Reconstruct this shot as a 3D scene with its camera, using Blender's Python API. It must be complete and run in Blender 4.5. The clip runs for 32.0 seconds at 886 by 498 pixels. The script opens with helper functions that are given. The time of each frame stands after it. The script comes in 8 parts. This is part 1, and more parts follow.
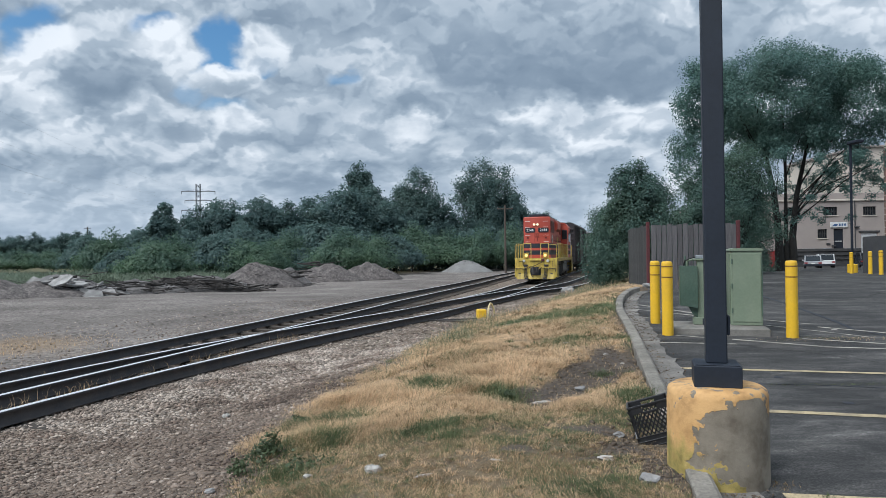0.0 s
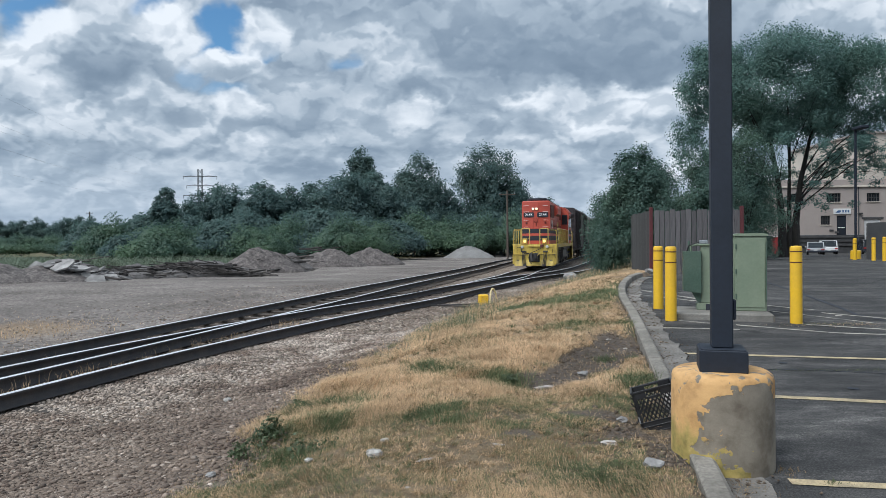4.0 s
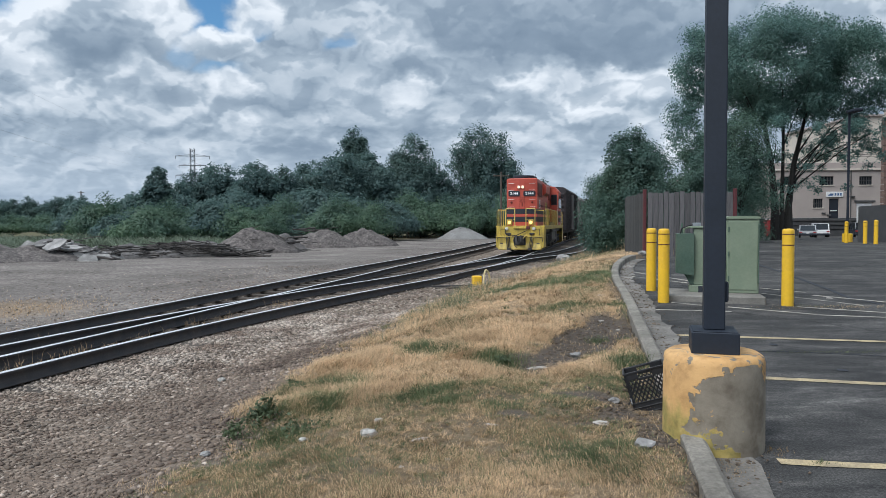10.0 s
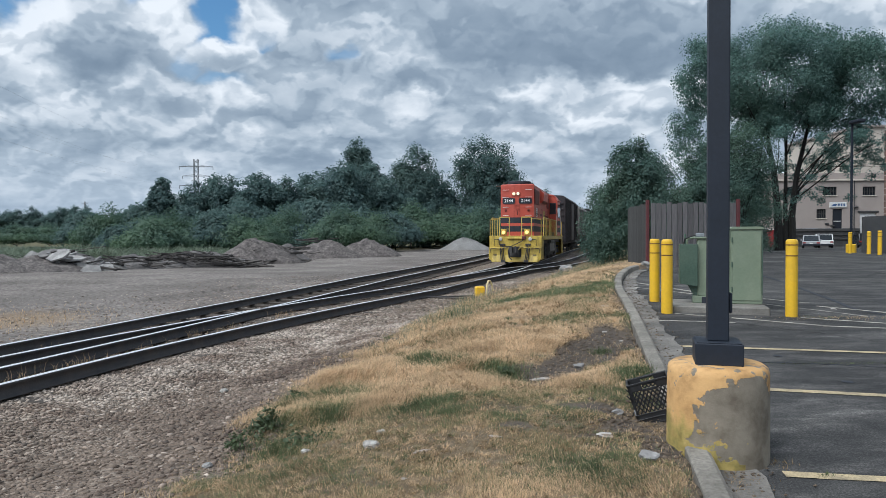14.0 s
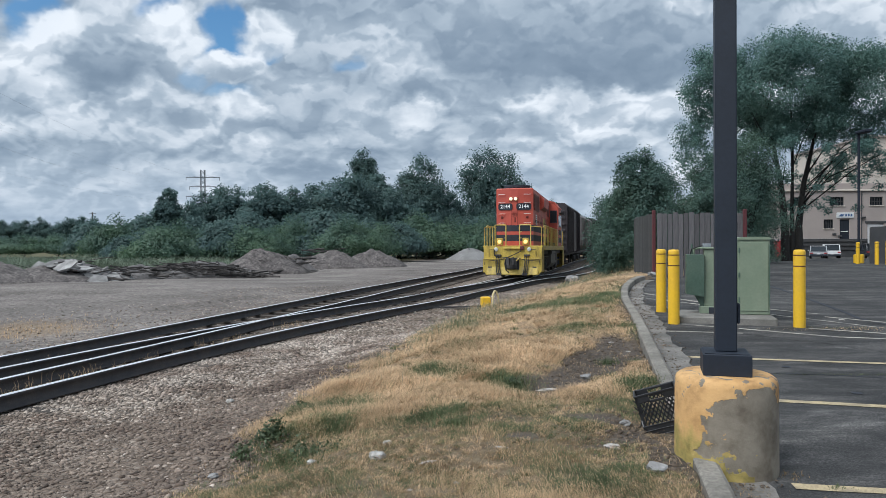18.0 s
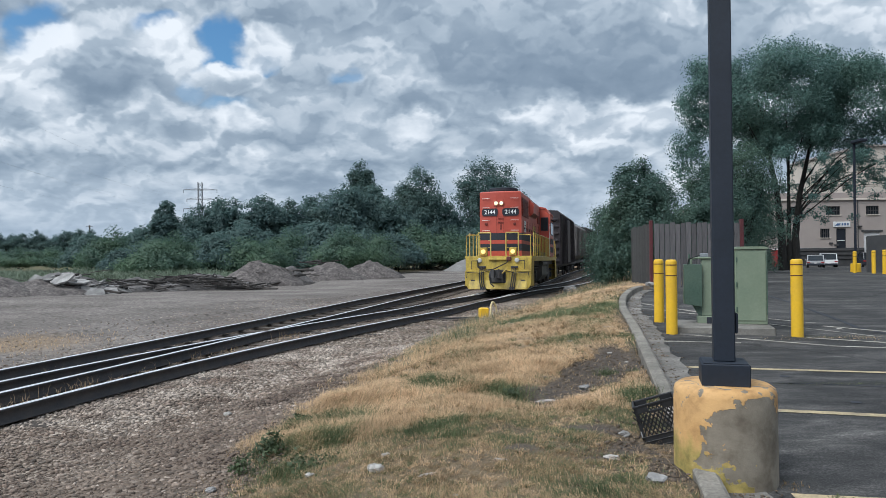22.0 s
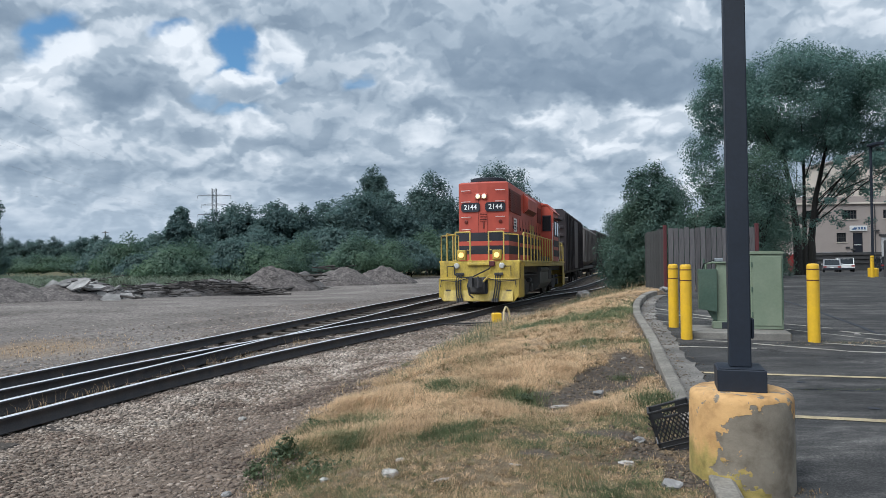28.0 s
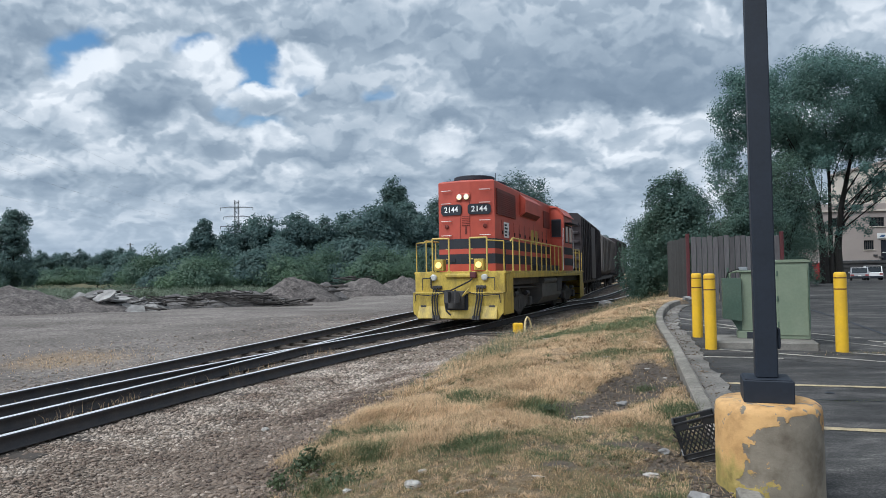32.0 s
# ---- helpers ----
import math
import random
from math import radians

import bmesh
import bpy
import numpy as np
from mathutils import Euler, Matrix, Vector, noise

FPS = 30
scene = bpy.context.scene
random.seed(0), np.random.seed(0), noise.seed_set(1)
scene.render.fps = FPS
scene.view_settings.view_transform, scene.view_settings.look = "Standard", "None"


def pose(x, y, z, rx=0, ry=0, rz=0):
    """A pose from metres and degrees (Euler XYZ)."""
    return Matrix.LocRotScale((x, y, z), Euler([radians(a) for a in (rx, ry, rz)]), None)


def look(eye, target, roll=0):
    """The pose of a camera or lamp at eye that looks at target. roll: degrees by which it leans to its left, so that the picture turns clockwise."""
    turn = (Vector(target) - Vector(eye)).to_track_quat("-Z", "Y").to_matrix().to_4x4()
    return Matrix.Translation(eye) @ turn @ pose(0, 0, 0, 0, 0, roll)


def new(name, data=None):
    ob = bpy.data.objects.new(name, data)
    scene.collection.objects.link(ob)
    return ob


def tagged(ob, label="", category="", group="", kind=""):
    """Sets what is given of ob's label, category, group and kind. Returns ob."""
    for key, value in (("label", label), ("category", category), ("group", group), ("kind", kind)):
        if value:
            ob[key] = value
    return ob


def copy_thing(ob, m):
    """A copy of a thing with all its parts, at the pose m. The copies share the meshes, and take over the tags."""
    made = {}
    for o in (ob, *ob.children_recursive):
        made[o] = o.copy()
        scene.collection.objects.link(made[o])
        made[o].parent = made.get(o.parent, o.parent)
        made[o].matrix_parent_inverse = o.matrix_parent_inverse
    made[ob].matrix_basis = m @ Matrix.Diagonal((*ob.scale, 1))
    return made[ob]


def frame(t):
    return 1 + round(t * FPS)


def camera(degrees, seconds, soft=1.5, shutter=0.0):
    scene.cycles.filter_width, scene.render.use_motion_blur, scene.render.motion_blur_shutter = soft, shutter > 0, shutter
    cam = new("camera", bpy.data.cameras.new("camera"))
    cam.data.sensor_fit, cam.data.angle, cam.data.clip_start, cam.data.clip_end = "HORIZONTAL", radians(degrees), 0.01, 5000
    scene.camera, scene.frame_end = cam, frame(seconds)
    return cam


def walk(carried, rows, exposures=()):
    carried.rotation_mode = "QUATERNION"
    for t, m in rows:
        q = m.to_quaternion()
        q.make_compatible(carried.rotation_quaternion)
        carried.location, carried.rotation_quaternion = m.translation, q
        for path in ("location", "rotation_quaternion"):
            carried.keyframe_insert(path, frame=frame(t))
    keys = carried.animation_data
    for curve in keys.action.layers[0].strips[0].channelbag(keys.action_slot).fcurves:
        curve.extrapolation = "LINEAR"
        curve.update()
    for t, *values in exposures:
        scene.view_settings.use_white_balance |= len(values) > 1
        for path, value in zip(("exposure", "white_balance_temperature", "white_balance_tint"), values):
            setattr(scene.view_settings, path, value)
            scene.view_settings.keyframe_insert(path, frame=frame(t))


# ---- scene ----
# ---- camera ----
cam = camera(65.0, 32.0, soft=0.65)
PATH = [
    (0, (0.011, -0.058, 1.567), (0.0, 1.942, 1.585), -0.7),
    (0.5, (0.008, -0.077, 1.579), (-0.002, 1.923, 1.607), -1.0),
    (1, (0.008, -0.031, 1.556), (0.006, 1.968, 1.592), -0.7),
    (1.5, (0.008, -0.06, 1.57), (0.006, 1.939, 1.612), -0.8),
    (2, (-0.002, -0.044, 1.568), (-0.004, 1.956, 1.603), -0.2),
    (2.5, (-0.006, -0.011, 1.554), (-0.011, 1.989, 1.561), 0.0),
    (3, (-0.008, 0.011, 1.541), (-0.018, 2.011, 1.526), 0.0),
    (3.5, (0.0, 0.006, 1.545), (-0.013, 2.006, 1.526), -0.5),
    (5.5, (0.009, 0.004, 1.549), (-0.015, 2.004, 1.507), -0.5),
    (6, (0.01, 0.007, 1.548), (0.002, 2.006, 1.501), -0.6),
    (6.5, (0.007, 0.008, 1.549), (-0.001, 2.007, 1.488), -0.7),
    (7, (0.005, 0.01, 1.548), (-0.003, 2.009, 1.479), -0.6),
    (7.5, (0.003, 0.006, 1.548), (-0.003, 2.005, 1.473), -0.4),
    (8, (0.002, 0.005, 1.546), (0.0, 2.004, 1.47), -0.3),
    (8.5, (0.003, -0.001, 1.55), (0.004, 1.998, 1.473), -0.3),
    (9, (0.0, 0.0, 1.55), (0.0, 1.998, 1.47), -0.3),
    (9.5, (0.0, 0.004, 1.546), (0.001, 2.002, 1.467), -0.2),
    (10, (0.0, 0.005, 1.548), (0.001, 2.004, 1.471), -0.3),
    (10.5, (-0.004, -0.002, 1.549), (-0.006, 1.997, 1.479), -0.3),
    (11, (-0.001, 0.008, 1.547), (-0.011, 2.007, 1.485), -0.3),
    (11.5, (-0.006, 0.006, 1.548), (-0.018, 2.005, 1.483), -0.3),
    (12, (-0.006, 0.019, 1.548), (-0.02, 2.018, 1.485), -0.4),
    (12.5, (-0.01, 0.01, 1.553), (-0.023, 2.009, 1.5), -0.3),
    (13, (-0.007, 0.016, 1.551), (-0.021, 2.015, 1.507), -0.3),
    (13.5, (-0.002, 0.014, 1.551), (-0.016, 2.014, 1.505), -0.4),
    (14, (0.0, 0.007, 1.551), (-0.007, 2.006, 1.504), -0.3),
    (14.5, (0.002, 0.002, 1.551), (0.004, 2.002, 1.51), -0.3),
    (16.5, (-0.013, -0.01, 1.554), (-0.03, 1.99, 1.539), -0.4),
    (17, (-0.011, 0.003, 1.553), (-0.034, 2.003, 1.542), -0.4),
    (17.5, (-0.006, 0.007, 1.553), (-0.029, 2.006, 1.541), -0.3),
    (18, (-0.006, 0.007, 1.549), (-0.029, 2.007, 1.532), -0.3),
    (18.5, (-0.005, 0.0, 1.552), (-0.03, 2.0, 1.538), -0.5),
    (19, (-0.004, -0.007, 1.552), (-0.029, 1.993, 1.55), -0.5),
    (19.5, (0.0, -0.002, 1.55), (-0.025, 1.997, 1.562), -0.5),
    (20, (-0.005, -0.006, 1.553), (-0.026, 1.994, 1.567), -0.6),
    (20.5, (-0.005, -0.001, 1.551), (-0.024, 1.999, 1.564), -0.6),
    (21, (-0.01, -0.002, 1.549), (-0.029, 1.998, 1.563), -0.5),
    (21.5, (-0.009, 0.001, 1.552), (-0.028, 2.001, 1.566), -0.6),
    (22, (-0.006, 0.004, 1.55), (-0.022, 2.004, 1.565), -0.6),
    (22.5, (-0.005, 0.001, 1.549), (-0.018, 2.001, 1.567), -0.5),
    (23, (-0.005, -0.007, 1.548), (-0.017, 1.993, 1.57), -0.4),
    (23.5, (-0.004, -0.007, 1.55), (-0.016, 1.993, 1.573), -0.3),
    (24, (-0.004, -0.015, 1.552), (-0.018, 1.985, 1.571), -0.4),
    (24.5, (0.001, -0.01, 1.548), (-0.019, 1.99, 1.563), -0.5),
    (25, (0.002, -0.013, 1.549), (-0.028, 1.987, 1.564), -0.7),
    (25.5, (0.002, -0.012, 1.55), (-0.036, 1.988, 1.568), -0.7),
    (27.5, (-0.008, -0.008, 1.551), (-0.058, 1.991, 1.577), -0.7),
    (28, (-0.015, -0.008, 1.552), (-0.067, 1.991, 1.582), -0.7),
    (28.5, (-0.017, -0.007, 1.55), (-0.077, 1.992, 1.589), -0.8),
    (29, (-0.019, -0.001, 1.549), (-0.084, 1.998, 1.588), -0.7),
    (29.5, (-0.028, -0.013, 1.555), (-0.095, 1.985, 1.589), -0.7),
    (30, (-0.03, -0.01, 1.555), (-0.101, 1.989, 1.587), -0.7),
    (30.5, (-0.035, -0.013, 1.555), (-0.112, 1.985, 1.593), -0.8),
    (31, (-0.037, -0.019, 1.558), (-0.123, 1.979, 1.606), -0.7),
    (31.5, (-0.034, -0.017, 1.554), (-0.132, 1.98, 1.607), -0.7),
    (32, (-0.022, -0.015, 1.556), (-0.132, 1.981, 1.616), -1.0),
]
walk(cam, [(t, look(eye, target, roll)) for t, eye, target, roll in PATH], [(0, 0.0, 5950, 8), (32, 0.0, 5950, 8)])

# ---- light ----
SUN_EL, SUN_AZ = 52.0, -128.0         # degrees above the horizon; degrees to the right of +y


def sky_world():
    """Blue sky behind a broken layer of cumulus: soft far clouds, and the large masses one over another."""
    w = bpy.data.worlds.new("sky")
    w.use_nodes = True
    scene.world = w
    nt = w.node_tree
    nt.nodes.clear()
    N, L = nt.nodes.new, nt.links.new
    out, bg = N("ShaderNodeOutputWorld"), N("ShaderNodeBackground")
    sky = N("ShaderNodeTexSky")
    sky.sky_type, sky.sun_disc = "NISHITA", False
    sky.sun_elevation, sky.sun_rotation = radians(SUN_EL), radians(SUN_AZ)
    sky.air_density, sky.dust_density = 1.2, 0.4
    co, sep = N("ShaderNodeTexCoord"), N("ShaderNodeSeparateXYZ")
    L(co.outputs["Generated"], sep.inputs[0])

    def m(op, a, b=None, c=None, clamp=False):
        n = N("ShaderNodeMath")
        n.operation, n.use_clamp = op, clamp
        for i, v in enumerate((a, b, c)):
            if v is None:
                continue
            if isinstance(v, (int, float)):
                n.inputs[i].default_value = v
            else:
                L(v, n.inputs[i])
        return n.outputs[0]

    def join(x, y):
        c = N("ShaderNodeCombineXYZ")
        for i, v in enumerate((x, y)):
            L(v, c.inputs[i])
        return c.outputs[0]

    def fbm(where, scale, detail, rough, off=(0, 0, 0), stretch=(1, 1, 1), warp=0.0):
        mp, n = N("ShaderNodeMapping"), N("ShaderNodeTexNoise")
        mp.inputs["Location"].default_value, mp.inputs["Scale"].default_value = off, stretch
        L(where, mp.inputs[0]), L(mp.outputs[0], n.inputs["Vector"])
        n.inputs["Scale"].default_value, n.inputs["Detail"].default_value = scale, detail
        n.inputs["Roughness"].default_value, n.inputs["Distortion"].default_value = rough, warp
        return n.outputs

    def ramp(v, *stops):
        r = N("ShaderNodeValToRGB")
        L(v, r.inputs[0])
        e = r.color_ramp.elements
        while len(e) < len(stops):
            e.new(0.5)
        for el, (p, c) in zip(e, stops):
            el.position, el.color = p, (*c, 1)
        return r.outputs[0]

    def mix(f, a, b):
        x = N("ShaderNodeMix")
        x.data_type = "RGBA"
        L(f, x.inputs[0]), L(a, x.inputs[6]), L(b, x.inputs[7])
        return x.outputs[2]

    def blend(f, a, b):
        x = N("ShaderNodeMix")
        L(f, x.inputs[0])
        for i, v in ((2, a), (3, b)):
            if isinstance(v, (int, float)):
                x.inputs[i].default_value = v
            else:
                L(v, x.inputs[i])
        return x.outputs[0]

    # bearing and height; the layer's own plane, which flattens towards the horizon
    y = m("MAXIMUM", sep.outputs[1], 0.02)
    u, v = m("DIVIDE", sep.outputs[0], y), m("DIVIDE", sep.outputs[2], y)
    z = m("MAXIMUM", sep.outputs[2], 0.0)
    flat = join(m("ARCTAN2", sep.outputs[0], sep.outputs[1]), m("MULTIPLY", m("LOGARITHM", m("ADD", z, 0.30), math.e), 0.78))
    curl = N("ShaderNodeSeparateColor")
    L(fbm(flat, 14.0, 4.0, 0.55, (CLOUD[0], CLOUD[1], 0))["Color"], curl.inputs[0])
    wu = m("MULTIPLY_ADD", m("SUBTRACT", curl.outputs[0], 0.5), 0.085, u)
    wv = m("MULTIPLY_ADD", m("SUBTRACT", curl.outputs[1], 0.5), 0.075, v)

    # puffs lit from above: how much thicker the cloud is here than a little higher up
    def puffs(dy):
        at, n = N("ShaderNodeMapping"), N("ShaderNodeTexVoronoi")
        at.inputs["Location"].default_value = (CLOUD[0] + 4.0, CLOUD[1] + dy, 0)
        L(join(wu, wv), at.inputs[0]), L(at.outputs[0], n.inputs["Vector"])
        n.feature, n.voronoi_dimensions = "SMOOTH_F1", "2D"
        n.inputs["Scale"].default_value, n.inputs["Detail"].default_value, n.inputs["Roughness"].default_value = 15.0, 2.0, 0.45
        n.inputs["Smoothness"].default_value = 0.5
        return n.outputs["Distance"]
    p0, p1 = puffs(0.0), puffs(-0.010)
    relief = m("MINIMUM", m("MAXIMUM", m("SUBTRACT", p1, p0), -0.12), 0.12)
    soft = fbm(flat, 5.5, 3.0, 0.5, (CLOUD[0] + 5.0, CLOUD[1], 0.0), (1, 1.4, 1), 0.3)["Fac"]
    fine = fbm(flat, 16.0, 5.0, 0.5, (CLOUD[0] + 2.0, CLOUD[1], 0.0), (1, 1.3, 1), 0.2)["Fac"]
    lit = m("ADD", m("MULTIPLY_ADD", m("SUBTRACT", soft, 0.5), -1.1, 0.56), m("MULTIPLY", m("SUBTRACT", fine, 0.5), 0.7))

    def mass(px, py, hw, hh, edge, base=1.0):
        """How far a place lies within one cloud: centre, half width and height, softness; a base over 1 is cut flat."""
        cu, cv = (px - 784) / 1231 - 0.0115, (441 - py) / 1231 - 0.0085
        du = m("MULTIPLY", m("SUBTRACT", wu, cu), 1231 / hw)
        dv = m("MULTIPLY", m("SUBTRACT", wv, cv), 1231 / hh)
        dv2 = m("MULTIPLY", dv, dv)
        if base != 1.0:
            dv2 = m("MULTIPLY", dv2, m("MULTIPLY_ADD", m("LESS_THAN", dv, 0.0), base * base - 1, 1.0))
        r = m("SQRT", m("MULTIPLY_ADD", du, du, dv2))
        mr = N("ShaderNodeMapRange")
        mr.interpolation_type = "SMOOTHSTEP"
        L(r, mr.inputs[0])
        mr.inputs["From Min"].default_value, mr.inputs["From Max"].default_value = 1 + edge, max(0.0, 1 - edge)
        return mr.outputs[0], m("MULTIPLY_ADD", dv, 0.5, 0.5, clamp=True)

    open_sky = None
    for px, py, hw, hh, edge, amount in HOLES:
        a = m("MULTIPLY", mass(px, py, hw, hh, edge)[0], amount)
        open_sky = a if open_sky is None else m("MAXIMUM", open_sky, a)
    # rare openings in the rest of the sky
    rare = ramp(soft, (0.66, (0, 0, 0)), (0.74, (1, 1, 1)))
    open_sky = m("MAXIMUM", open_sky, m("MULTIPLY", rare, m("GREATER_THAN", m("ABSOLUTE", u), 0.75)))
    for px, py, hw, hh, edge, base, top, low, amount in MASSES:
        a, h = mass(px, py, hw, hh, edge, base)
        a = m("MULTIPLY", a, amount)
        lit = blend(a, lit, m("MULTIPLY_ADD", h, top - low, low))
        if top > 0.8 and edge < 0.4:
            open_sky = m("MULTIPLY", open_sky, m("SUBTRACT", 1.0, a))
    bumpy = ramp(lit, (0.15, (0.2, 0.2, 0.2)), (0.6, (1.0, 1.0, 1.0)))
    lit = m("ADD", m("MULTIPLY_ADD", relief, m("MULTIPLY", bumpy, 1.15), lit), m("MULTIPLY", m("SUBTRACT", fine, 0.5), 0.42), clamp=True)
    white = ramp(lit, (0.0, (0.185, 0.243, 0.315)), (0.25, (0.275, 0.338, 0.41)), (0.5, (0.435, 0.498, 0.56)), (0.75, (0.65, 0.69, 0.73)), (1.0, (0.90, 0.91, 0.92)))
    blue = N("ShaderNodeVectorMath")
    blue.operation = "MULTIPLY"
    L(sky.outputs[0], blue.inputs[0])
    blue.inputs[1].default_value = (0.066, 0.094, 0.112)
    c = mix(open_sky, white, blue.outputs[0])
    hz = ramp(sep.outputs[2], (0.0, (0.75, 0.75, 0.75)), (0.13, (0, 0, 0)))
    pale = N("ShaderNodeRGB")
    pale.outputs[0].default_value = (0.47, 0.545, 0.63, 1)
    c = mix(hz, c, pale.outputs[0])
    L(c, bg.inputs[0])
    bg.inputs[1].default_value = 1.0
    L(bg.outputs[0], out.inputs[0])


CLOUD = (3.1, 7.4)
# openings to the blue: bearing and height on a plane 1231 out, half width and height, softness, how clear
HOLES = ((392, 58, 46, 52, 0.25, 1.0), (465, 96, 26, 20, 0.4, 0.95), (62, 22, 58, 42, 0.3, 0.95), (405, 166, 44, 15, 0.6, 0.6), (612, 118, 24, 14, 0.6, 0.55), (280, 6, 30, 12, 0.5, 0.7), (350, 140, 18, 24, 0.6, 0.4))
# cloud masses, far to near: bearing, height, half width, half height, softness, flat base, brightness above and below, how dense
MASSES = ((240, 215, 260, 50, 0.6, 1.0, 0.66, 0.58, 0.4), (60, 262, 110, 24, 0.7, 1.0, 0.40, 0.36, 0.6), (305, 205, 50, 20, 0.5, 1.0, 0.42, 0.36, 0.8), (370, 276, 90, 11, 0.6, 1.0, 0.50, 0.36, 0.6),
          (570, 30, 150, 75, 0.4, 1.0, 0.40, 0.28, 0.95), (525, 200, 85, 60, 0.35, 1.4, 0.66, 0.18, 0.95), (600, 165, 70, 40, 0.6, 1.0, 0.62, 0.42, 0.6), (625, 70, 110, 40, 0.6, 1.0, 0.60, 0.55, 0.7),
          (715, 90, 85, 55, 0.55, 1.0, 0.90, 0.66, 0.85), (720, 75, 26, 20, 0.7, 1.0, 1.0, 1.0, 0.9), (690, 225, 60, 30, 0.6, 1.0, 0.50, 0.40, 0.7), (735, 212, 26, 14, 0.6, 1.0, 0.9, 0.8, 0.7),
          (1060, 35, 365, 130, 0.20, 1.0, 0.62, 0.10, 0.97), (800, 158, 160, 24, 0.6, 1.3, 0.30, 0.24, 0.85), (870, 188, 34, 18, 0.5, 1.0, 0.36, 0.3, 0.7), (1150, 196, 115, 32, 0.45, 1.0, 0.88, 0.80, 0.95),
          (940, 182, 44, 14, 0.6, 1.0, 0.90, 0.75, 0.8), (1040, 186, 70, 16, 0.6, 1.0, 0.70, 0.60, 0.8), (850, 236, 110, 18, 0.6, 1.0, 0.46, 0.38, 0.7), (1050, 266, 150, 16, 0.6, 1.0, 0.45, 0.40, 0.7), (1075, 240, 50, 10, 0.6, 1.0, 0.75, 0.7, 0.7),
          (1215, 8, 55, 20, 0.5, 1.0, 0.92, 0.8, 0.8), (1230, 45, 90, 18, 0.6, 1.0, 0.36, 0.32, 0.7), (1480, 30, 130, 60, 0.6, 1.0, 0.85, 0.6, 0.6),
          (465, 65, 42, 40, 0.35, 1.0, 0.92, 0.70, 0.9), (110, 75, 110, 55, 0.30, 1.2, 1.0, 0.80, 0.95), (40, 105, 90, 50, 0.35, 1.2, 1.0, 0.62, 0.9), (215, 25, 70, 40, 0.4, 1.0, 0.78, 0.62, 0.9), (300, 70, 72, 62, 0.22, 1.15, 1.0, 0.66, 1.0),
          (200, 105, 100, 58, 0.42, 1.25, 0.52, 0.02, 1.0), (305, 132, 50, 22, 0.55, 1.3, 0.42, 0.30, 0.85), (415, 122, 62, 36, 0.18, 1.2, 1.05, 0.50, 1.0), (432, 132, 30, 22, 0.7, 1.2, 0.50, 0.36, 0.8), (430, 192, 48, 26, 0.35, 1.2, 1.0, 0.72, 0.9))
sky_world()
sun = new("sun", bpy.data.lights.new("sun", "SUN"))
sun.data.energy, sun.data.angle, sun.data.color = 3.55, radians(40), (1.0, 0.975, 0.93)
_a, _e = radians(SUN_AZ), radians(SUN_EL)
sun.matrix_world = look((60 * math.sin(_a) * math.cos(_e), 60 * math.cos(_a) * math.cos(_e), 60 * math.sin(_e)), (0, 0, 0))
scene.view_settings.exposure = 0.0

# ---- materials ----


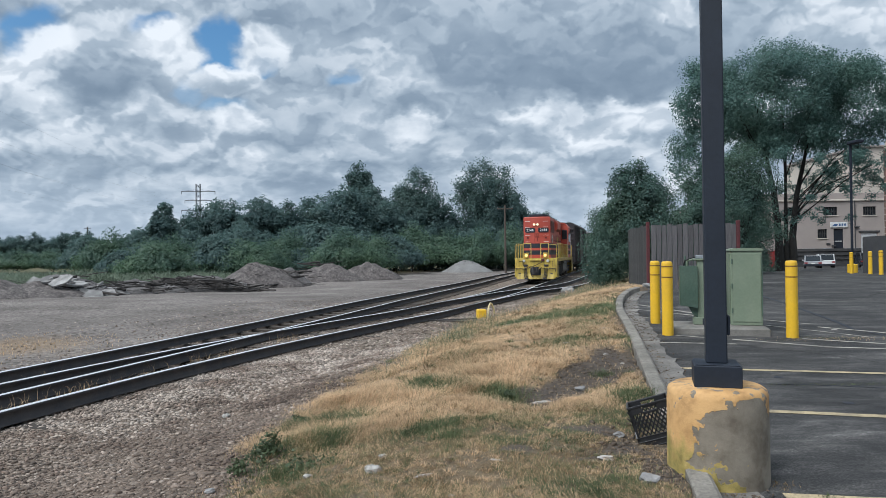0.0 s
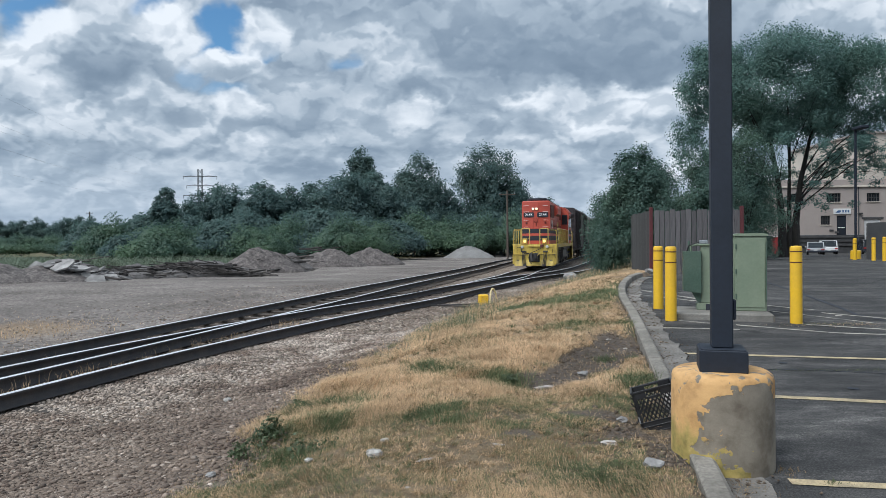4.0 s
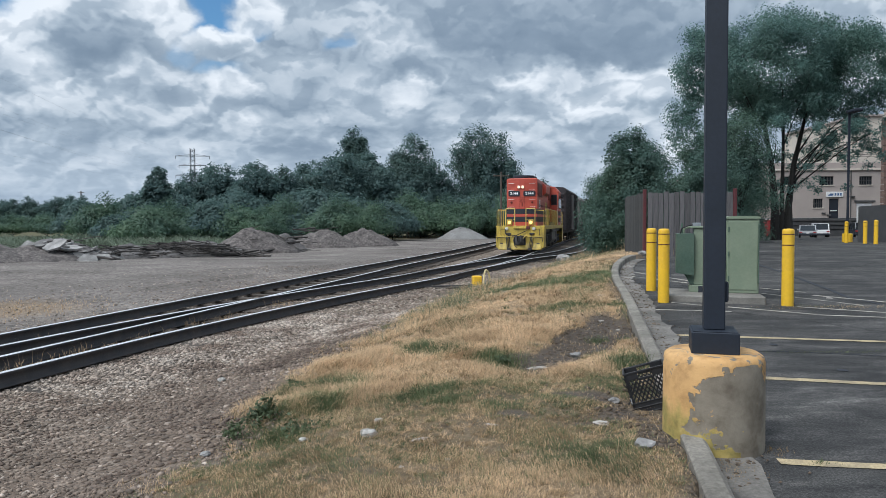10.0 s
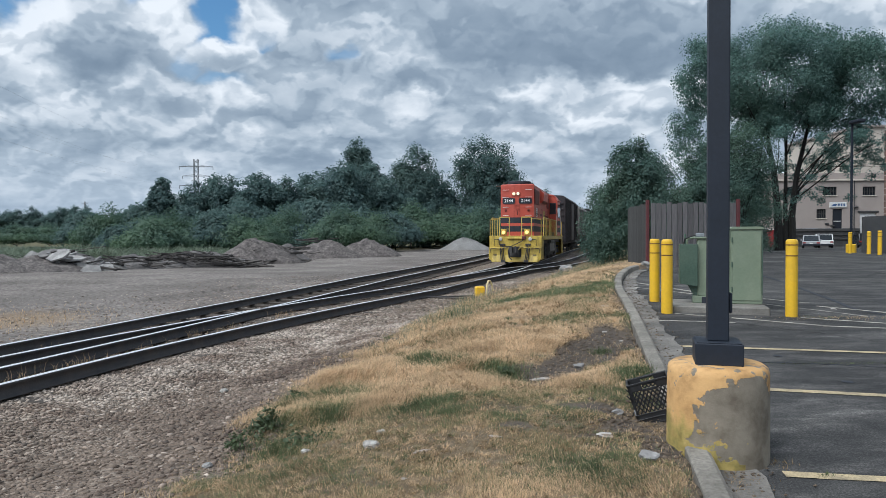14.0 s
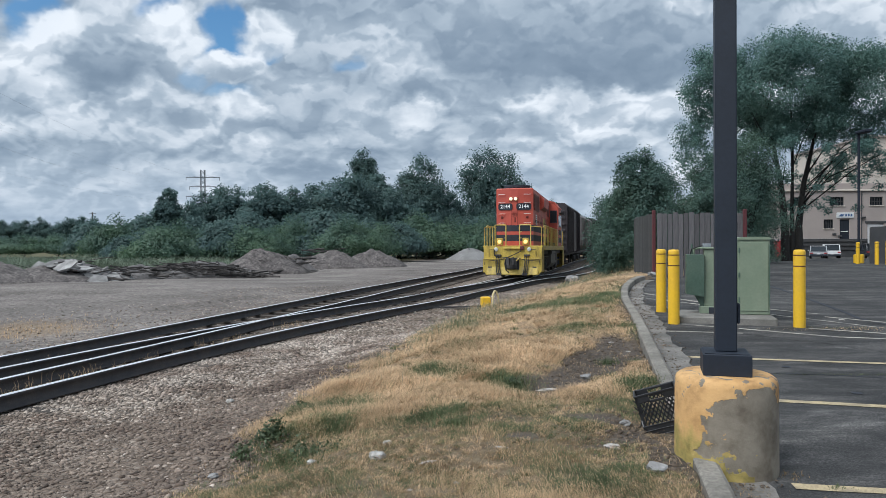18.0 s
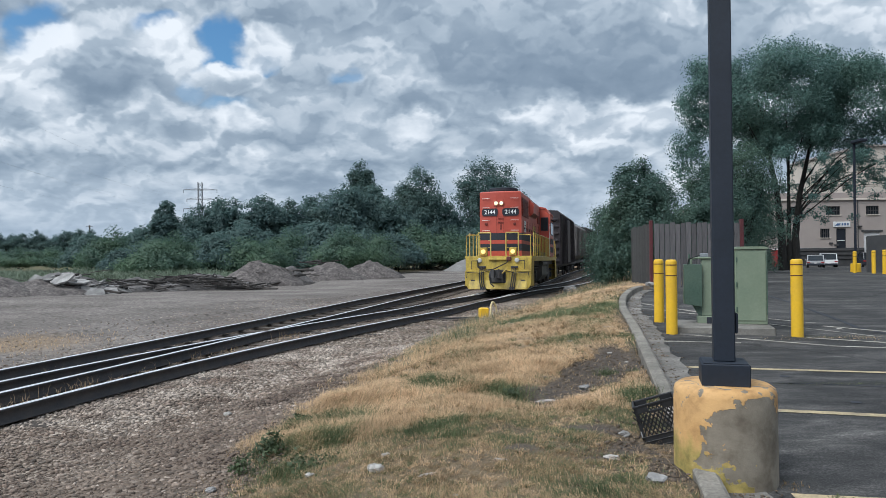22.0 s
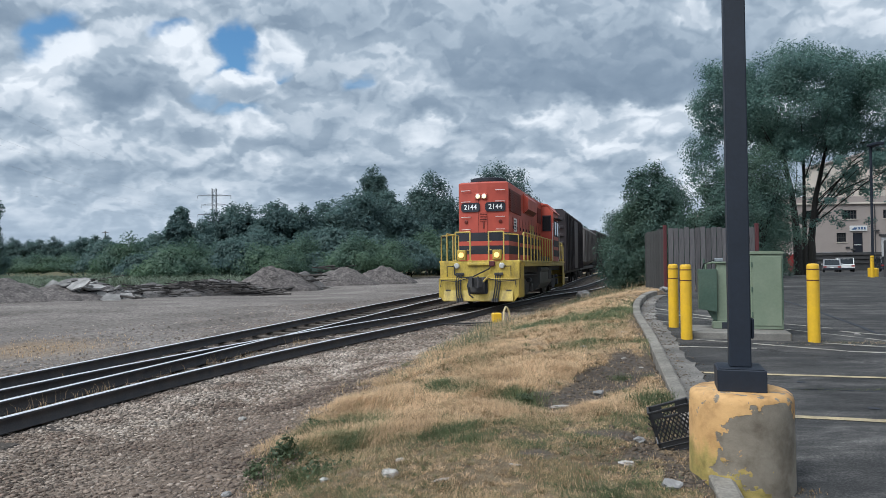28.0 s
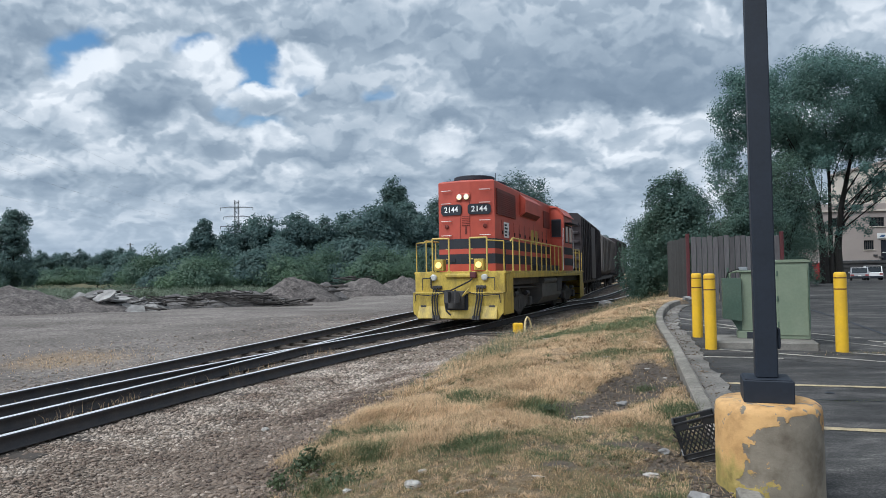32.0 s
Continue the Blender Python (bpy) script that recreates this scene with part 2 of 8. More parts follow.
def mat(name, a, b=None, scale=2.0, rough=0.7, metal=0.0, bump=0.2, fine=30.0, vary=0.2, rand=0.0, island=0.0, low=0.35, high=0.65,
        stretch=(1, 1, 1), world=False, glow=0.0, soft=0.0):
    m = bpy.data.materials.new(name)
    m.use_nodes = True
    nt = m.node_tree
    N, L = nt.nodes.new, nt.links.new
    p = nt.nodes["Principled BSDF"]
    co = N("ShaderNodeNewGeometry").outputs["Position"] if world else N("ShaderNodeTexCoord").outputs["Object"]
    mp = N("ShaderNodeMapping")
    mp.inputs["Scale"].default_value = stretch
    L(co, mp.inputs[0])

    def noise_tex(s, d, r=0.6):
        n = N("ShaderNodeTexNoise")
        L(mp.outputs[0], n.inputs["Vector"])
        n.inputs["Scale"].default_value, n.inputs["Detail"].default_value, n.inputs["Roughness"].default_value = s, d, r
        return n.outputs["Fac"]

    big, small = noise_tex(scale, 6.0), noise_tex(fine, 3.0)
    r = N("ShaderNodeValToRGB")
    L(big, r.inputs[0])
    e = r.color_ramp.elements
    e[0].position, e[1].position = low, high
    e[0].color, e[1].color = (*a, 1), (*(b or a), 1)
    mr = N("ShaderNodeMapRange")
    L(small, mr.inputs[0])
    mr.inputs["From Min"].default_value, mr.inputs["From Max"].default_value = 0.25, 0.75
    mr.inputs["To Min"].default_value, mr.inputs["To Max"].default_value = 1 - vary, 1 + vary
    value = mr.outputs[0]
    for amount, source in ((rand, "info"), (island, "geo")):
        if amount:
            src = N("ShaderNodeObjectInfo").outputs["Random"] if source == "info" else N("ShaderNodeNewGeometry").outputs["Random Per Island"]
            q = N("ShaderNodeMapRange")
            L(src, q.inputs[0])
            q.inputs["To Min"].default_value, q.inputs["To Max"].default_value = 1 - amount, 1 + amount
            mu = N("ShaderNodeMath")
            mu.operation = "MULTIPLY"
            L(value, mu.inputs[0]), L(q.outputs[0], mu.inputs[1])
            value = mu.outputs[0]
    sc = N("ShaderNodeVectorMath")
    sc.operation = "SCALE"
    L(r.outputs[0], sc.inputs[0]), L(value, sc.inputs["Scale"])
    L(sc.outputs[0], p.inputs["Base Color"])
    p.inputs["Roughness"].default_value, p.inputs["Metallic"].default_value = rough, metal
    if bump:
        bp = N("ShaderNodeBump")
        bp.inputs["Strength"].default_value, bp.inputs["Distance"].default_value = bump, 0.02
        L(small, bp.inputs["Height"])
        L(bp.outputs[0], p.inputs["Normal"])
    if glow:
        L(sc.outputs[0], p.inputs["Emission Color"])
        p.inputs["Emission Strength"].default_value = glow
    if soft:
        tr, mx = N("ShaderNodeBsdfTranslucent"), N("ShaderNodeMixShader")
        L(sc.outputs[0], tr.inputs[0])
        mx.inputs[0].default_value = soft
        L(p.outputs[0], mx.inputs[1]), L(tr.outputs[0], mx.inputs[2])
        L(mx.outputs[0], nt.nodes["Material Output"].inputs[0])
    return m


ORANGE = mat("orange_paint", (0.50, 0.085, 0.052), (0.39, 0.066, 0.044), 0.8, 0.5, bump=0.03, vary=0.06, fine=6)
ORANGE_DARK = mat("dark_red_paint", (0.17, 0.022, 0.014), (0.11, 0.02, 0.015), 1.5, 0.6, bump=0.1, fine=12)
BLACK_PAINT = mat("black_paint", (0.013, 0.017, 0.027), (0.022, 0.026, 0.036), 2, 0.7, bump=0.05)
YELLOW = mat("loco_yellow_paint", (0.50, 0.365, 0.065), (0.15, 0.112, 0.042), 2.2, 0.5, bump=0.08, vary=0.22, fine=18, low=0.46, high=0.80, stretch=(1.6, 1.6, 0.7))
RAILING = mat("handrail_yellow", (0.62, 0.47, 0.10), (0.48, 0.37, 0.12), 3, 0.5, bump=0.02, vary=0.1)
UNDER = mat("grimy_running_gear", (0.038, 0.038, 0.041), (0.07, 0.067, 0.065), 3, 0.75, bump=0.2)
TANK = mat("fuel_tank_grey", (0.06, 0.06, 0.062), (0.10, 0.095, 0.09), 2, 0.6)
STEEL = mat("worn_steel", (0.35, 0.35, 0.36), (0.22, 0.21, 0.2), 3, 0.3, 1.0, bump=0.05)
RUST = mat("rusty_steel", (0.042, 0.042, 0.047), (0.068, 0.061, 0.058), 5, 0.8, bump=0.3, fine=60)
# only half metal: the near-white base colour supplies the sky's shine on the heads
RAILHEAD = mat("polished_railhead", (0.86, 0.87, 0.89), (0.75, 0.75, 0.75), 1.0, 0.42, 0.45, bump=0.02)
DIGIT = mat("white_digits", (0.82, 0.82, 0.82), rough=0.5, bump=0, vary=0.02)
HEADLIGHT = mat("lit_headlight", (1.0, 0.74, 0.44), glow=1.05, bump=0)
DITCHLIGHT = mat("lit_ditch_light", (1.0, 0.60, 0.20), glow=1.0, bump=0)
LENS = mat("lamp_glass", (0.5, 0.5, 0.47), rough=0.15, bump=0)
WHITE = mat("white_paint", (0.75, 0.75, 0.74), (0.66, 0.66, 0.65), 3, 0.5, bump=0.03, vary=0.06)
GLASS = mat("dark_window_glass", (0.02, 0.025, 0.03), rough=0.08, bump=0)
BOXCAR = mat("boxcar_brown", (0.020, 0.016, 0.020), (0.036, 0.027, 0.030), 0.8, 0.65, bump=0.08)
HOPPER = mat("hopper_grey", (0.15, 0.138, 0.135), (0.11, 0.096, 0.09), 0.9, 0.6, bump=0.05)
TIE = mat("weathered_tie", (0.06, 0.05, 0.042), (0.11, 0.09, 0.075), 6, 0.9, bump=0.5, stretch=(1, 8, 8), rand=0.3)
BOLLARD = mat("bollard_yellow", (0.78, 0.47, 0.02), (0.70, 0.42, 0.03), 3, 0.42, bump=0.02, vary=0.05)
DARKBAND = mat("dark_reflective_band", (0.10, 0.035, 0.02), rough=0.4)
POLE = mat("bronze_pole_paint", (0.007, 0.012, 0.022), (0.011, 0.017, 0.030), 4, 0.66, bump=0.05, vary=0.15)
GREEN_BOX = mat("utility_green_paint", (0.17, 0.215, 0.15), (0.21, 0.25, 0.18), 2.5, 0.5, bump=0.05, vary=0.08)
GREEN_DARK = mat("dark_green_paint", (0.055, 0.095, 0.07), (0.08, 0.12, 0.09), 2.5, 0.5, bump=0.05)
CONCRETE = mat("concrete", (0.25, 0.235, 0.21), (0.15, 0.14, 0.125), 2.2, 0.9, bump=0.35, fine=45, rand=0.08)
GUTTER = mat("dirty_gutter_concrete", (0.24, 0.222, 0.20), (0.095, 0.088, 0.08), 1.6, 0.95, bump=0.5, fine=40, rand=0.15, vary=0.3, world=True)
KERB = mat("kerb_concrete", (0.285, 0.262, 0.228), (0.155, 0.141, 0.120), 2.0, 0.9, bump=0.5, fine=35, rand=0.1, vary=0.32)
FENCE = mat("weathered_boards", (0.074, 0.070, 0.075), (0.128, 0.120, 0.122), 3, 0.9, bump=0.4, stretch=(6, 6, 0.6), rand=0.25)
# same weathered boards in a darker tone, for the run along the track side
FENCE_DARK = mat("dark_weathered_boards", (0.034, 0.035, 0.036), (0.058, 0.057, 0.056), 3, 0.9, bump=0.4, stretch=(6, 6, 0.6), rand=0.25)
REDPOST = mat("faded_red_post", (0.11, 0.020, 0.024), (0.08, 0.026, 0.028), 5, 0.7)
CRATE = mat("black_crate_plastic", (0.014, 0.014, 0.016), (0.022, 0.022, 0.024), 5, 0.4, bump=0.05)
STUCCO = mat("beige_wall_paint", (0.40, 0.345, 0.315), (0.34, 0.295, 0.27), 0.25, 0.9, bump=0.1, vary=0.06)
STUCCO_LIGHT = mat("light_beige_wall", (0.56, 0.50, 0.43), (0.50, 0.45, 0.39), 0.25, 0.9, bump=0.1, vary=0.05)
BRICK = mat("brown_brick", (0.13, 0.085, 0.072), (0.19, 0.125, 0.10), 1.2, 0.9, bump=0.3, fine=9, vary=0.25)
DOCK = mat("dark_dock_wall", (0.045, 0.045, 0.048), (0.07, 0.07, 0.07), 0.8, 0.8)
STRIPE = mat("worn_yellow_line", (0.47, 0.375, 0.225), (0.17, 0.148, 0.11), 5, 0.85, bump=0.2, fine=70, vary=0.35, low=0.45, high=0.75, world=True)
STRIPE_FAINT = mat("faded_white_line", (0.42, 0.385, 0.33), (0.13, 0.125, 0.118), 4, 0.85, bump=0.2, fine=70, vary=0.35, low=0.4, high=0.65, world=True)
LITTER = mat("pale_litter", (0.50, 0.465, 0.43), (0.30, 0.275, 0.25), 8, 0.6, bump=0.3)
BARK = mat("bark", (0.014, 0.013, 0.012), (0.026, 0.024, 0.021), 6, 0.9, bump=0.6, stretch=(4, 4, 0.7))
WOODPOLE = mat("utility_pole_wood", (0.07, 0.055, 0.045), (0.10, 0.08, 0.065), 3, 0.9, stretch=(4, 4, 0.3))
GALV = mat("galvanised_lattice", (0.20, 0.22, 0.24), (0.26, 0.28, 0.30), 3, 0.6, 0.3)
PYLON = mat("dull_pylon_steel", (0.115, 0.128, 0.142), (0.16, 0.172, 0.185), 3, 0.6, 0.2)
LEAF_DARK = mat("dark_leaves", (0.072, 0.132, 0.112), (0.112, 0.180, 0.125), 0.35, 0.6, bump=0, island=0.2, soft=0.45)
LEAF_TREE = mat("shade_tree_leaves", (0.095, 0.180, 0.165), (0.125, 0.215, 0.172), 0.2, 0.6, bump=0, island=0.15, soft=0.45)
# leaf green raised and blued, so distance haze is part of the base colour
LEAF_FAR = mat("far_leaves", (0.088, 0.152, 0.150), (0.118, 0.185, 0.160), 0.2, 0.6, bump=0, island=0.15, soft=0.48)
LEAF_VINE = mat("vine_leaves", (0.082, 0.145, 0.112), (0.120, 0.195, 0.112), 0.3, 0.55, bump=0, island=0.12, soft=0.45)
BROWN = mat("dead_brown_grass", (0.165, 0.115, 0.062), (0.31, 0.218, 0.118), 1.5, 0.9, bump=0, island=0.4, soft=0.15, world=True)
DRY = mat("dry_straw", (0.70, 0.502, 0.310), (0.48, 0.336, 0.200), 1.1, 0.85, bump=0, island=0.24, soft=0.25, world=True)
GREEN = mat("green_grass", (0.078, 0.106, 0.046), (0.170, 0.188, 0.088), 0.9, 0.8, bump=0, island=0.35, soft=0.25, world=True)
WEED = mat("weed_leaves", (0.055, 0.082, 0.038), (0.095, 0.125, 0.058), 6.0, 0.55, bump=0, island=0.3, soft=0.3)
HOSE_PALE = mat("pale_yellow_lever", (0.70, 0.58, 0.32), (0.6, 0.5, 0.28), 4, 0.5, bump=0.02)
REED = mat("tall_pale_weeds", (0.185, 0.225, 0.165), (0.135, 0.18, 0.125), 0.3, 0.85, bump=0, island=0.3, soft=0.2)
STONE = mat("ballast_stone", (0.165, 0.122, 0.096), (0.385, 0.326, 0.275), 1.4, 0.9, bump=0.3, fine=60, island=0.6, low=0.4, high=0.6, world=True)
STONE_BROWN = mat("earthy_stone", (0.100, 0.072, 0.056), (0.240, 0.188, 0.150), 1.4, 0.9, bump=0.3, fine=60, island=0.5, low=0.4, high=0.6, world=True)
RUBBLE = mat("rubble", (0.065, 0.061, 0.061), (0.150, 0.140, 0.136), 0.8, 0.95, bump=0.6, fine=6, vary=0.35, island=0.3)
PILE = mat("pile_gravel", (0.058, 0.050, 0.048), (0.150, 0.132, 0.124), 2.2, 0.95, bump=1.0, fine=7, vary=0.6)
PILE_GREY = mat("grey_pile_gravel", (0.17, 0.165, 0.16), (0.24, 0.235, 0.23), 0.6, 0.95, bump=0.8, fine=8, vary=0.2)
SLAB = mat("broken_slab", (0.15, 0.145, 0.142), (0.34, 0.33, 0.32), 1.5, 0.95, bump=0.5, fine=20, rand=0.35)
PALE_STONE = mat("pale_stone", (0.24, 0.225, 0.20), (0.46, 0.44, 0.41), 14, 0.85, bump=0.4, fine=40)
TIMBER = mat("old_timber", (0.030, 0.028, 0.028), (0.085, 0.076, 0.070), 2, 0.95, rand=0.75, stretch=(1, 4, 4))
REDBOX = mat("red_bin_paint", (0.26, 0.02, 0.02), (0.20, 0.02, 0.02), 2, 0.5)
CARWHITE = mat("white_car_paint", (0.68, 0.69, 0.70), rough=0.25, bump=0, vary=0.02)
CARSILVER = mat("silver_car_paint", (0.34, 0.35, 0.37), rough=0.3, bump=0, vary=0.02)
SOIL = mat("brown_soil_clods", (0.075, 0.055, 0.040), (0.15, 0.115, 0.085), 2, 0.95, bump=0.4, island=0.4)
CARDARK = mat("dark_car_paint", (0.03, 0.035, 0.045), rough=0.25, bump=0, vary=0.02)
TYRE = mat("tyre_rubber", (0.015, 0.015, 0.016), rough=0.85)
SIGNBLUE = mat("sign_blue", (0.06, 0.12, 0.25), rough=0.5)
CABLE = mat("black_hose", (0.012, 0.012, 0.013), rough=0.6, bump=0)

# ---- mesh helpers ----


class Shape:
    """Vertices and faces of one mesh, with boxes, tubes and prisms to add."""

    def __init__(self):
        self.v, self.f = [], []

    def add(self, vs, fs):
        n = len(self.v)
        self.v += [tuple(p) for p in vs]
        self.f += [tuple(n + i for i in f) for f in fs]
        return self

    def box(self, x0, x1, y0, y1, z0, z1, c=0.0, m=None):
        if c <= 0:
            vs = [(x, y, z) for z in (z0, z1) for y in (y0, y1) for x in (x0, x1)]
            fs = [(0, 2, 3, 1), (4, 5, 7, 6), (0, 1, 5, 4), (2, 6, 7, 3), (0, 4, 6, 2), (1, 3, 7, 5)]
        else:
            c = min(c, (x1 - x0) * 0.45, (y1 - y0) * 0.45, (z1 - z0) * 0.45)
            lo, hi = (x0, y0, z0), (x1, y1, z1)
            vs, ix = [], {}
            for s in ((i, j, k) for i in (0, 1) for j in (0, 1) for k in (0, 1)):
                for ax in range(3):
                    p = [(hi[n] if s[n] else lo[n]) if n == ax else (hi[n] - c if s[n] else lo[n] + c) for n in range(3)]
                    ix[s, ax] = len(vs)
                    vs.append(tuple(p))
            fs = []
            for ax in range(3):
                a, b = [n for n in range(3) if n != ax]
                for side in (0, 1):
                    def key(u, w):
                        s = [0, 0, 0]
                        s[ax], s[a], s[b] = side, u, w
                        return ix[tuple(s), ax]
                    fs.append((key(0, 0), key(1, 0), key(1, 1), key(0, 1)))
                for u in (0, 1):
                    for w in (0, 1):
                        s0, s1 = [0, 0, 0], [0, 0, 0]
                        s0[a], s0[b], s1[a], s1[b], s1[ax] = u, w, u, w, 1
                        fs.append((ix[tuple(s0), a], ix[tuple(s1), a], ix[tuple(s1), b], ix[tuple(s0), b]))
            for s in ((i, j, k) for i in (0, 1) for j in (0, 1) for k in (0, 1)):
                fs.append((ix[s, 0], ix[s, 1], ix[s, 2]))
        if m is not None:
            vs = [m @ Vector(p) for p in vs]
        return self.add(vs, fs)

    def tube(self, p0, p1, r0, r1=None, n=10, caps=True):
        r1 = r0 if r1 is None else r1
        p0, p1 = Vector(p0), Vector(p1)
        d = (p1 - p0)
        if d.length < 1e-6:
            return self
        d.normalize()
        a = d.orthogonal().normalized()
        b = d.cross(a)
        vs = []
        for p, r in ((p0, r0), (p1, r1)):
            vs += [p + (a * math.cos(2 * math.pi * i / n) + b * math.sin(2 * math.pi * i / n)) * r for i in range(n)]
        fs = [(i, (i + 1) % n, n + (i + 1) % n, n + i) for i in range(n)]
        if caps:
            fs += [tuple(range(n))[::-1], tuple(range(n, 2 * n))]
        return self.add(vs, fs)

    def path(self, pts, r, n=6):
        for a, b in zip(pts[:-1], pts[1:]):
            self.tube(a, b, r, n=n)
        return self

    def lathe(self, profile, n=32, m=None):
        """Turns a profile of (radius, height) round z."""
        vs = [(r * math.cos(2 * math.pi * i / n), r * math.sin(2 * math.pi * i / n), z) for r, z in profile for i in range(n)]
        fs = [(k * n + i, k * n + (i + 1) % n, (k + 1) * n + (i + 1) % n, (k + 1) * n + i) for k in range(len(profile) - 1) for i in range(n)]
        fs += [tuple(range(n))[::-1], tuple(range((len(profile) - 1) * n, len(profile) * n))]
        if m is not None:
            vs = [m @ Vector(p) for p in vs]
        return self.add(vs, fs)

    def prism(self, outline, t0, t1, axis="y"):
        """Extrudes an outline between t0 and t1 along an axis; its pairs are the other two axes in order."""
        n = len(outline)
        put = {"x": lambda u, w, t: (t, u, w), "y": lambda u, w, t: (u, t, w), "z": lambda u, w, t: (u, w, t)}[axis]
        vs = [put(u, w, t) for t in (t0, t1) for u, w in outline]
        fs = [(i, (i + 1) % n, n + (i + 1) % n, n + i) for i in range(n)] + [tuple(range(n))[::-1], tuple(range(n, 2 * n))]
        return self.add(vs, fs)

    def mesh(self, name, material, smooth=False):
        me = bpy.data.meshes.new(name)
        me.from_pydata([tuple(p) for p in self.v], [], self.f)
        bm = bmesh.new()
        bm.from_mesh(me)
        bmesh.ops.recalc_face_normals(bm, faces=bm.faces)
        bm.to_mesh(me)
        bm.free()
        if material:
            me.materials.append(material)
        if smooth:
            for p in me.polygons:
                p.use_smooth = True
        return me


def soup(name, verts, faces, material, smooth=False):
    """A mesh from arrays of vertices and of faces with equally many corners."""
    verts, faces = np.asarray(verts, np.float32), np.asarray(faces, np.int32)
    me = bpy.data.meshes.new(name)
    n, k = faces.shape
    me.vertices.add(len(verts))
    me.vertices.foreach_set("co", verts.ravel())
    me.loops.add(n * k)
    me.loops.foreach_set("vertex_index", faces.ravel())
    me.polygons.add(n)
    me.polygons.foreach_set("loop_start", np.arange(0, n * k, k, dtype=np.int32))
    if smooth:
        me.polygons.foreach_set("use_smooth", np.ones(n, bool))
    me.update(calc_edges=True)
    me.validate()
    if material:
        me.materials.append(material)
    return me


def part(name, shape, material, parent, label="", at=None, smooth=False):
    """One mesh as a part under a thing or a part."""
    me = shape if isinstance(shape, bpy.types.Mesh) else shape.mesh(name, material, smooth)
    ob = new(name, me)
    ob.parent = parent
    if at is not None:
        ob.matrix_local = at
    if label:
        ob["label"] = label
    return ob


def thing(name, at, label, category, group="", kind=""):
    """An empty at a thing's base, to carry its parts."""
    ob = new(name)
    ob.empty_display_size = 0.2
    ob.matrix_world = at
    return tagged(ob, label, category, group, kind)


def solid(name, shape, material, label, category, group="", kind="", at=None, smooth=False):
    """A thing that is one mesh."""
    me = shape if isinstance(shape, bpy.types.Mesh) else shape.mesh(name, material, smooth)
    ob = new(name, me)
    if at is not None:
        ob.matrix_world = at
    return tagged(ob, label, category, group, kind)


def lettering(name, text, size, material, parent, at):
    cu = bpy.data.curves.new(name, "FONT")
    cu.body, cu.size, cu.align_x, cu.align_y, cu.extrude = text, size, "CENTER", "CENTER", 0.004
    cu.offset = size * 0.010
    tmp = bpy.data.objects.new(name, cu)
    scene.collection.objects.link(tmp)
    bpy.context.view_layer.update()
    me = bpy.data.meshes.new_from_object(tmp.evaluated_get(bpy.context.evaluated_depsgraph_get()))
    bpy.data.objects.remove(tmp)
    me.materials.clear()
    me.materials.append(material)
    return part(name, me, None, parent, at=at)


def smooth_line(pts, step):
    """Points at even steps along a Catmull-Rom curve through pts (2D)."""
    p = np.array([2 * np.array(pts[0]) - pts[1], *pts, 2 * np.array(pts[-1]) - pts[-2]], float)
    out = []
    for i in range(1, len(p) - 2):
        for u in np.linspace(0, 1, 40, endpoint=False):
            a, b, c, d = p[i - 1:i + 3]
            out.append(0.5 * (2 * b + (c - a) * u + (2 * a - 5 * b + 4 * c - d) * u**2 + (3 * b - a - 3 * c + d) * u**3))
    out = np.array([*out, p[-2]])
    s = np.r_[0, np.cumsum(np.linalg.norm(np.diff(out, axis=0), axis=1))]
    k = np.arange(0, s[-1], step)
    return np.c_[np.interp(k, s, out[:, 0]), np.interp(k, s, out[:, 1])]


def fade(a, b, x):
    t = np.clip((np.asarray(x, float) - a) / (b - a), 0, 1)
    return t * t * (3 - 2 * t)


def lumps(x, y, scale, seed=0.0):
    """Smooth noise of about -1 to 1 over arrays of places."""
    x, y = np.asarray(x, float) * scale, np.asarray(y, float) * scale
    out = np.zeros(np.broadcast(x, y).shape)
    rng = np.random.RandomState(int(seed * 10) + 7)
    for n in range(9):
        a, f, ph = rng.uniform(0, 6.283), rng.uniform(0.6, 2.6), rng.uniform(0, 6.283)
        out = out + np.sin((x * math.cos(a) + y * math.sin(a)) * f + ph + 1.3 * np.sin((y * math.cos(a) - x * math.sin(a)) * f * 0.7 + ph * 2))
    return out / 4.5

# ---- plan lines ----
B_LINE = smooth_line([(-10.0, -10), (-7.9, -2), (-6.6, 4), (-5.31, 9.28), (-4.48, 11.98), (-3.64, 14.3), (-2.72, 16.6), (-1.85, 18.6), (-0.84, 20.9), (0.38, 24.4),
                      (1.23, 26.8), (2.45, 31.4), (3.2, 34.4), (4.2, 39.2), (5.27, 43.8), (6.1, 47.2), (8.0, 55), (10.8, 66), (15.2, 82), (20.5, 100), (28.5, 125)], 0.25)
A_LINE = smooth_line([(-10.45, -10), (-8.33, 0), (-7.19, 4.97), (-5.91, 10.46), (-4.99, 14.56), (-4.03, 18.88), (-2.85, 24.5), (-1.2, 32.8), (1.6, 46.9),
                      (5.0, 62.3), (9.5, 80), (15, 98), (24, 123)], 0.25)
C_LINE = smooth_line([(-0.84, 20.9), (0.39, 24.4), (1.30, 26.8), (2.9, 31.4), (4.2, 34.4), (6.5, 39.2), (8.8, 46), (11.5, 55), (14.3, 65), (19, 82)], 0.25)


def rail_z(y):
    """The railhead's height: level, then slightly falling."""
    return -0.10 - 0.19 * np.clip((np.asarray(y, float) - 26.0) / 20.0, 0, 1)


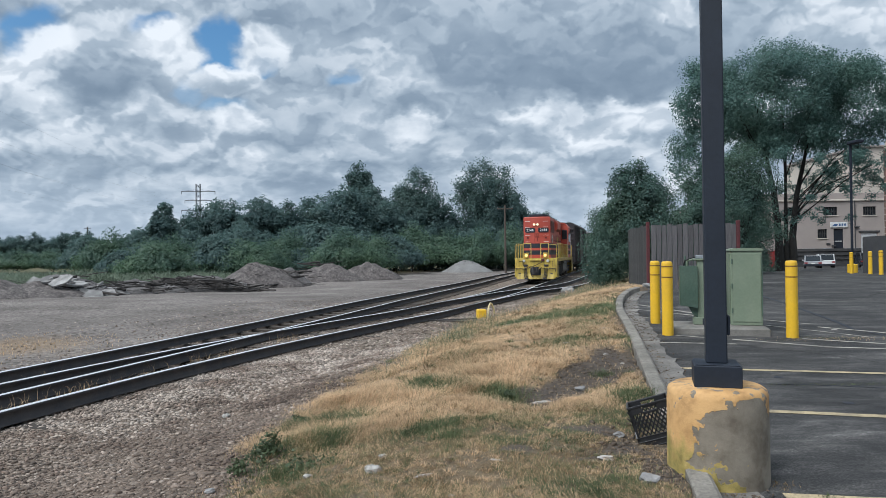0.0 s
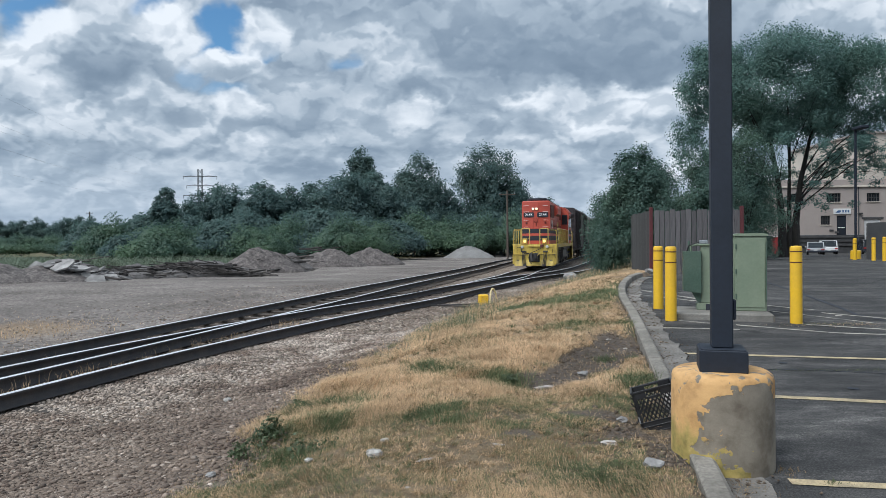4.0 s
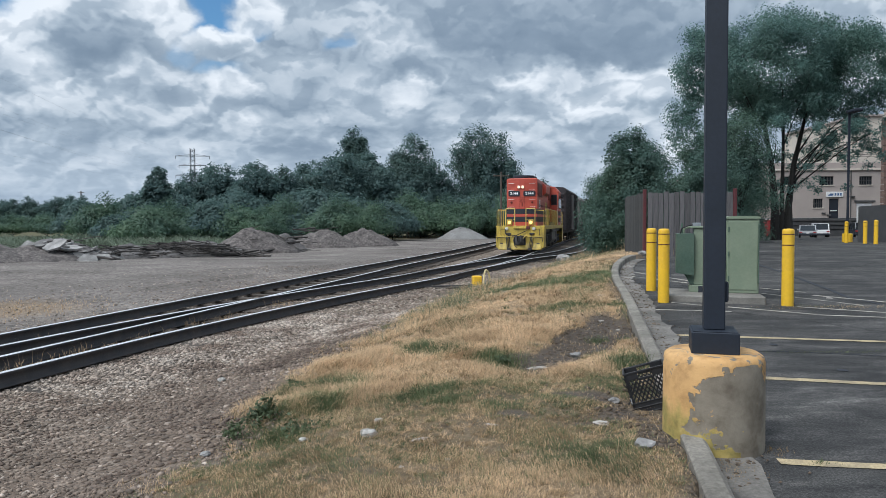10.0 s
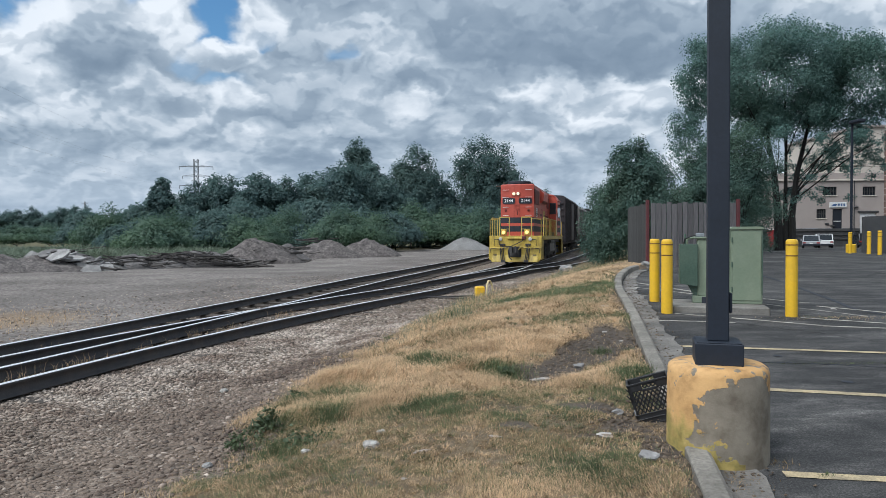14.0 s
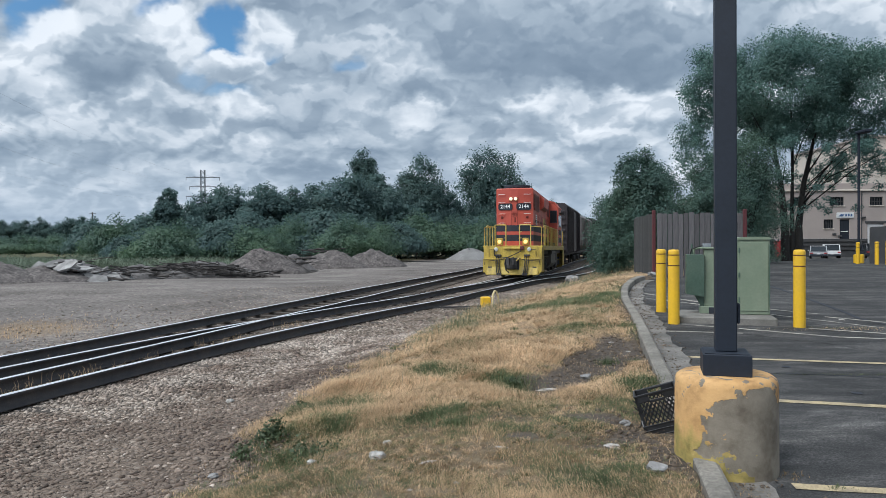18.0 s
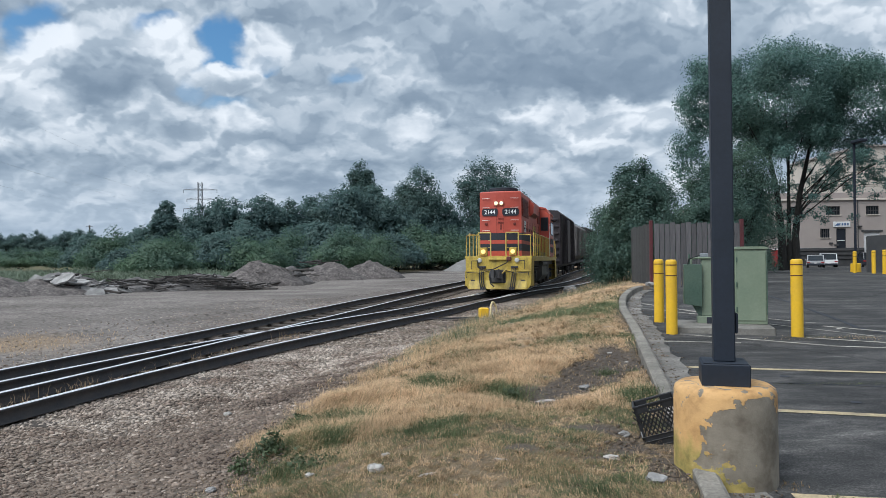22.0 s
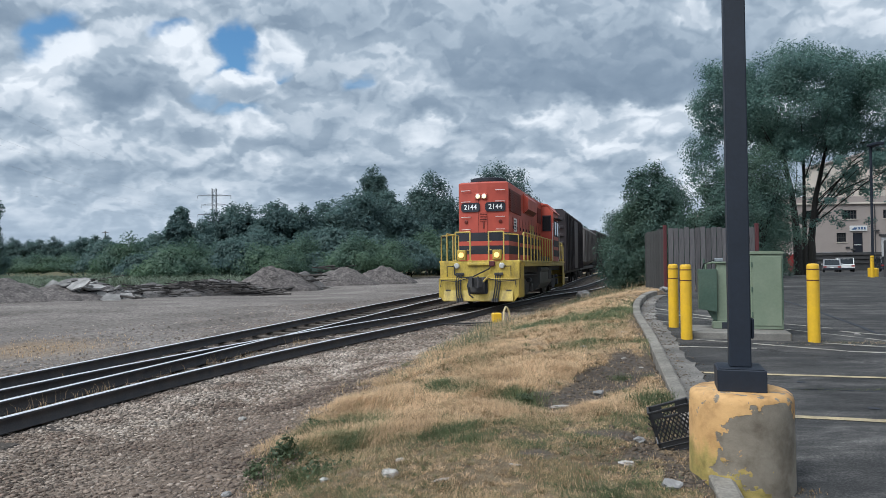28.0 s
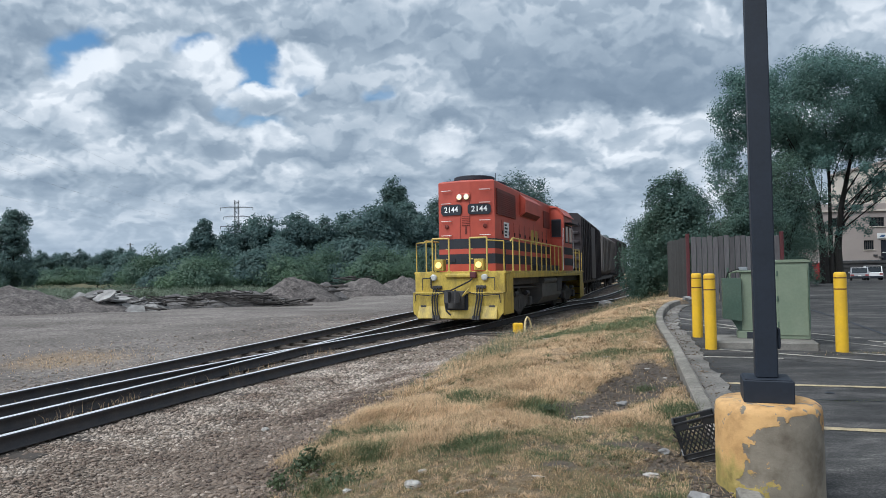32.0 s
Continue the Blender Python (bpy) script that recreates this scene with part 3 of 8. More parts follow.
KERB_PTS = [(-1.4, -10), (0.64, 0), (1.38, 3.6), (1.58, 4.57), (1.98, 6.62), (2.46, 9.04), (2.92, 11.41), (3.42, 14.06), (4.1, 16.62), (5.0, 18.9), (6.0, 20.0)]
KERB_LINE = smooth_line(KERB_PTS, 0.1)
LOT_Y, LOT_Z = (-50, 0, 4.8, 11, 20, 30, 60, 86, 200), (-0.25, -0.12, 0, 0.26, 0.52, 0.5, 0.0, -0.55, -0.6)
EDGE_Y, EDGE_X = (-10, 2, 4.2, 5.1, 6.35, 8.1, 9.6, 11.7, 15.1, 20, 21.5, 35, 60), (-4.2, -2.4, -1.92, -1.68, -1.60, -1.62, -1.36, -0.8, -0.05, 0.6, 1.2, 6.0, 13)


def lot_z(y):
    return np.interp(y, LOT_Y, LOT_Z)


def b_x(y):
    return np.interp(y, B_LINE[:, 1], B_LINE[:, 0])


def a_x(y):
    return np.interp(y, A_LINE[:, 1], A_LINE[:, 0])


def kerb_x(y):
    return np.interp(y, KERB_LINE[:, 1], KERB_LINE[:, 0])


def edge_x(y):
    return np.interp(y, EDGE_Y, EDGE_X)


def lot_edge_x(y):
    return np.where(np.asarray(y) < 19.9, kerb_x(y) + 0.1, np.interp(y, (19.9, 24, 40, 60, 90, 130), (6.05, 9.0, 15, 25, 41, 46)))


def hollow(x, y):
    a, c = 0.56 * (x - 1.62) + 0.83 * (y - 8.05), 0.83 * (x - 1.62) - 0.56 * (y - 8.05)
    return np.exp(-((a / 1.6) ** 4 + (c / 0.46) ** 2))


def patches(x, y, places, rag=0.16):
    """Ragged round patches: centre, half sizes, how strong; the strongest at each place."""
    x, y = x + rag * lumps(x, y, 3.6, 51), y + rag * 1.3 * lumps(x, y, 3.1, 52)
    out = np.zeros(np.shape(x))
    for cx, cy, sx, sy, k in places:
        out = np.maximum(out, k * np.exp(-(((x - cx) / sx) ** 2 + ((y - cy) / sy) ** 2)))
    return out


GREEN_SPOTS = ((-1.49, 5.8, 0.22, 0.25, 1), (-1.27, 5.46, 0.32, 0.26, 1), (-1.72, 5.42, 0.2, 0.2, 0.9), (-1.44, 6.86, 0.22, 0.3, 0.9), (-1.12, 6.95, 0.26, 0.32, 1), (-1.08, 6.1, 0.26, 0.32, 0.9), (-0.14, 7.98, 0.30, 0.5, 0.95),
               (-0.19, 6.07, 0.36, 0.2, 1), (0.25, 6.15, 0.3, 0.16, 0.8), (-0.06, 5.72, 0.28, 0.18, 1), (2.21, 13.6, 1.2, 0.8, 1.5), (1.5, 13.9, 0.7, 0.9, 1.2), (3.27, 14.2, 0.7, 0.8, 1.5), (0.2, 12.8, 0.5, 0.9, 0.7), (1.79, 10.04, 0.5, 0.3, 0.9), (2.35, 11.9, 0.35, 0.5, 0.7),
               (1.85, 8.33, 0.17, 0.18, 1), (0.62, 7.4, 0.27, 0.45, 1.15), (1.82, 6.7, 0.16, 0.22, 1.2), (0.93, 4.34, 0.42, 0.22, 1), (0.2, 9.9, 0.4, 0.5, 0.6), (-0.6, 4.4, 0.5, 0.25, 0.7), (-1.3, 4.5, 0.3, 0.3, 0.6), (3.9, 15.6, 0.4, 1.2, 0.9), (2.6, 9.9, 0.16, 0.7, 0.7))
SOIL_SPOTS = ((2.15, 9.0, 0.30, 0.75, 1), (1.35, 5.35, 0.30, 0.42, 1.1), (1.45, 4.65, 0.22, 0.45, 1), (1.12, 5.78, 0.30, 0.15, 0.9), (0.55, 5.36, 0.28, 0.14, 0.85), (0.2, 5.95, 0.5, 0.10, 0.6), (-0.9, 5.35, 0.25, 0.2, 0.6), (0.0, 4.75, 0.25, 0.12, 0.5), (1.05, 4.95, 0.25, 0.15, 0.6))
STRAW_SPOTS = ((-0.7, 7.6, 0.48, 0.9, 1.1), (2.9, 16.6, 0.8, 0.8, 0.7), (0.8, 8.6, 0.7, 0.4, 0.8), (-0.5, 10.6, 0.3, 0.8, 0.7), (-1.25, 7.9, 0.3, 0.6, 0.6), (0.15, 8.7, 0.4, 0.6, 0.6), (1.25, 6.75, 0.55, 0.28, 0.5), (1.2, 9.2, 0.6, 0.5, 0.45), (2.18, 11.0, 0.7, 0.6, 0.4), (0.25, 10.2, 0.45, 1.0, 1.0), (0.35, 6.75, 0.45, 0.3, 0.6), (-1.5, 6.4, 0.25, 0.4, 0.3))


def ground_z(x, y):
    x, y = np.asarray(x, float), np.asarray(y, float)
    d = (x - b_x(y)) * 0.95
    base = rail_z(y) - 0.21 + 0.025 * lumps(x, y, 0.5, 1) + 0.05 * lumps(x, y, 0.09, 2) * fade(2.0, 9.0, -d)
    left = d < 0
    shoulder = rail_z(y) - 0.20 - 0.07 * fade(1.4, 2.4, np.abs(d))
    kx = np.where(y < 20, kerb_x(y), np.interp(y, (20, 40, 60, 130), (6, 14, 24, 46)))
    top = lot_z(y) + 0.09
    u = np.clip((x - b_x(y) - 2.0) / np.maximum(kx - b_x(y) - 2.0, 0.3), 0, 1)
    rise = shoulder + (top - shoulder) * (u * u * (3 - 2 * u)) ** 0.8
    rise = rise + 0.045 * lumps(x, y, 1.6, 3) * np.sin(np.pi * np.clip(u, 0, 1)) - 0.14 * hollow(x, y) - 0.08 * np.exp(-(((x - 1.58) / 0.3) ** 2 + ((y - 5.45) / 0.45) ** 2))
    z = np.where(left, np.where(d > -7, np.minimum(base, shoulder + 0.0), base), rise)
    z = np.where(x > kx + 0.02, lot_z(y) - 0.10, z)
    far = fade(130, 260, np.hypot(x, y))
    return z * (1 - far) - 0.4 * far


def axis_steps(*spans):
    out = []
    for a, b, s in spans:
        out += list(np.arange(a, b, s))
    return np.array(out)


def sheet(name, xs, ys, height, material):
    X, Y = np.meshgrid(xs, ys)
    Z = height(X, Y)
    nx, ny = len(xs), len(ys)
    i = np.arange(nx * ny).reshape(ny, nx)
    f = np.stack([i[:-1, :-1], i[:-1, 1:], i[1:, 1:], i[1:, :-1]], -1).reshape(-1, 4)
    return soup(name, np.stack([X, Y, Z], -1).reshape(-1, 3), f, material, True), X.ravel(), Y.ravel()


def ground_material():
    m = bpy.data.materials.new("ground_soil_gravel_grass")
    m.use_nodes = True
    nt = m.node_tree
    N, L = nt.nodes.new, nt.links.new
    p = nt.nodes["Principled BSDF"]
    geo = N("ShaderNodeNewGeometry").outputs["Position"]
    at = N("ShaderNodeAttribute")
    at.attribute_name = "zone"
    sep = N("ShaderNodeSeparateColor")
    L(at.outputs["Color"], sep.inputs[0])

    def tex(s, d):
        n = N("ShaderNodeTexNoise")
        L(geo, n.inputs["Vector"])
        n.inputs["Scale"].default_value, n.inputs["Detail"].default_value, n.inputs["Roughness"].default_value = s, d, 0.65
        return n.outputs["Fac"]

    def ramp(v, *stops):
        r = N("ShaderNodeValToRGB")
        L(v, r.inputs[0])
        e = r.color_ramp.elements
        while len(e) < len(stops):
            e.new(0.5)
        for el, (pos, c) in zip(e, stops):
            el.position, el.color = pos, (*c, 1)
        return r.outputs[0]

    def mix(f, a, b, kind="MIX"):
        x = N("ShaderNodeMix")
        x.data_type, x.blend_type = "RGBA", kind
        if isinstance(f, float):
            x.inputs[0].default_value = f
        else:
            L(f, x.inputs[0])
        L(a, x.inputs[6]), L(b, x.inputs[7])
        return x.outputs[2]

    cell = N("ShaderNodeTexVoronoi")
    L(geo, cell.inputs["Vector"])
    cell.inputs["Scale"].default_value = 24.0
    pebble = N("ShaderNodeSeparateColor")
    L(cell.outputs["Color"], pebble.inputs[0])
    stones = ramp(pebble.outputs[0], (0.0, (0.065, 0.056, 0.048)), (0.45, (0.19, 0.163, 0.14)), (0.8, (0.32, 0.285, 0.255)), (1.0, (0.48, 0.45, 0.42)))
    wash = ramp(tex(0.45, 6), (0.3, (0.56, 0.47, 0.39)), (0.7, (1.12, 1.02, 0.92)))
    gravel = mix(1.0, stones, wash, "MULTIPLY")
    yard = ramp(tex(0.22, 7), (0.33, (0.115, 0.100, 0.090)), (0.5, (0.185, 0.164, 0.150)), (0.68, (0.27, 0.245, 0.225)))
    yard = mix(1.0, yard, ramp(tex(9.0, 5), (0.35, (0.45, 0.44, 0.43)), (0.65, (1.5, 1.48, 1.46))), "MULTIPLY")
    soil = ramp(tex(5.0, 7), (0.3, (0.046, 0.036, 0.029)), (0.7, (0.112, 0.090, 0.072)))
    straw = ramp(tex(6.0, 7), (0.3, (0.150, 0.107, 0.066)), (0.7, (0.38, 0.272, 0.166)))
    green = ramp(tex(3.0, 6), (0.3, (0.070, 0.066, 0.030)), (0.7, (0.145, 0.128, 0.062)))
    far = mix(sep.outputs[2], straw, green)
    c = mix(sep.outputs[1], far, soil)
    dirt = ramp(tex(3.2, 8), (0.32, (0.095, 0.068, 0.050)), (0.55, (0.170, 0.126, 0.096)), (0.72, (0.27, 0.212, 0.168)))
    worn = N("ShaderNodeMath")
    worn.operation = "MULTIPLY"
    L(sep.outputs[2], worn.inputs[0]), L(ramp(tex(1.1, 6), (0.34, (0.35, 0.35, 0.35)), (0.56, (1, 1, 1))), worn.inputs[1])
    gravel = mix(worn.outputs[0], gravel, dirt)
    gr = mix(at.outputs["Alpha"], gravel, yard)
    c = mix(sep.outputs[0], c, gr)
    L(c, p.inputs["Base Color"])
    p.inputs["Roughness"].default_value = 0.95
    bp, b2 = N("ShaderNodeBump"), N("ShaderNodeBump")
    bp.inputs["Strength"].default_value, bp.inputs["Distance"].default_value = 0.9, 0.03
    L(cell.outputs["Distance"], bp.inputs["Height"])
    bp.invert = True
    b2.inputs["Strength"].default_value, b2.inputs["Distance"].default_value = 0.6, 0.05
    L(tex(14.0, 6), b2.inputs["Height"])
    L(bp.outputs[0], b2.inputs["Normal"])
    L(b2.outputs[0], p.inputs["Normal"])
    return m


def turf(x, y):
    """Where the grass is short and trodden: near the pole and along the front."""
    return fade(6.35, 5.75, y + 0.35 * lumps(x, y, 1.1, 15) - 0.25 * x * (x > 0)) * (1 - 0.75 * patches(x, y, ((0.21, 5.46, 0.3, 0.16, 1), (0.6, 3.95, 0.7, 0.22, 1), (1.1, 4.0, 0.4, 0.3, 0.8), (-0.3, 3.9, 0.5, 0.2, 0.7))))


def zones(x, y):
    """How much of each place is gravel, bare soil, green, and packed yard."""
    wob = 0.35 * lumps(x, y, 1.1, 4)
    gravel = 1 - fade(-0.12, 0.30, x - edge_x(y) + wob)
    d = x - a_x(y)
    yard = fade(0.8, 3.0, -d + wob * 2)
    bare = np.maximum(1.15 * hollow(x + 0.10 * lumps(x, y, 3.6, 26), y), patches(x, y, SOIL_SPOTS))
    soil = fade(0.30, 0.75, bare + 0.20 * lumps(x, y, 2.5, 5) + 0.14 * lumps(x, y, 7.0, 25))
    soil = np.maximum(soil, fade(0.22, 0.06, kerb_x(y) - x + 0.05 * lumps(x, y, 4.0, 27)) * (y < 21) * 0.75)
    short = turf(x, y)
    soil = np.maximum(soil, (0.28 + 0.20 * fade(0.0, 0.6, lumps(x, y, 3.4, 44))) * short)
    green = fade(0.45, 0.9, lumps(x, y, 1.3, 6)) * 0.5 * fade(8, 12, y)
    green = np.maximum(green, patches(x, y, GREEN_SPOTS))
    green = np.maximum(green, (0.26 + 0.44 * fade(-0.3, 0.7, lumps(x, y, 1.9, 16))) * short)
    green = np.maximum(green, fade(22, 30, y) * 0.7 * (x > b_x(y)))
    green = np.minimum(green, 1.0) * (1 - 0.75 * np.clip(patches(x, y, STRAW_SPOTS) * 1.3 - patches(x, y, GREEN_SPOTS), 0, 1))
    far = fade(87, 97, y - 1.75 * x) * (x < a_x(y) - 3)
    gravel = gravel * (1 - far)
    green = np.maximum(green, far)
    patch = np.exp(-(((x + 9.6) / 1.7) ** 2 + ((y - 15.6) / 1.9) ** 2))
    gravel = gravel * (1 - fade(0.3, 0.9, patch + 0.15 * lumps(x, y, 1.5, 8)) * 0.7)
    green = green * (1 - fade(0.2, 0.6, patch))
    brown = fade(1.9, 3.2, x - b_x(y) + 0.5 * lumps(x, y, 1.4, 9)) * fade(15, 9, y)
    green = np.where((gravel > 0.5) & (x > b_x(y)), np.maximum(brown, 0), green)
    return np.stack([gravel, soil, green, yard], -1)


def make_ground():
    xs = np.r_[axis_steps((-2400, -200, 200), (-200, -40, 10), (-40, -12, 1.0), (-12, -7, 0.25), (-7, 4, 0.09), (4, 12, 0.3), (12, 60, 3), (60, 200, 10), (200, 2401, 200))]
    ys = np.r_[axis_steps((-600, -60, 60), (-60, 0, 4), (0, 3, 0.25), (3, 14, 0.09), (14, 24, 0.2), (24, 60, 0.8), (60, 140, 4), (140, 400, 30), (400, 3001, 200))]
    me, X, Y = sheet("ground", xs, ys, ground_z, ground_material())
    at = me.attributes.new("zone", "FLOAT_COLOR", "POINT")
    at.data.foreach_set("color", zones(X, Y).astype(np.float32).ravel())
    tagged(new("ground", me), "gravel yard, ballast and patchy dry grass strip", "ground", kind="structure")


make_ground()


def asphalt_material():
    m = bpy.data.materials.new("worn_asphalt")
    m.use_nodes = True
    nt = m.node_tree
    N, L = nt.nodes.new, nt.links.new
    p = nt.nodes["Principled BSDF"]
    geo = N("ShaderNodeNewGeometry").outputs["Position"]

    def tex(s, d, stretch=(1, 1, 1), warp=0.0):
        mp, n = N("ShaderNodeMapping"), N("ShaderNodeTexNoise")
        mp.inputs["Scale"].default_value = stretch
        L(geo, mp.inputs[0]), L(mp.outputs[0], n.inputs["Vector"])
        n.inputs["Scale"].default_value, n.inputs["Detail"].default_value, n.inputs["Roughness"].default_value = s, d, 0.72
        n.inputs["Distortion"].default_value = warp
        return n.outputs

    def ramp(v, *stops):
        r = N("ShaderNodeValToRGB")
        L(v, r.inputs[0])
        e = r.color_ramp.elements
        while len(e) < len(stops):
            e.new(0.5)
        for el, (pos, c) in zip(e, stops):
            el.position, el.color = pos, (*c, 1)
        return r.outputs[0]

    def mul(a, b):
        x = N("ShaderNodeMix")
        x.data_type, x.blend_type = "RGBA", "MULTIPLY"
        x.inputs[0].default_value = 1.0
        L(a, x.inputs[6]), L(b, x.inputs[7])
        return x.outputs[2]

    base = ramp(tex(0.55, 6)["Fac"], (0.3, (0.034, 0.034, 0.035)), (0.7, (0.068, 0.067, 0.066)))
    streak = ramp(tex(1.3, 13, (0.55, 1.9, 1), 0.2)["Fac"], (0.38, (0.72, 0.72, 0.73)), (0.50, (1.1, 1.1, 1.09)), (0.58, (1.7, 1.66, 1.62)), (0.68, (3.3, 3.2, 3.1)))
    grain = ramp(tex(70, 4)["Fac"], (0.28, (0.35, 0.35, 0.35)), (0.5, (0.95, 0.95, 0.95)), (0.70, (2.0, 1.96, 1.92)))
    warp = N("ShaderNodeMix")
    warp.data_type = "VECTOR"
    warp.inputs[0].default_value = 0.45
    L(geo, warp.inputs[4]), L(tex(1.7, 5)["Color"], warp.inputs[5])
    cr = N("ShaderNodeTexVoronoi")
    cr.feature = "DISTANCE_TO_EDGE"
    cr.inputs["Scale"].default_value = 0.3
    L(warp.outputs[1], cr.inputs["Vector"])
    crack = ramp(cr.outputs["Distance"], (0.0, (0.4, 0.4, 0.4)), (0.002, (0.55, 0.55, 0.55)), (0.006, (1, 1, 1)))
    dust = ramp(tex(0.5, 8, (0.7, 1.6, 1), 0.5)["Fac"], (0.40, (0.80, 0.80, 0.81)), (0.55, (1.05, 1.04, 1.03)), (0.68, (1.75, 1.70, 1.64)))
    c = mul(mul(mul(mul(base, streak), grain), crack), dust)
    L(c, p.inputs["Base Color"])
    p.inputs["Roughness"].default_value, p.inputs["Specular IOR Level"].default_value = 0.92, 0.25
    bp = N("ShaderNodeBump")
    bp.inputs["Strength"].default_value, bp.inputs["Distance"].default_value = 0.5, 0.008
    L(tex(70, 3)["Fac"], bp.inputs["Height"])
    L(bp.outputs[0], p.inputs["Normal"])
    return m


ASPHALT = asphalt_material()


def make_lot():
    ys = axis_steps((-40, 0, 4), (0, 20, 0.5), (20, 130, 2.0))
    us = np.r_[0, 0.02, 0.05, 0.1, 0.2, 0.35, 0.55, 0.8, 1.0]
    Y, U = np.meshgrid(ys, us, indexing="ij")
    x0 = lot_edge_x(Y)
    X = x0 + (95 - x0) * U
    Z = lot_z(Y) + 0.012 * lumps(X, Y, 0.4, 11) * (Y > 22)
    i = np.arange(X.size).reshape(X.shape)
    f = np.stack([i[:-1, :-1], i[:-1, 1:], i[1:, 1:], i[1:, :-1]], -1).reshape(-1, 4)
    tagged(new("parking_lot", soup("parking_lot", np.stack([X, Y, Z], -1).reshape(-1, 3), f, ASPHALT, True)),
           "worn grey asphalt car park with cracks and streaks", "car park", kind="structure")


make_lot()


def ribbon(name, x0, y0, x1, y1, w, material, lift=0.006):
    """A painted line on the lot."""
    a, b = np.array((x0, y0)), np.array((x1, y1))
    d = (b - a) / np.linalg.norm(b - a)
    n = np.array((-d[1], d[0])) * w / 2
    k = max(2, int(np.linalg.norm(b - a) / 0.25))
    vs = [(*(a + (b - a) * i / k + s * n * (1 + 0.08 * math.sin(i * 2.3 + s))), 0) for i in range(k + 1) for s in (-1, 1)]
    vs = [(x, y, lot_z(y) + lift) for x, y, _ in vs]
    return soup(name, vs, [(2 * i, 2 * i + 1, 2 * i + 3, 2 * i + 2) for i in range(k)], material)


for line in ((2.16, 4.43, 6.5, 3.75, 0.10), (2.75, 6.53, 8.0, 5.3, 0.10), (2.74, 8.47, 9.5, 7.15, 0.085)):
    tagged(new("parking_line", ribbon("parking_line", *line, STRIPE)), "worn yellow parking line on asphalt", "road marking", "parking lines", "structure")
for line in ((3.06, 10.31, 4.2, 10.08, 0.08), (4.31, 10.49, 5.3, 9.80, 0.08), (3.60, 10.93, 4.0, 10.66, 0.06), (4.27, 15.78, 4.95, 13.85, 0.10), (4.0, 14.75, 4.90, 13.35, 0.09), (3.71, 13.31, 4.1, 13.0, 0.07),
             (5.80, 12.71, 6.3, 12.05, 0.07), (5.48, 12.0, 6.4, 10.55, 0.06), (6.23, 11.69, 8.6, 9.0, 0.08), (5.35, 10.47, 7.6, 9.25, 0.08), (5.3, 9.77, 7.4, 9.2, 0.07)):
    tagged(new("parking_line", ribbon("parking_line", *line, STRIPE_FAINT)), "faded painted hatching line on asphalt", "road marking", "hatching lines", "structure")

seam = [(8.3, 19.5), (7.87, 17.3), (7.56, 15.4), (7.32, 14.3), (7.12, 13.36), (6.90, 12.3), (6.68, 11.47), (6.75, 10.6)]
for p, q in zip(seam[:-1], seam[1:]):
    tagged(new("tar_seam", ribbon("tar_seam", *p, *q, 0.06, BLACK_PAINT, 0.004)), "black tar seam across the asphalt", "road seam", "tar seams", "structure")
for p, q in zip(((3.1, 7.62), (3.9, 7.52), (4.8, 7.28), (5.6, 7.1)), ((3.9, 7.52), (4.8, 7.28), (5.6, 7.1), (6.6, 6.85))):
    tagged(new("tar_seam", ribbon("tar_seam", *p, *q, 0.022, BLACK_PAINT, 0.004)), "thin dark crack across the asphalt", "road seam", "tar seams", "structure")
for x, y in ((3.85, 6.75), (3.72, 7.9), (6.6, 10.3)):
    tagged(new("tar_spot", ribbon("tar_spot", x, y, x + 0.09, y - 0.03, 0.07, BLACK_PAINT, 0.005)), "small black tar spot on the asphalt", "road mark", "tar spots", "structure")


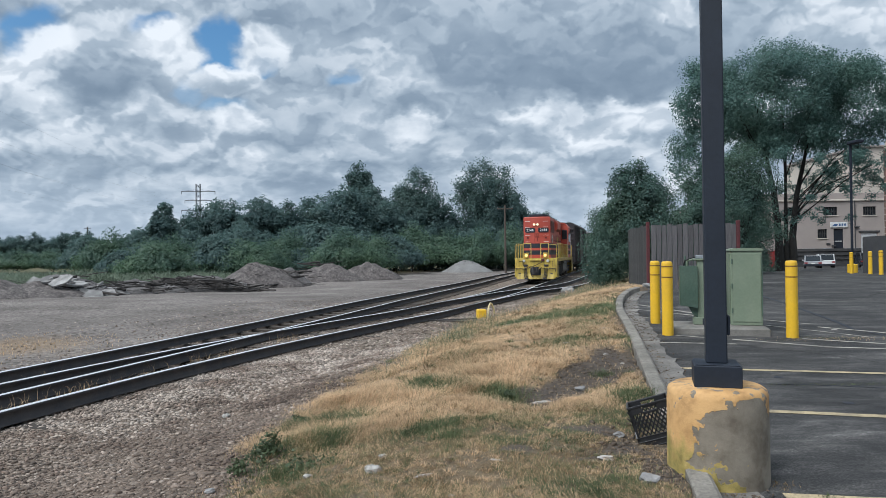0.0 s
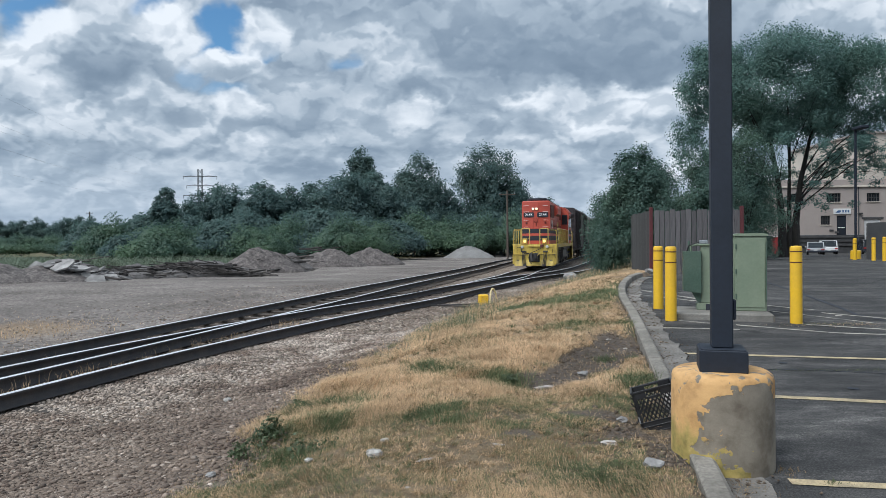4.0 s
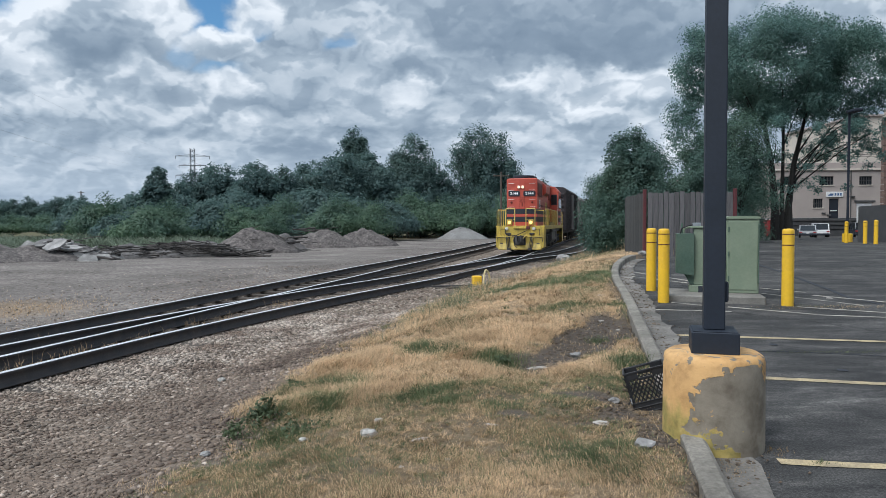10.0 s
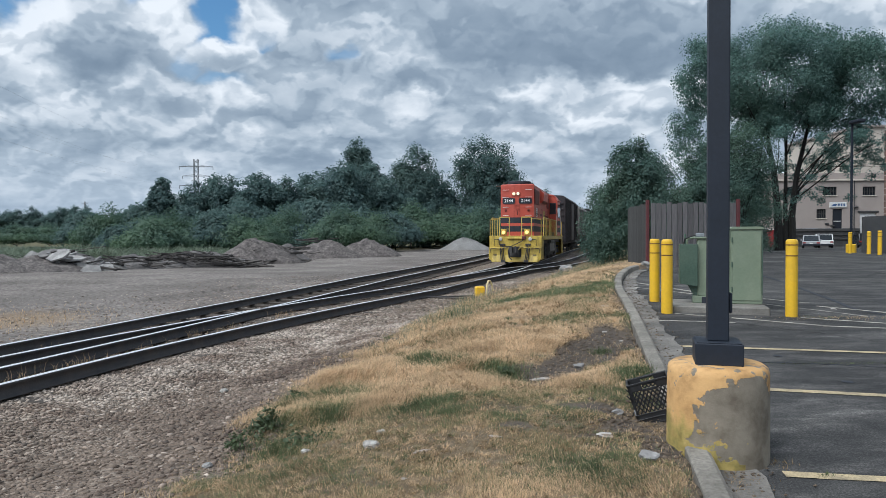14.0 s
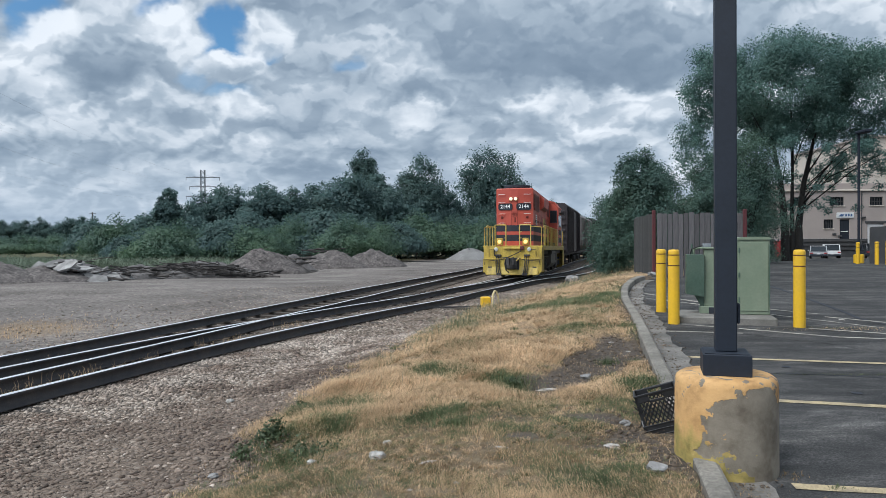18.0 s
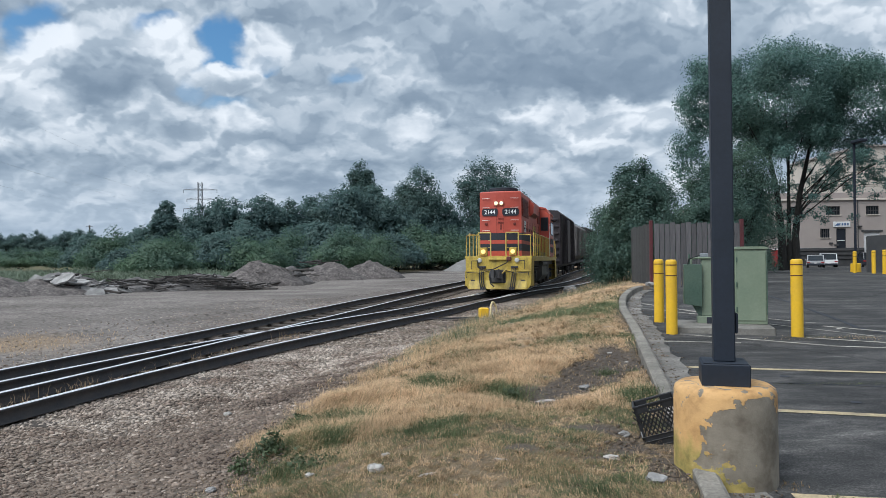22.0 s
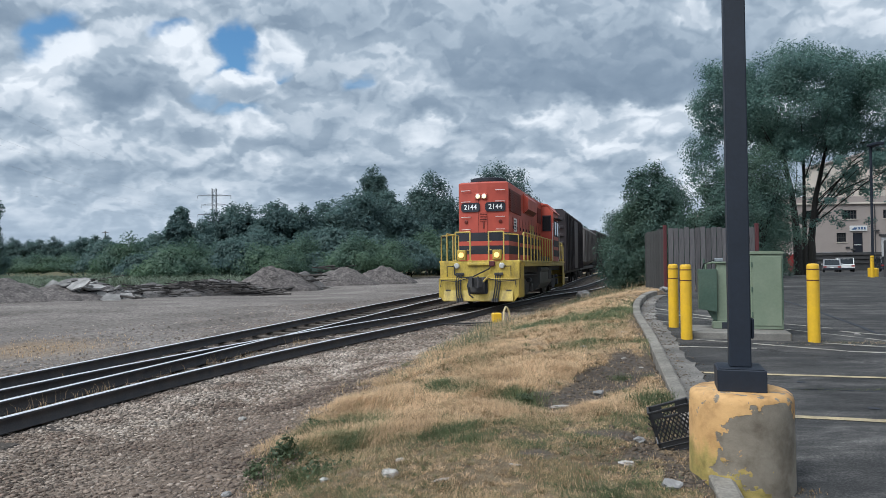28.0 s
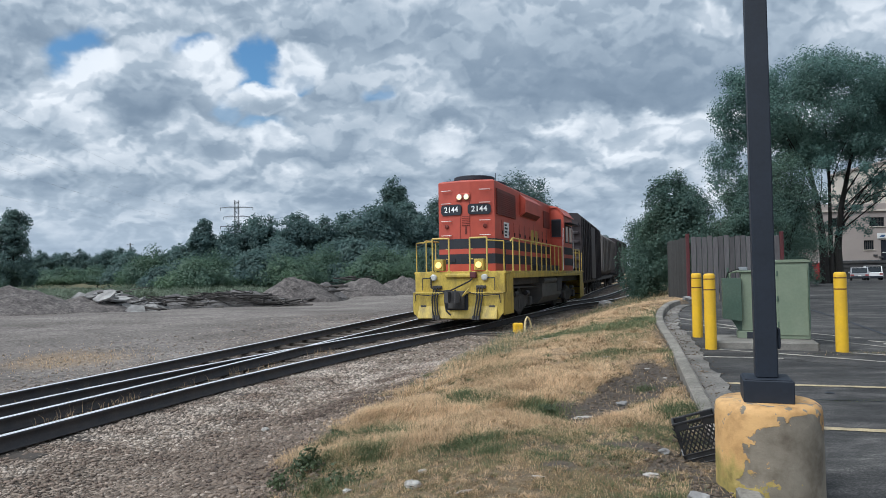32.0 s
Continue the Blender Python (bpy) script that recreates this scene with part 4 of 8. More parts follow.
def make_kerb():
    """Cast lengths of kerb with open joints, and the concrete gutter beside them."""
    root = thing("kerb", pose(0, 0, 0), "pale weathered concrete kerb along the grass", "kerb", kind="structure")
    gutter = thing("gutter", pose(0, 0, 0), "broken concrete gutter strip beside the kerb", "gutter", kind="structure")
    s = np.r_[0, np.cumsum(np.linalg.norm(np.diff(KERB_LINE, axis=0), axis=1))]

    def at(d):
        return np.array((np.interp(d, s, KERB_LINE[:, 0]), np.interp(d, s, KERB_LINE[:, 1])))

    start, size = 6.0, 1.5
    rng = random.Random(4)
    d = start
    while d < s[-1] - 0.3 and at(d)[1] < 18.4:
        e = min(d + size, s[-1])
        rows = np.linspace(d + 0.006, e - 0.006, 7)
        vs = []
        tilt = rng.uniform(-0.008, 0.008)
        for q in rows:
            p, t = at(q), at(q + 0.05) - at(q - 0.05)
            t /= np.linalg.norm(t)
            n = np.array((t[1], -t[0]))
            z = float(lot_z(p[1]))
            for u, h in ((0.0, -0.25), (0.0, 0.115), (0.018, 0.13), (0.125, 0.13), (0.15, 0.112), (0.165, -0.25)):
                c = p + n * u
                vs.append((c[0], c[1], z + h + tilt * (u - 0.07)))
        k = 6
        fs = [(i * k + j, i * k + (j + 1) % k, (i + 1) * k + (j + 1) % k, (i + 1) * k + j) for i in range(6) for j in range(k)]
        part("kerb_length", Shape().add(vs, fs + [tuple(range(k)), tuple(range(6 * k, 7 * k))]), KERB, root)
        vs = []
        w = 0.30 + rng.uniform(-0.05, 0.03)
        for q in rows:
            p, t = at(q), at(q + 0.05) - at(q - 0.05)
            t /= np.linalg.norm(t)
            n = np.array((t[1], -t[0]))
            z = float(lot_z(p[1]))
            ww = w + 0.03 * math.sin(q * 9.1)
            for u, h in ((0.17, -0.08), (0.17, 0.012), (0.17 + ww, 0.012), (0.17 + ww, -0.08)):
                c = p + n * u
                vs.append((c[0], c[1], z + h))
        k = 4
        fs = [(i * k + j, i * k + (j + 1) % k, (i + 1) * k + (j + 1) % k, (i + 1) * k + j) for i in range(6) for j in range(k)]
        part("gutter_slab", Shape().add(vs, fs + [tuple(range(k)), tuple(range(6 * k, 7 * k))]), GUTTER, gutter)
        d = e


make_kerb()


def rail_mesh(line, off, y0, y1):
    """A rail swept along a track's line at an offset."""
    d = np.gradient(line, axis=0)
    d /= np.linalg.norm(d, axis=1)[:, None]
    p = line + np.c_[d[:, 1], -d[:, 0]] * off
    keep = (line[:, 1] >= y0) & (line[:, 1] <= y1)
    p, d = p[keep], d[keep]
    prof = [(-0.07, -0.17), (-0.07, -0.158), (-0.012, -0.14), (-0.011, -0.045), (-0.036, -0.035), (-0.036, -0.006), (-0.028, 0.0),
            (0.028, 0.0), (0.036, -0.006), (0.036, -0.035), (0.011, -0.045), (0.012, -0.14), (0.07, -0.158), (0.07, -0.17)]
    n = np.c_[d[:, 1], -d[:, 0]]
    vs = np.array([[(*(p[i] + n[i] * u), float(rail_z(p[i][1])) + h) for u, h in prof] for i in range(len(p))]).reshape(-1, 3)
    k = len(prof)
    i, j = np.meshgrid(np.arange(len(p) - 1), np.arange(k), indexing="ij")
    f = np.stack([i * k + j, i * k + (j + 1) % k, (i + 1) * k + (j + 1) % k, (i + 1) * k + j], -1).reshape(-1, 4)
    me = soup("rail", vs, f, RUST)
    me.materials.append(RAILHEAD)
    me.polygons.foreach_set("material_index", np.tile(np.isin(np.arange(k), (5, 6, 7)).astype(np.int32), len(p) - 1))
    return me


TIE_MESH = Shape().box(-1.28, 1.28, -0.11, 0.11, -0.17, 0.0, 0.012).mesh("tie", TIE)


def make_track(line, y0, y1, ties, label):
    root = thing("railway_track", pose(0, 0, 0), label, "railway track", "railway tracks", "structure")
    for off in (-0.7525, 0.7525):
        part("rail", rail_mesh(line, off, y0, y1), None, root, "steel rail with a bright worn head")
    d = np.gradient(line, axis=0)
    step = 0.0
    rng = random.Random(int(y1))
    for i in range(1, len(line)):
        if not ties[0] <= line[i, 1] <= ties[1]:
            continue
        step += float(np.linalg.norm(line[i] - line[i - 1]))
        if step >= 0.5:
            step = 0.0
            a = math.degrees(math.atan2(d[i, 0], d[i, 1]))
            part("tie", TIE_MESH, None, root, at=pose(line[i, 0], line[i, 1], float(rail_z(line[i, 1])) - 0.190 + rng.uniform(-0.012, 0.004), 0, 0, -a + rng.uniform(-1.2, 1.2)))


make_track(B_LINE, -8, 120, (6, 62), "rusty railway track with bright railheads on gravel ballast")
make_track(A_LINE, -8, 120, (7, 62), "rusty diverging railway track on gravel ballast")
make_track(C_LINE, 21.3, 80, (30, 62), "rusty siding rails branching off at a switch")

# ---- train ----


def wheelset_mesh(r=0.5):
    sh = Shape()
    for s in (-1, 1):
        turn = pose(0, 0, 0, 0, 90, 0)
        prof = [(0.12, -0.03), (0.12, 0.0), (r * 0.80, 0.01), (r * 0.82, 0.05), (r + 0.03, 0.055), (r + 0.03, 0.09), (r, 0.095), (r - 0.01, -0.03), (r * 0.8, -0.04)]
        if s < 0:
            prof = [(a, -b) for a, b in prof]
        sh.lathe([(a, b - s * 0.75) for a, b in prof], 24, turn)
    sh.tube((-0.95, 0, 0), (0.95, 0, 0), 0.09, n=12)
    sh.tube((-0.99, 0.0, 0.0), (-0.95, 0.0, 0.0), 0.13, n=6)
    sh.tube((0.95, 0, 0), (0.99, 0, 0), 0.13, n=6)
    return sh.mesh("wheelset", UNDER)


WHEELSET = wheelset_mesh()
WHEELS = []


def truck(root, y, base, x=1.05):
    """Side frames, bolster, journal boxes and springs of a bogie; its two wheelsets turn."""
    for s in (-1, 1):
        f = Shape()
        f.prism([(y - base / 2 - 0.35, 0.62), (y - base / 2 - 0.35, 0.42), (y - base / 2 + 0.3, 0.42), (y - 0.45, 0.26), (y + 0.45, 0.26),
                 (y + base / 2 - 0.3, 0.42), (y + base / 2 + 0.35, 0.42), (y + base / 2 + 0.35, 0.62), (y + base / 2 - 0.25, 0.72), (y + 0.5, 0.78),
                 (y - 0.5, 0.78), (y - base / 2 + 0.25, 0.72)], s * x - 0.07, s * x + 0.07, "x")
        part("side_frame", f, UNDER, root)
        for e in (-1, 1):
            part("journal_box", Shape().box(s * x - 0.11 + 0.06 * s, s * x + 0.11 + 0.06 * s, y + e * base / 2 - 0.16, y + e * base / 2 + 0.16, 0.36, 0.68, 0.03), UNDER, root)
            part("brake_cylinder", Shape().tube((s * (x + 0.12), y + e * 0.62, 0.82), (s * (x + 0.12), y + e * 1.02, 0.82), 0.09, n=12), UNDER, root)
        for e in (-0.18, 0.18):
            part("spring", Shape().tube((s * x, y + e, 0.30), (s * x, y + e, 0.62), 0.085, n=10), UNDER, root)
    part("bolster", Shape().box(-1.0, 1.0, y - 0.22, y + 0.22, 0.5, 0.85, 0.03), UNDER, root)
    for e in (-1, 1):
        w = part("wheelset", WHEELSET, None, root, "worn steel wheels on an axle", at=pose(0, y + e * base / 2, 0.5))
        WHEELS.append((w, y + e * base / 2))


def make_loco():
    root = thing("diesel_locomotive", pose(0, 0, 0), "orange and black striped diesel locomotive with yellow handrails, headlights lit", "locomotive")
    HW, HT, DECK = 0.91, 4.42, 1.58

    # long hood: faceted end, chamfered roof edge
    def ring(inset, z):
        return [(-0.16, 0.98 + inset, z), (0.16, 0.98 + inset, z), (HW - inset, 1.12 + inset, z), (HW - inset, 10.15, z), (-HW + inset, 10.15, z), (-HW + inset, 1.12 + inset, z)]

    def hood_band(name, z0, z1, material, top=False, label=""):
        sh = Shape()
        rs = [ring(0, z0), ring(0, z1)] + ([ring(0.02, z1 + 0.03), ring(0.10, z1 + 0.06)] if top else [])
        vs = [p for r in rs for p in r]
        fs = [(k * 6 + i, k * 6 + (i + 1) % 6, k * 6 + 6 + (i + 1) % 6, k * 6 + 6 + i) for k in range(len(rs) - 1) for i in range(6)]
        fs += [tuple(range(6))[::-1], tuple(range(len(vs) - 6, len(vs)))]
        return part(name, sh.add(vs, fs), material, root, label)

    hood_band("hood_base", DECK, 1.81, ORANGE)
    hood_band("hood_stripe", 1.81, 2.12, BLACK_PAINT, label="black painted stripe")
    hood_band("hood_band", 2.12, 2.28, ORANGE)
    hood_band("hood_stripe", 2.28, 2.59, BLACK_PAINT, label="black painted stripe")
    hood = hood_band("hood", 2.59, HT - 0.06, ORANGE, True, "orange long hood with grimy flanks")
    # seams and doors along the flanks
    for s in (-1, 1):
        x = s * (HW + 0.004)
        for k in range(10):
            y = 1.95 + k * 0.8
            part("door_seam", Shape().box(min(x, x + s * 0.006), max(x, x + s * 0.006), y, y + 0.02, 2.61, 3.2), ORANGE_DARK, hood)
            part("door_latch", Shape().box(min(x, x + s * 0.03), max(x, x + s * 0.03), y + 0.06, y + 0.10, 2.75, 2.87, 0.005), BLACK_PAINT, hood)
        g = part("radiator_grille", Shape().box(min(x, x + s * 0.03), max(x, x + s * 0.03), 1.30, 3.75, 3.34, 4.16, 0.01), ORANGE_DARK, root, "dark red radiator intake grille")
        for k in range(12):
            z = 3.35 + k * 0.062
            part("slat", Shape().box(min(x + s * 0.03, x + s * 0.045), max(x + s * 0.03, x + s * 0.045), 1.33, 3.72, z, z + 0.025), ORANGE_DARK, g)
        # raised blister with angled faces, and the second dark grille
        part("air_intake_housing", Shape().prism([(s * (HW + 0.003), 3.50), (s * (HW + 0.20), 3.66), (s * (HW + 0.22), 4.10), (s * (HW + 0.003), 4.30)], 4.5, 7.2, "y"), ORANGE, root)
        part("intake_screen", Shape().prism([(s * (HW + 0.05), 3.53), (s * (HW + 0.205), 3.66), (s * (HW + 0.215), 3.66), (s * (HW + 0.06), 3.52)], 4.65, 7.05, "y"), ORANGE_DARK, root)
        part("blower_grille", Shape().box(min(x, x + s * 0.03), max(x, x + s * 0.03), 8.6, 9.9, 3.35, 4.05, 0.01), ORANGE_DARK, root, "dark red grille")
        part("notice_panel", Shape().box(min(x, x + s * 0.008), max(x, x + s * 0.008), 2.2, 2.85, 2.66, 3.16, 0.003), WHITE, root, "white panel with dark bars of lettering")
        for k in range(4):
            part("panel_bar", Shape().box(min(x + s * 0.008, x + s * 0.012), max(x + s * 0.008, x + s * 0.012), 2.28, 2.55 + 0.06 * (k % 3), 2.71 + k * 0.11, 2.77 + k * 0.11), BLACK_PAINT, root)
        for k in range(7):
            part("paint_scuff", Shape().box(min(x, x + s * 0.004), max(x, x + s * 0.004), 4.3 + k * 0.83, 4.3 + k * 0.83 + 0.025, 2.62 + 0.13 * (k % 3), 3.05 + 0.11 * (k % 4), 0.001), HOPPER, root, "pale grime streak")
        for y in (6.3, 7.0):
            part("hood_marking", Shape().box(min(x, x + s * 0.008), max(x, x + s * 0.008), y, y + 0.42, 2.60, 3.12, 0.003), YELLOW, root, "worn yellow marking")
    # roof: fan housings, exhaust, horns
    for y in (2.05, 3.5):
        part("radiator_fan", Shape().lathe([(0.60, HT - 0.05), (0.62, HT + 0.03), (0.66, HT + 0.06), (0.66, HT + 0.17), (0.62, HT + 0.20), (0.54, HT + 0.19), (0.5, HT + 0.10), (0.12, HT + 0.12)], 32, pose(0, y, 0)), BLACK_PAINT, root, "black round radiator fan ring")
    part("brake_fan", Shape().lathe([(0.55, HT - 0.05), (0.58, HT + 0.18), (0.5, HT + 0.2), (0.1, HT + 0.19)], 24, pose(0, 6.0, 0)), BLACK_PAINT, root)
    part("exhaust_stack", Shape().box(-0.2, 0.2, 8.0, 8.6, HT - 0.05, HT + 0.2, 0.03), UNDER, root)
    part("antenna_post", Shape().tube((0.72, 2.0, HT - 0.1), (0.72, 2.0, HT + 0.3), 0.012, n=6), BLACK_PAINT, root)

    # face: headlights, number boards, door, marker lamps, grab irons
    def face_pose(x, z):
        """A pose on the hood's end: local x to the viewer's right, local z out of the face."""
        if abs(x) <= 0.16:
            y, a = 0.98, 0
        else:
            k = (abs(x) - 0.16) / (HW - 0.16)
            y, a = 0.98 + 0.14 * k, math.degrees(math.atan2(0.14, HW - 0.16)) * (1 if x > 0 else -1)
        return pose(x, y, z, 90, 0, a)

    lamp = part("headlight_housing", Shape().box(-0.24, 0.24, -0.115, 0.115, 0, 0.025, 0.02), ORANGE, root, at=face_pose(-0.05, 3.88))
    for s in (-1, 1):
        part("lamp_ring", Shape().lathe([(0.098, 0.0), (0.098, 0.035), (0.086, 0.042), (0.078, 0.03)], 24, pose(s * 0.115, 0, 0.02)), STEEL, lamp)
        part("headlight", Shape().lathe([(0.076, 0.0), (0.076, 0.036), (0.05, 0.05), (0.02, 0.055)], 20, pose(s * 0.115, 0, 0.02)), HEADLIGHT, lamp, "lit sealed-beam headlight")
        oval = []
        for cx, cy, a0 in ((0.26, 0.065, 0), (-0.26, 0.065, 90), (-0.26, -0.065, 180), (0.26, -0.065, 270)):
            oval += [(cx + 0.10 * math.cos(radians(a0 + k * 18)), cy + 0.10 * math.sin(radians(a0 + k * 18))) for k in range(6)]
        b = part("number_board", Shape().prism(oval, 0, 0.035, "z"), BLACK_PAINT, root, "black rounded number board with white digits", at=face_pose(s * 0.45, 3.50))
        lettering("digits", "2144", 0.25, DIGIT, b, pose(0, 0, 0.037))
        part("class_lamp", Shape().lathe([(0.065, 0), (0.065, 0.03), (0.045, 0.04), (0.04, 0.03), (0.01, 0.035)], 16), ORANGE_DARK, root, "small dark red marker lamp", at=face_pose(s * 0.62, 2.98))
        for z in (2.7, 3.15, 3.7, 4.1):
            part("grab_iron", Shape().path([(-0.16, 0, 0.0), (-0.16, 0, 0.07), (0.16, 0, 0.07), (0.16, 0, 0)], 0.012), WHITE, root, at=face_pose(s * 0.62 if z != 3.42 else s * 0.62, z))
        part("sand_filler", Shape().box(-0.07, 0.07, -0.06, 0.06, 0, 0.02, 0.01), BLACK_PAINT, root, at=face_pose(s * 0.4, 1.92))
    louvre = part("end_door_louvre", Shape().box(-0.13, 0.13, -0.15, 0.15, 0, 0.012, 0.004), ORANGE_DARK, root, "dark red louvre", at=face_pose(0.03, 3.14))
    for k in range(5):
        part("slat", Shape().box(-0.125, 0.125, -0.135 + k * 0.058, -0.105 + k * 0.058, 0.012, 0.026), ORANGE, louvre)
    for x, z0, z1 in ((-0.155, 2.60, 4.05), (0.155, 2.60, 4.05)):
        part("hood_seam", Shape().box(-0.006, 0.006, 0, z1 - z0, 0, 0.008), ORANGE_DARK, root, at=face_pose(x, z0))
    part("bell_bracket", Shape().box(-0.03, 0.03, -0.12, 0.12, 0, 0.02, 0.008), ORANGE_DARK, root, at=face_pose(0.03, 2.85))

    # frame, deck, sills
    part("underframe", Shape().box(-1.2, 1.2, 0.75, 15.6, 1.12, 1.40, 0.03), UNDER, root)
    part("deck", Shape().box(-1.45, 1.45, 0.32, 16.05, 1.50, DECK, 0.015), YELLOW, root)
    for s in (-1, 1):
        part("side_sill", Shape().box(s * 1.41 - 0.045, s * 1.41 + 0.045, 1.30, 15.0, 1.36, 1.499, 0.01), YELLOW, root)
        part("air_duct", Shape().box(s * 1.12 - 0.16, s * 1.12 + 0.16, 6.0, 10.4, DECK, 1.80, 0.03), BLACK_PAINT, root)

    # both ends: pilot, steps, coupler, hoses, rails
    for e, y0 in ((1, 0.0), (-1, 16.35)):
        def Y(v, e=e, y0=y0):
            return y0 + e * v

        def B(sh, x0, x1, a, b, z0, z1, c=0.0, Y=Y):
            return sh.box(x0, x1, min(Y(a), Y(b)), max(Y(a), Y(b)), z0, z1, c)

        part("end_sheet", B(Shape(), -1.41, 1.41, 0.30, 0.36, 0.92, 1.52, 0.01), YELLOW, root)
        pl = Shape().prism([(-1.41, 0.92), (-1.41, 0.38), (-1.24, 0.17), (1.24, 0.17), (1.41, 0.38), (1.41, 0.92)], min(Y(0.10), Y(0.16)), max(Y(0.10), Y(0.16)), "y")
        pilot = part("pilot", pl, YELLOW, root, "scuffed yellow pilot plate")
        part("pilot_cap", B(Shape(), -1.41, 1.41, 0.08, 0.36, 0.92, 0.96, 0.008), YELLOW, root)
        part("plough_lip", Shape().prism([(Y(0.10), 0.55), (Y(-0.02), 0.20), (Y(0.02), 0.17), (Y(0.14), 0.5)], -1.22, 1.22, "x"), YELLOW, pilot)
        for s in (-1, 1):
            part("step_side", Shape().prism([(Y(0.16), 0.92), (Y(0.16), 0.30), (Y(0.42), 0.30), (Y(1.28), 0.30), (Y(1.28), 1.499), (Y(0.37), 1.499), (Y(0.37), 0.92)],
                                            s * 1.42 - (0.03 if s > 0 else 0.0), s * 1.42 + (0.0 if s > 0 else 0.03), "x"), YELLOW, root, "yellow step panel")
            for k, z in enumerate((0.42, 0.78, 1.14)):
                part("step_tread", B(Shape(), min(s * 1.0, s * 1.38), max(s * 1.0, s * 1.38), 0.42, 0.75, z, z + 0.03), UNDER, root)
            # grab frames on the deck edge
            fr = Shape()
            a0, a1 = s * 0.33, s * 0.86
            fr.path([(a0, Y(0.36), 1.5), (a0, Y(0.36), 2.58), (a1, Y(0.36), 2.58), (a1, Y(0.36), 1.5)], 0.026, 8)
            part("end_handrail", fr, RAILING, root, "yellow tubular end handrail")
            for z in (1.95, 2.25):
                part("frame_rung", Shape().tube((a0, Y(0.36), z), (a0 + s * 0.10, Y(0.36), z), 0.013, n=6), RAILING, root)
            part("frame_foot", B(Shape(), a0 - 0.06, a0 + 0.06, 0.31, 0.41, 1.49, 1.60, 0.01), YELLOW, root)
            part("frame_foot", B(Shape(), a1 - 0.06, a1 + 0.06, 0.31, 0.41, 1.49, 1.60, 0.01), YELLOW, root)
            part("hose_bracket", B(Shape(), min(s * 0.54, s * 0.84), max(s * 0.54, s * 0.84), 0.24, 0.30, 1.06, 1.16, 0.01), RUST, root)
            for hx in (0.60, 0.68, 0.76):
                part("hose_coupling", Shape().tube((s * (hx - 0.06), Y(-0.06), 0.28), (s * (hx - 0.07), Y(-0.08), 0.16), 0.04, n=8), RUST, root)
            part("tie_down_slot", B(Shape(), min(s * 0.98, s * 1.16), max(s * 0.98, s * 1.16), 0.085, 0.101, 0.52, 0.58, 0.004), UNDER, root)
            part("corner_handrail", Shape().path([(a1, Y(0.36), 2.50), (s * 1.38, Y(0.36), 2.46), (s * 1.38, Y(0.36), 1.2)], 0.02, 6), YELLOW, root)
            part("stair_handrail", Shape().path([(s * 1.41, Y(0.42), 0.95), (s * 1.41, Y(0.42), 2.4), (s * 1.41, Y(0.95), 2.46)], 0.018, 6), BLACK_PAINT, root)
            part("step_grab_iron", Shape().path([(s * 0.92, Y(0.29), 1.40), (s * 0.92, Y(0.20), 1.38), (s * 1.13, Y(0.20), 1.38), (s * 1.13, Y(0.20), 1.02)], 0.016, 6), BLACK_PAINT, root)
            part("ditch_light_box", B(Shape(), s * 0.63 - 0.15, s * 0.63 + 0.15, 0.26, 0.52, 1.60, 1.95, 0.02), YELLOW, root)
            if e > 0:
                part("ditch_light", Shape().lathe([(0.095, 0), (0.095, 0.03), (0.078, 0.045), (0.02, 0.04)], 20, pose(s * 0.63, 0.26, 1.77, 90)), DITCHLIGHT, root, "lit amber ditch light")
                part("step_lamp", Shape().lathe([(0.10, 0), (0.10, 0.05), (0.07, 0.07), (0.02, 0.07)], 16, pose(s * 0.80, 0.30, 1.40, 90)), LENS, root, "unlit round step lamp")
            hoses = [0.60, 0.68, 0.76]
            for k, hx in enumerate(hoses):
                part("air_hose", Shape().path([(s * hx, Y(0.30), 1.12), (s * hx, Y(0.14), 1.04), (s * (hx + 0.02), Y(0.04), 0.78), (s * (hx - 0.02), Y(-0.03), 0.45), (s * (hx - 0.06), Y(-0.06), 0.20)], 0.022, 7), CABLE, root)
            part("cut_lever", Shape().path([(s * 0.32, Y(0.05), 0.98), (s * 0.75, Y(0.04), 0.86), (s * 1.30, Y(0.05), 0.90), (s * 1.33, Y(0.04), 0.66)], 0.014, 6), BLACK_PAINT, root)
        part("jumper_cable", Shape().path([(-0.88, Y(0.26), 1.42), (-0.86, Y(0.2), 1.1), (-0.6, Y(0.15), 0.98), (-0.2, Y(0.13), 1.02), (0.1, Y(0.14), 1.16), (0.38, Y(0.2), 1.30), (0.46, Y(0.28), 1.45)], 0.024, 7), CABLE, root)
        part("jumper_socket", B(Shape(), 0.36, 0.56, 0.20, 0.30, 1.38, 1.56, 0.02), REDPOST, root)
        # black plate over the uncut pilot paints the shaded recess behind the coupler
        part("coupler_recess_shade", B(Shape(), -0.34, 0.34, 0.06, 0.12, 0.30, 0.92, 0.01), BLACK_PAINT, pilot)
        dg = part("draft_gear", B(Shape(), -0.25, 0.25, -0.03, 0.75, 0.46, 1.00, 0.03), UNDER, root)
        part("coupler_shank", B(Shape(), -0.11, 0.11, -0.28, 0.1, 0.72, 0.95, 0.03), UNDER, root)
        part("coupler_head", Shape().prism([(-0.18, Y(-0.22)), (-0.22, Y(-0.45)), (-0.08, Y(-0.50)), (-0.04, Y(-0.36)), (0.08, Y(-0.34)), (0.16, Y(-0.50)), (0.24, Y(-0.42)), (0.18, Y(-0.22))], 0.68, 1.0, "z"), UNDER, root)
        part("drop_plate", B(Shape(), -0.42, 0.42, 0.22, 0.30, 1.40, 1.50, 0.02), YELLOW, root)
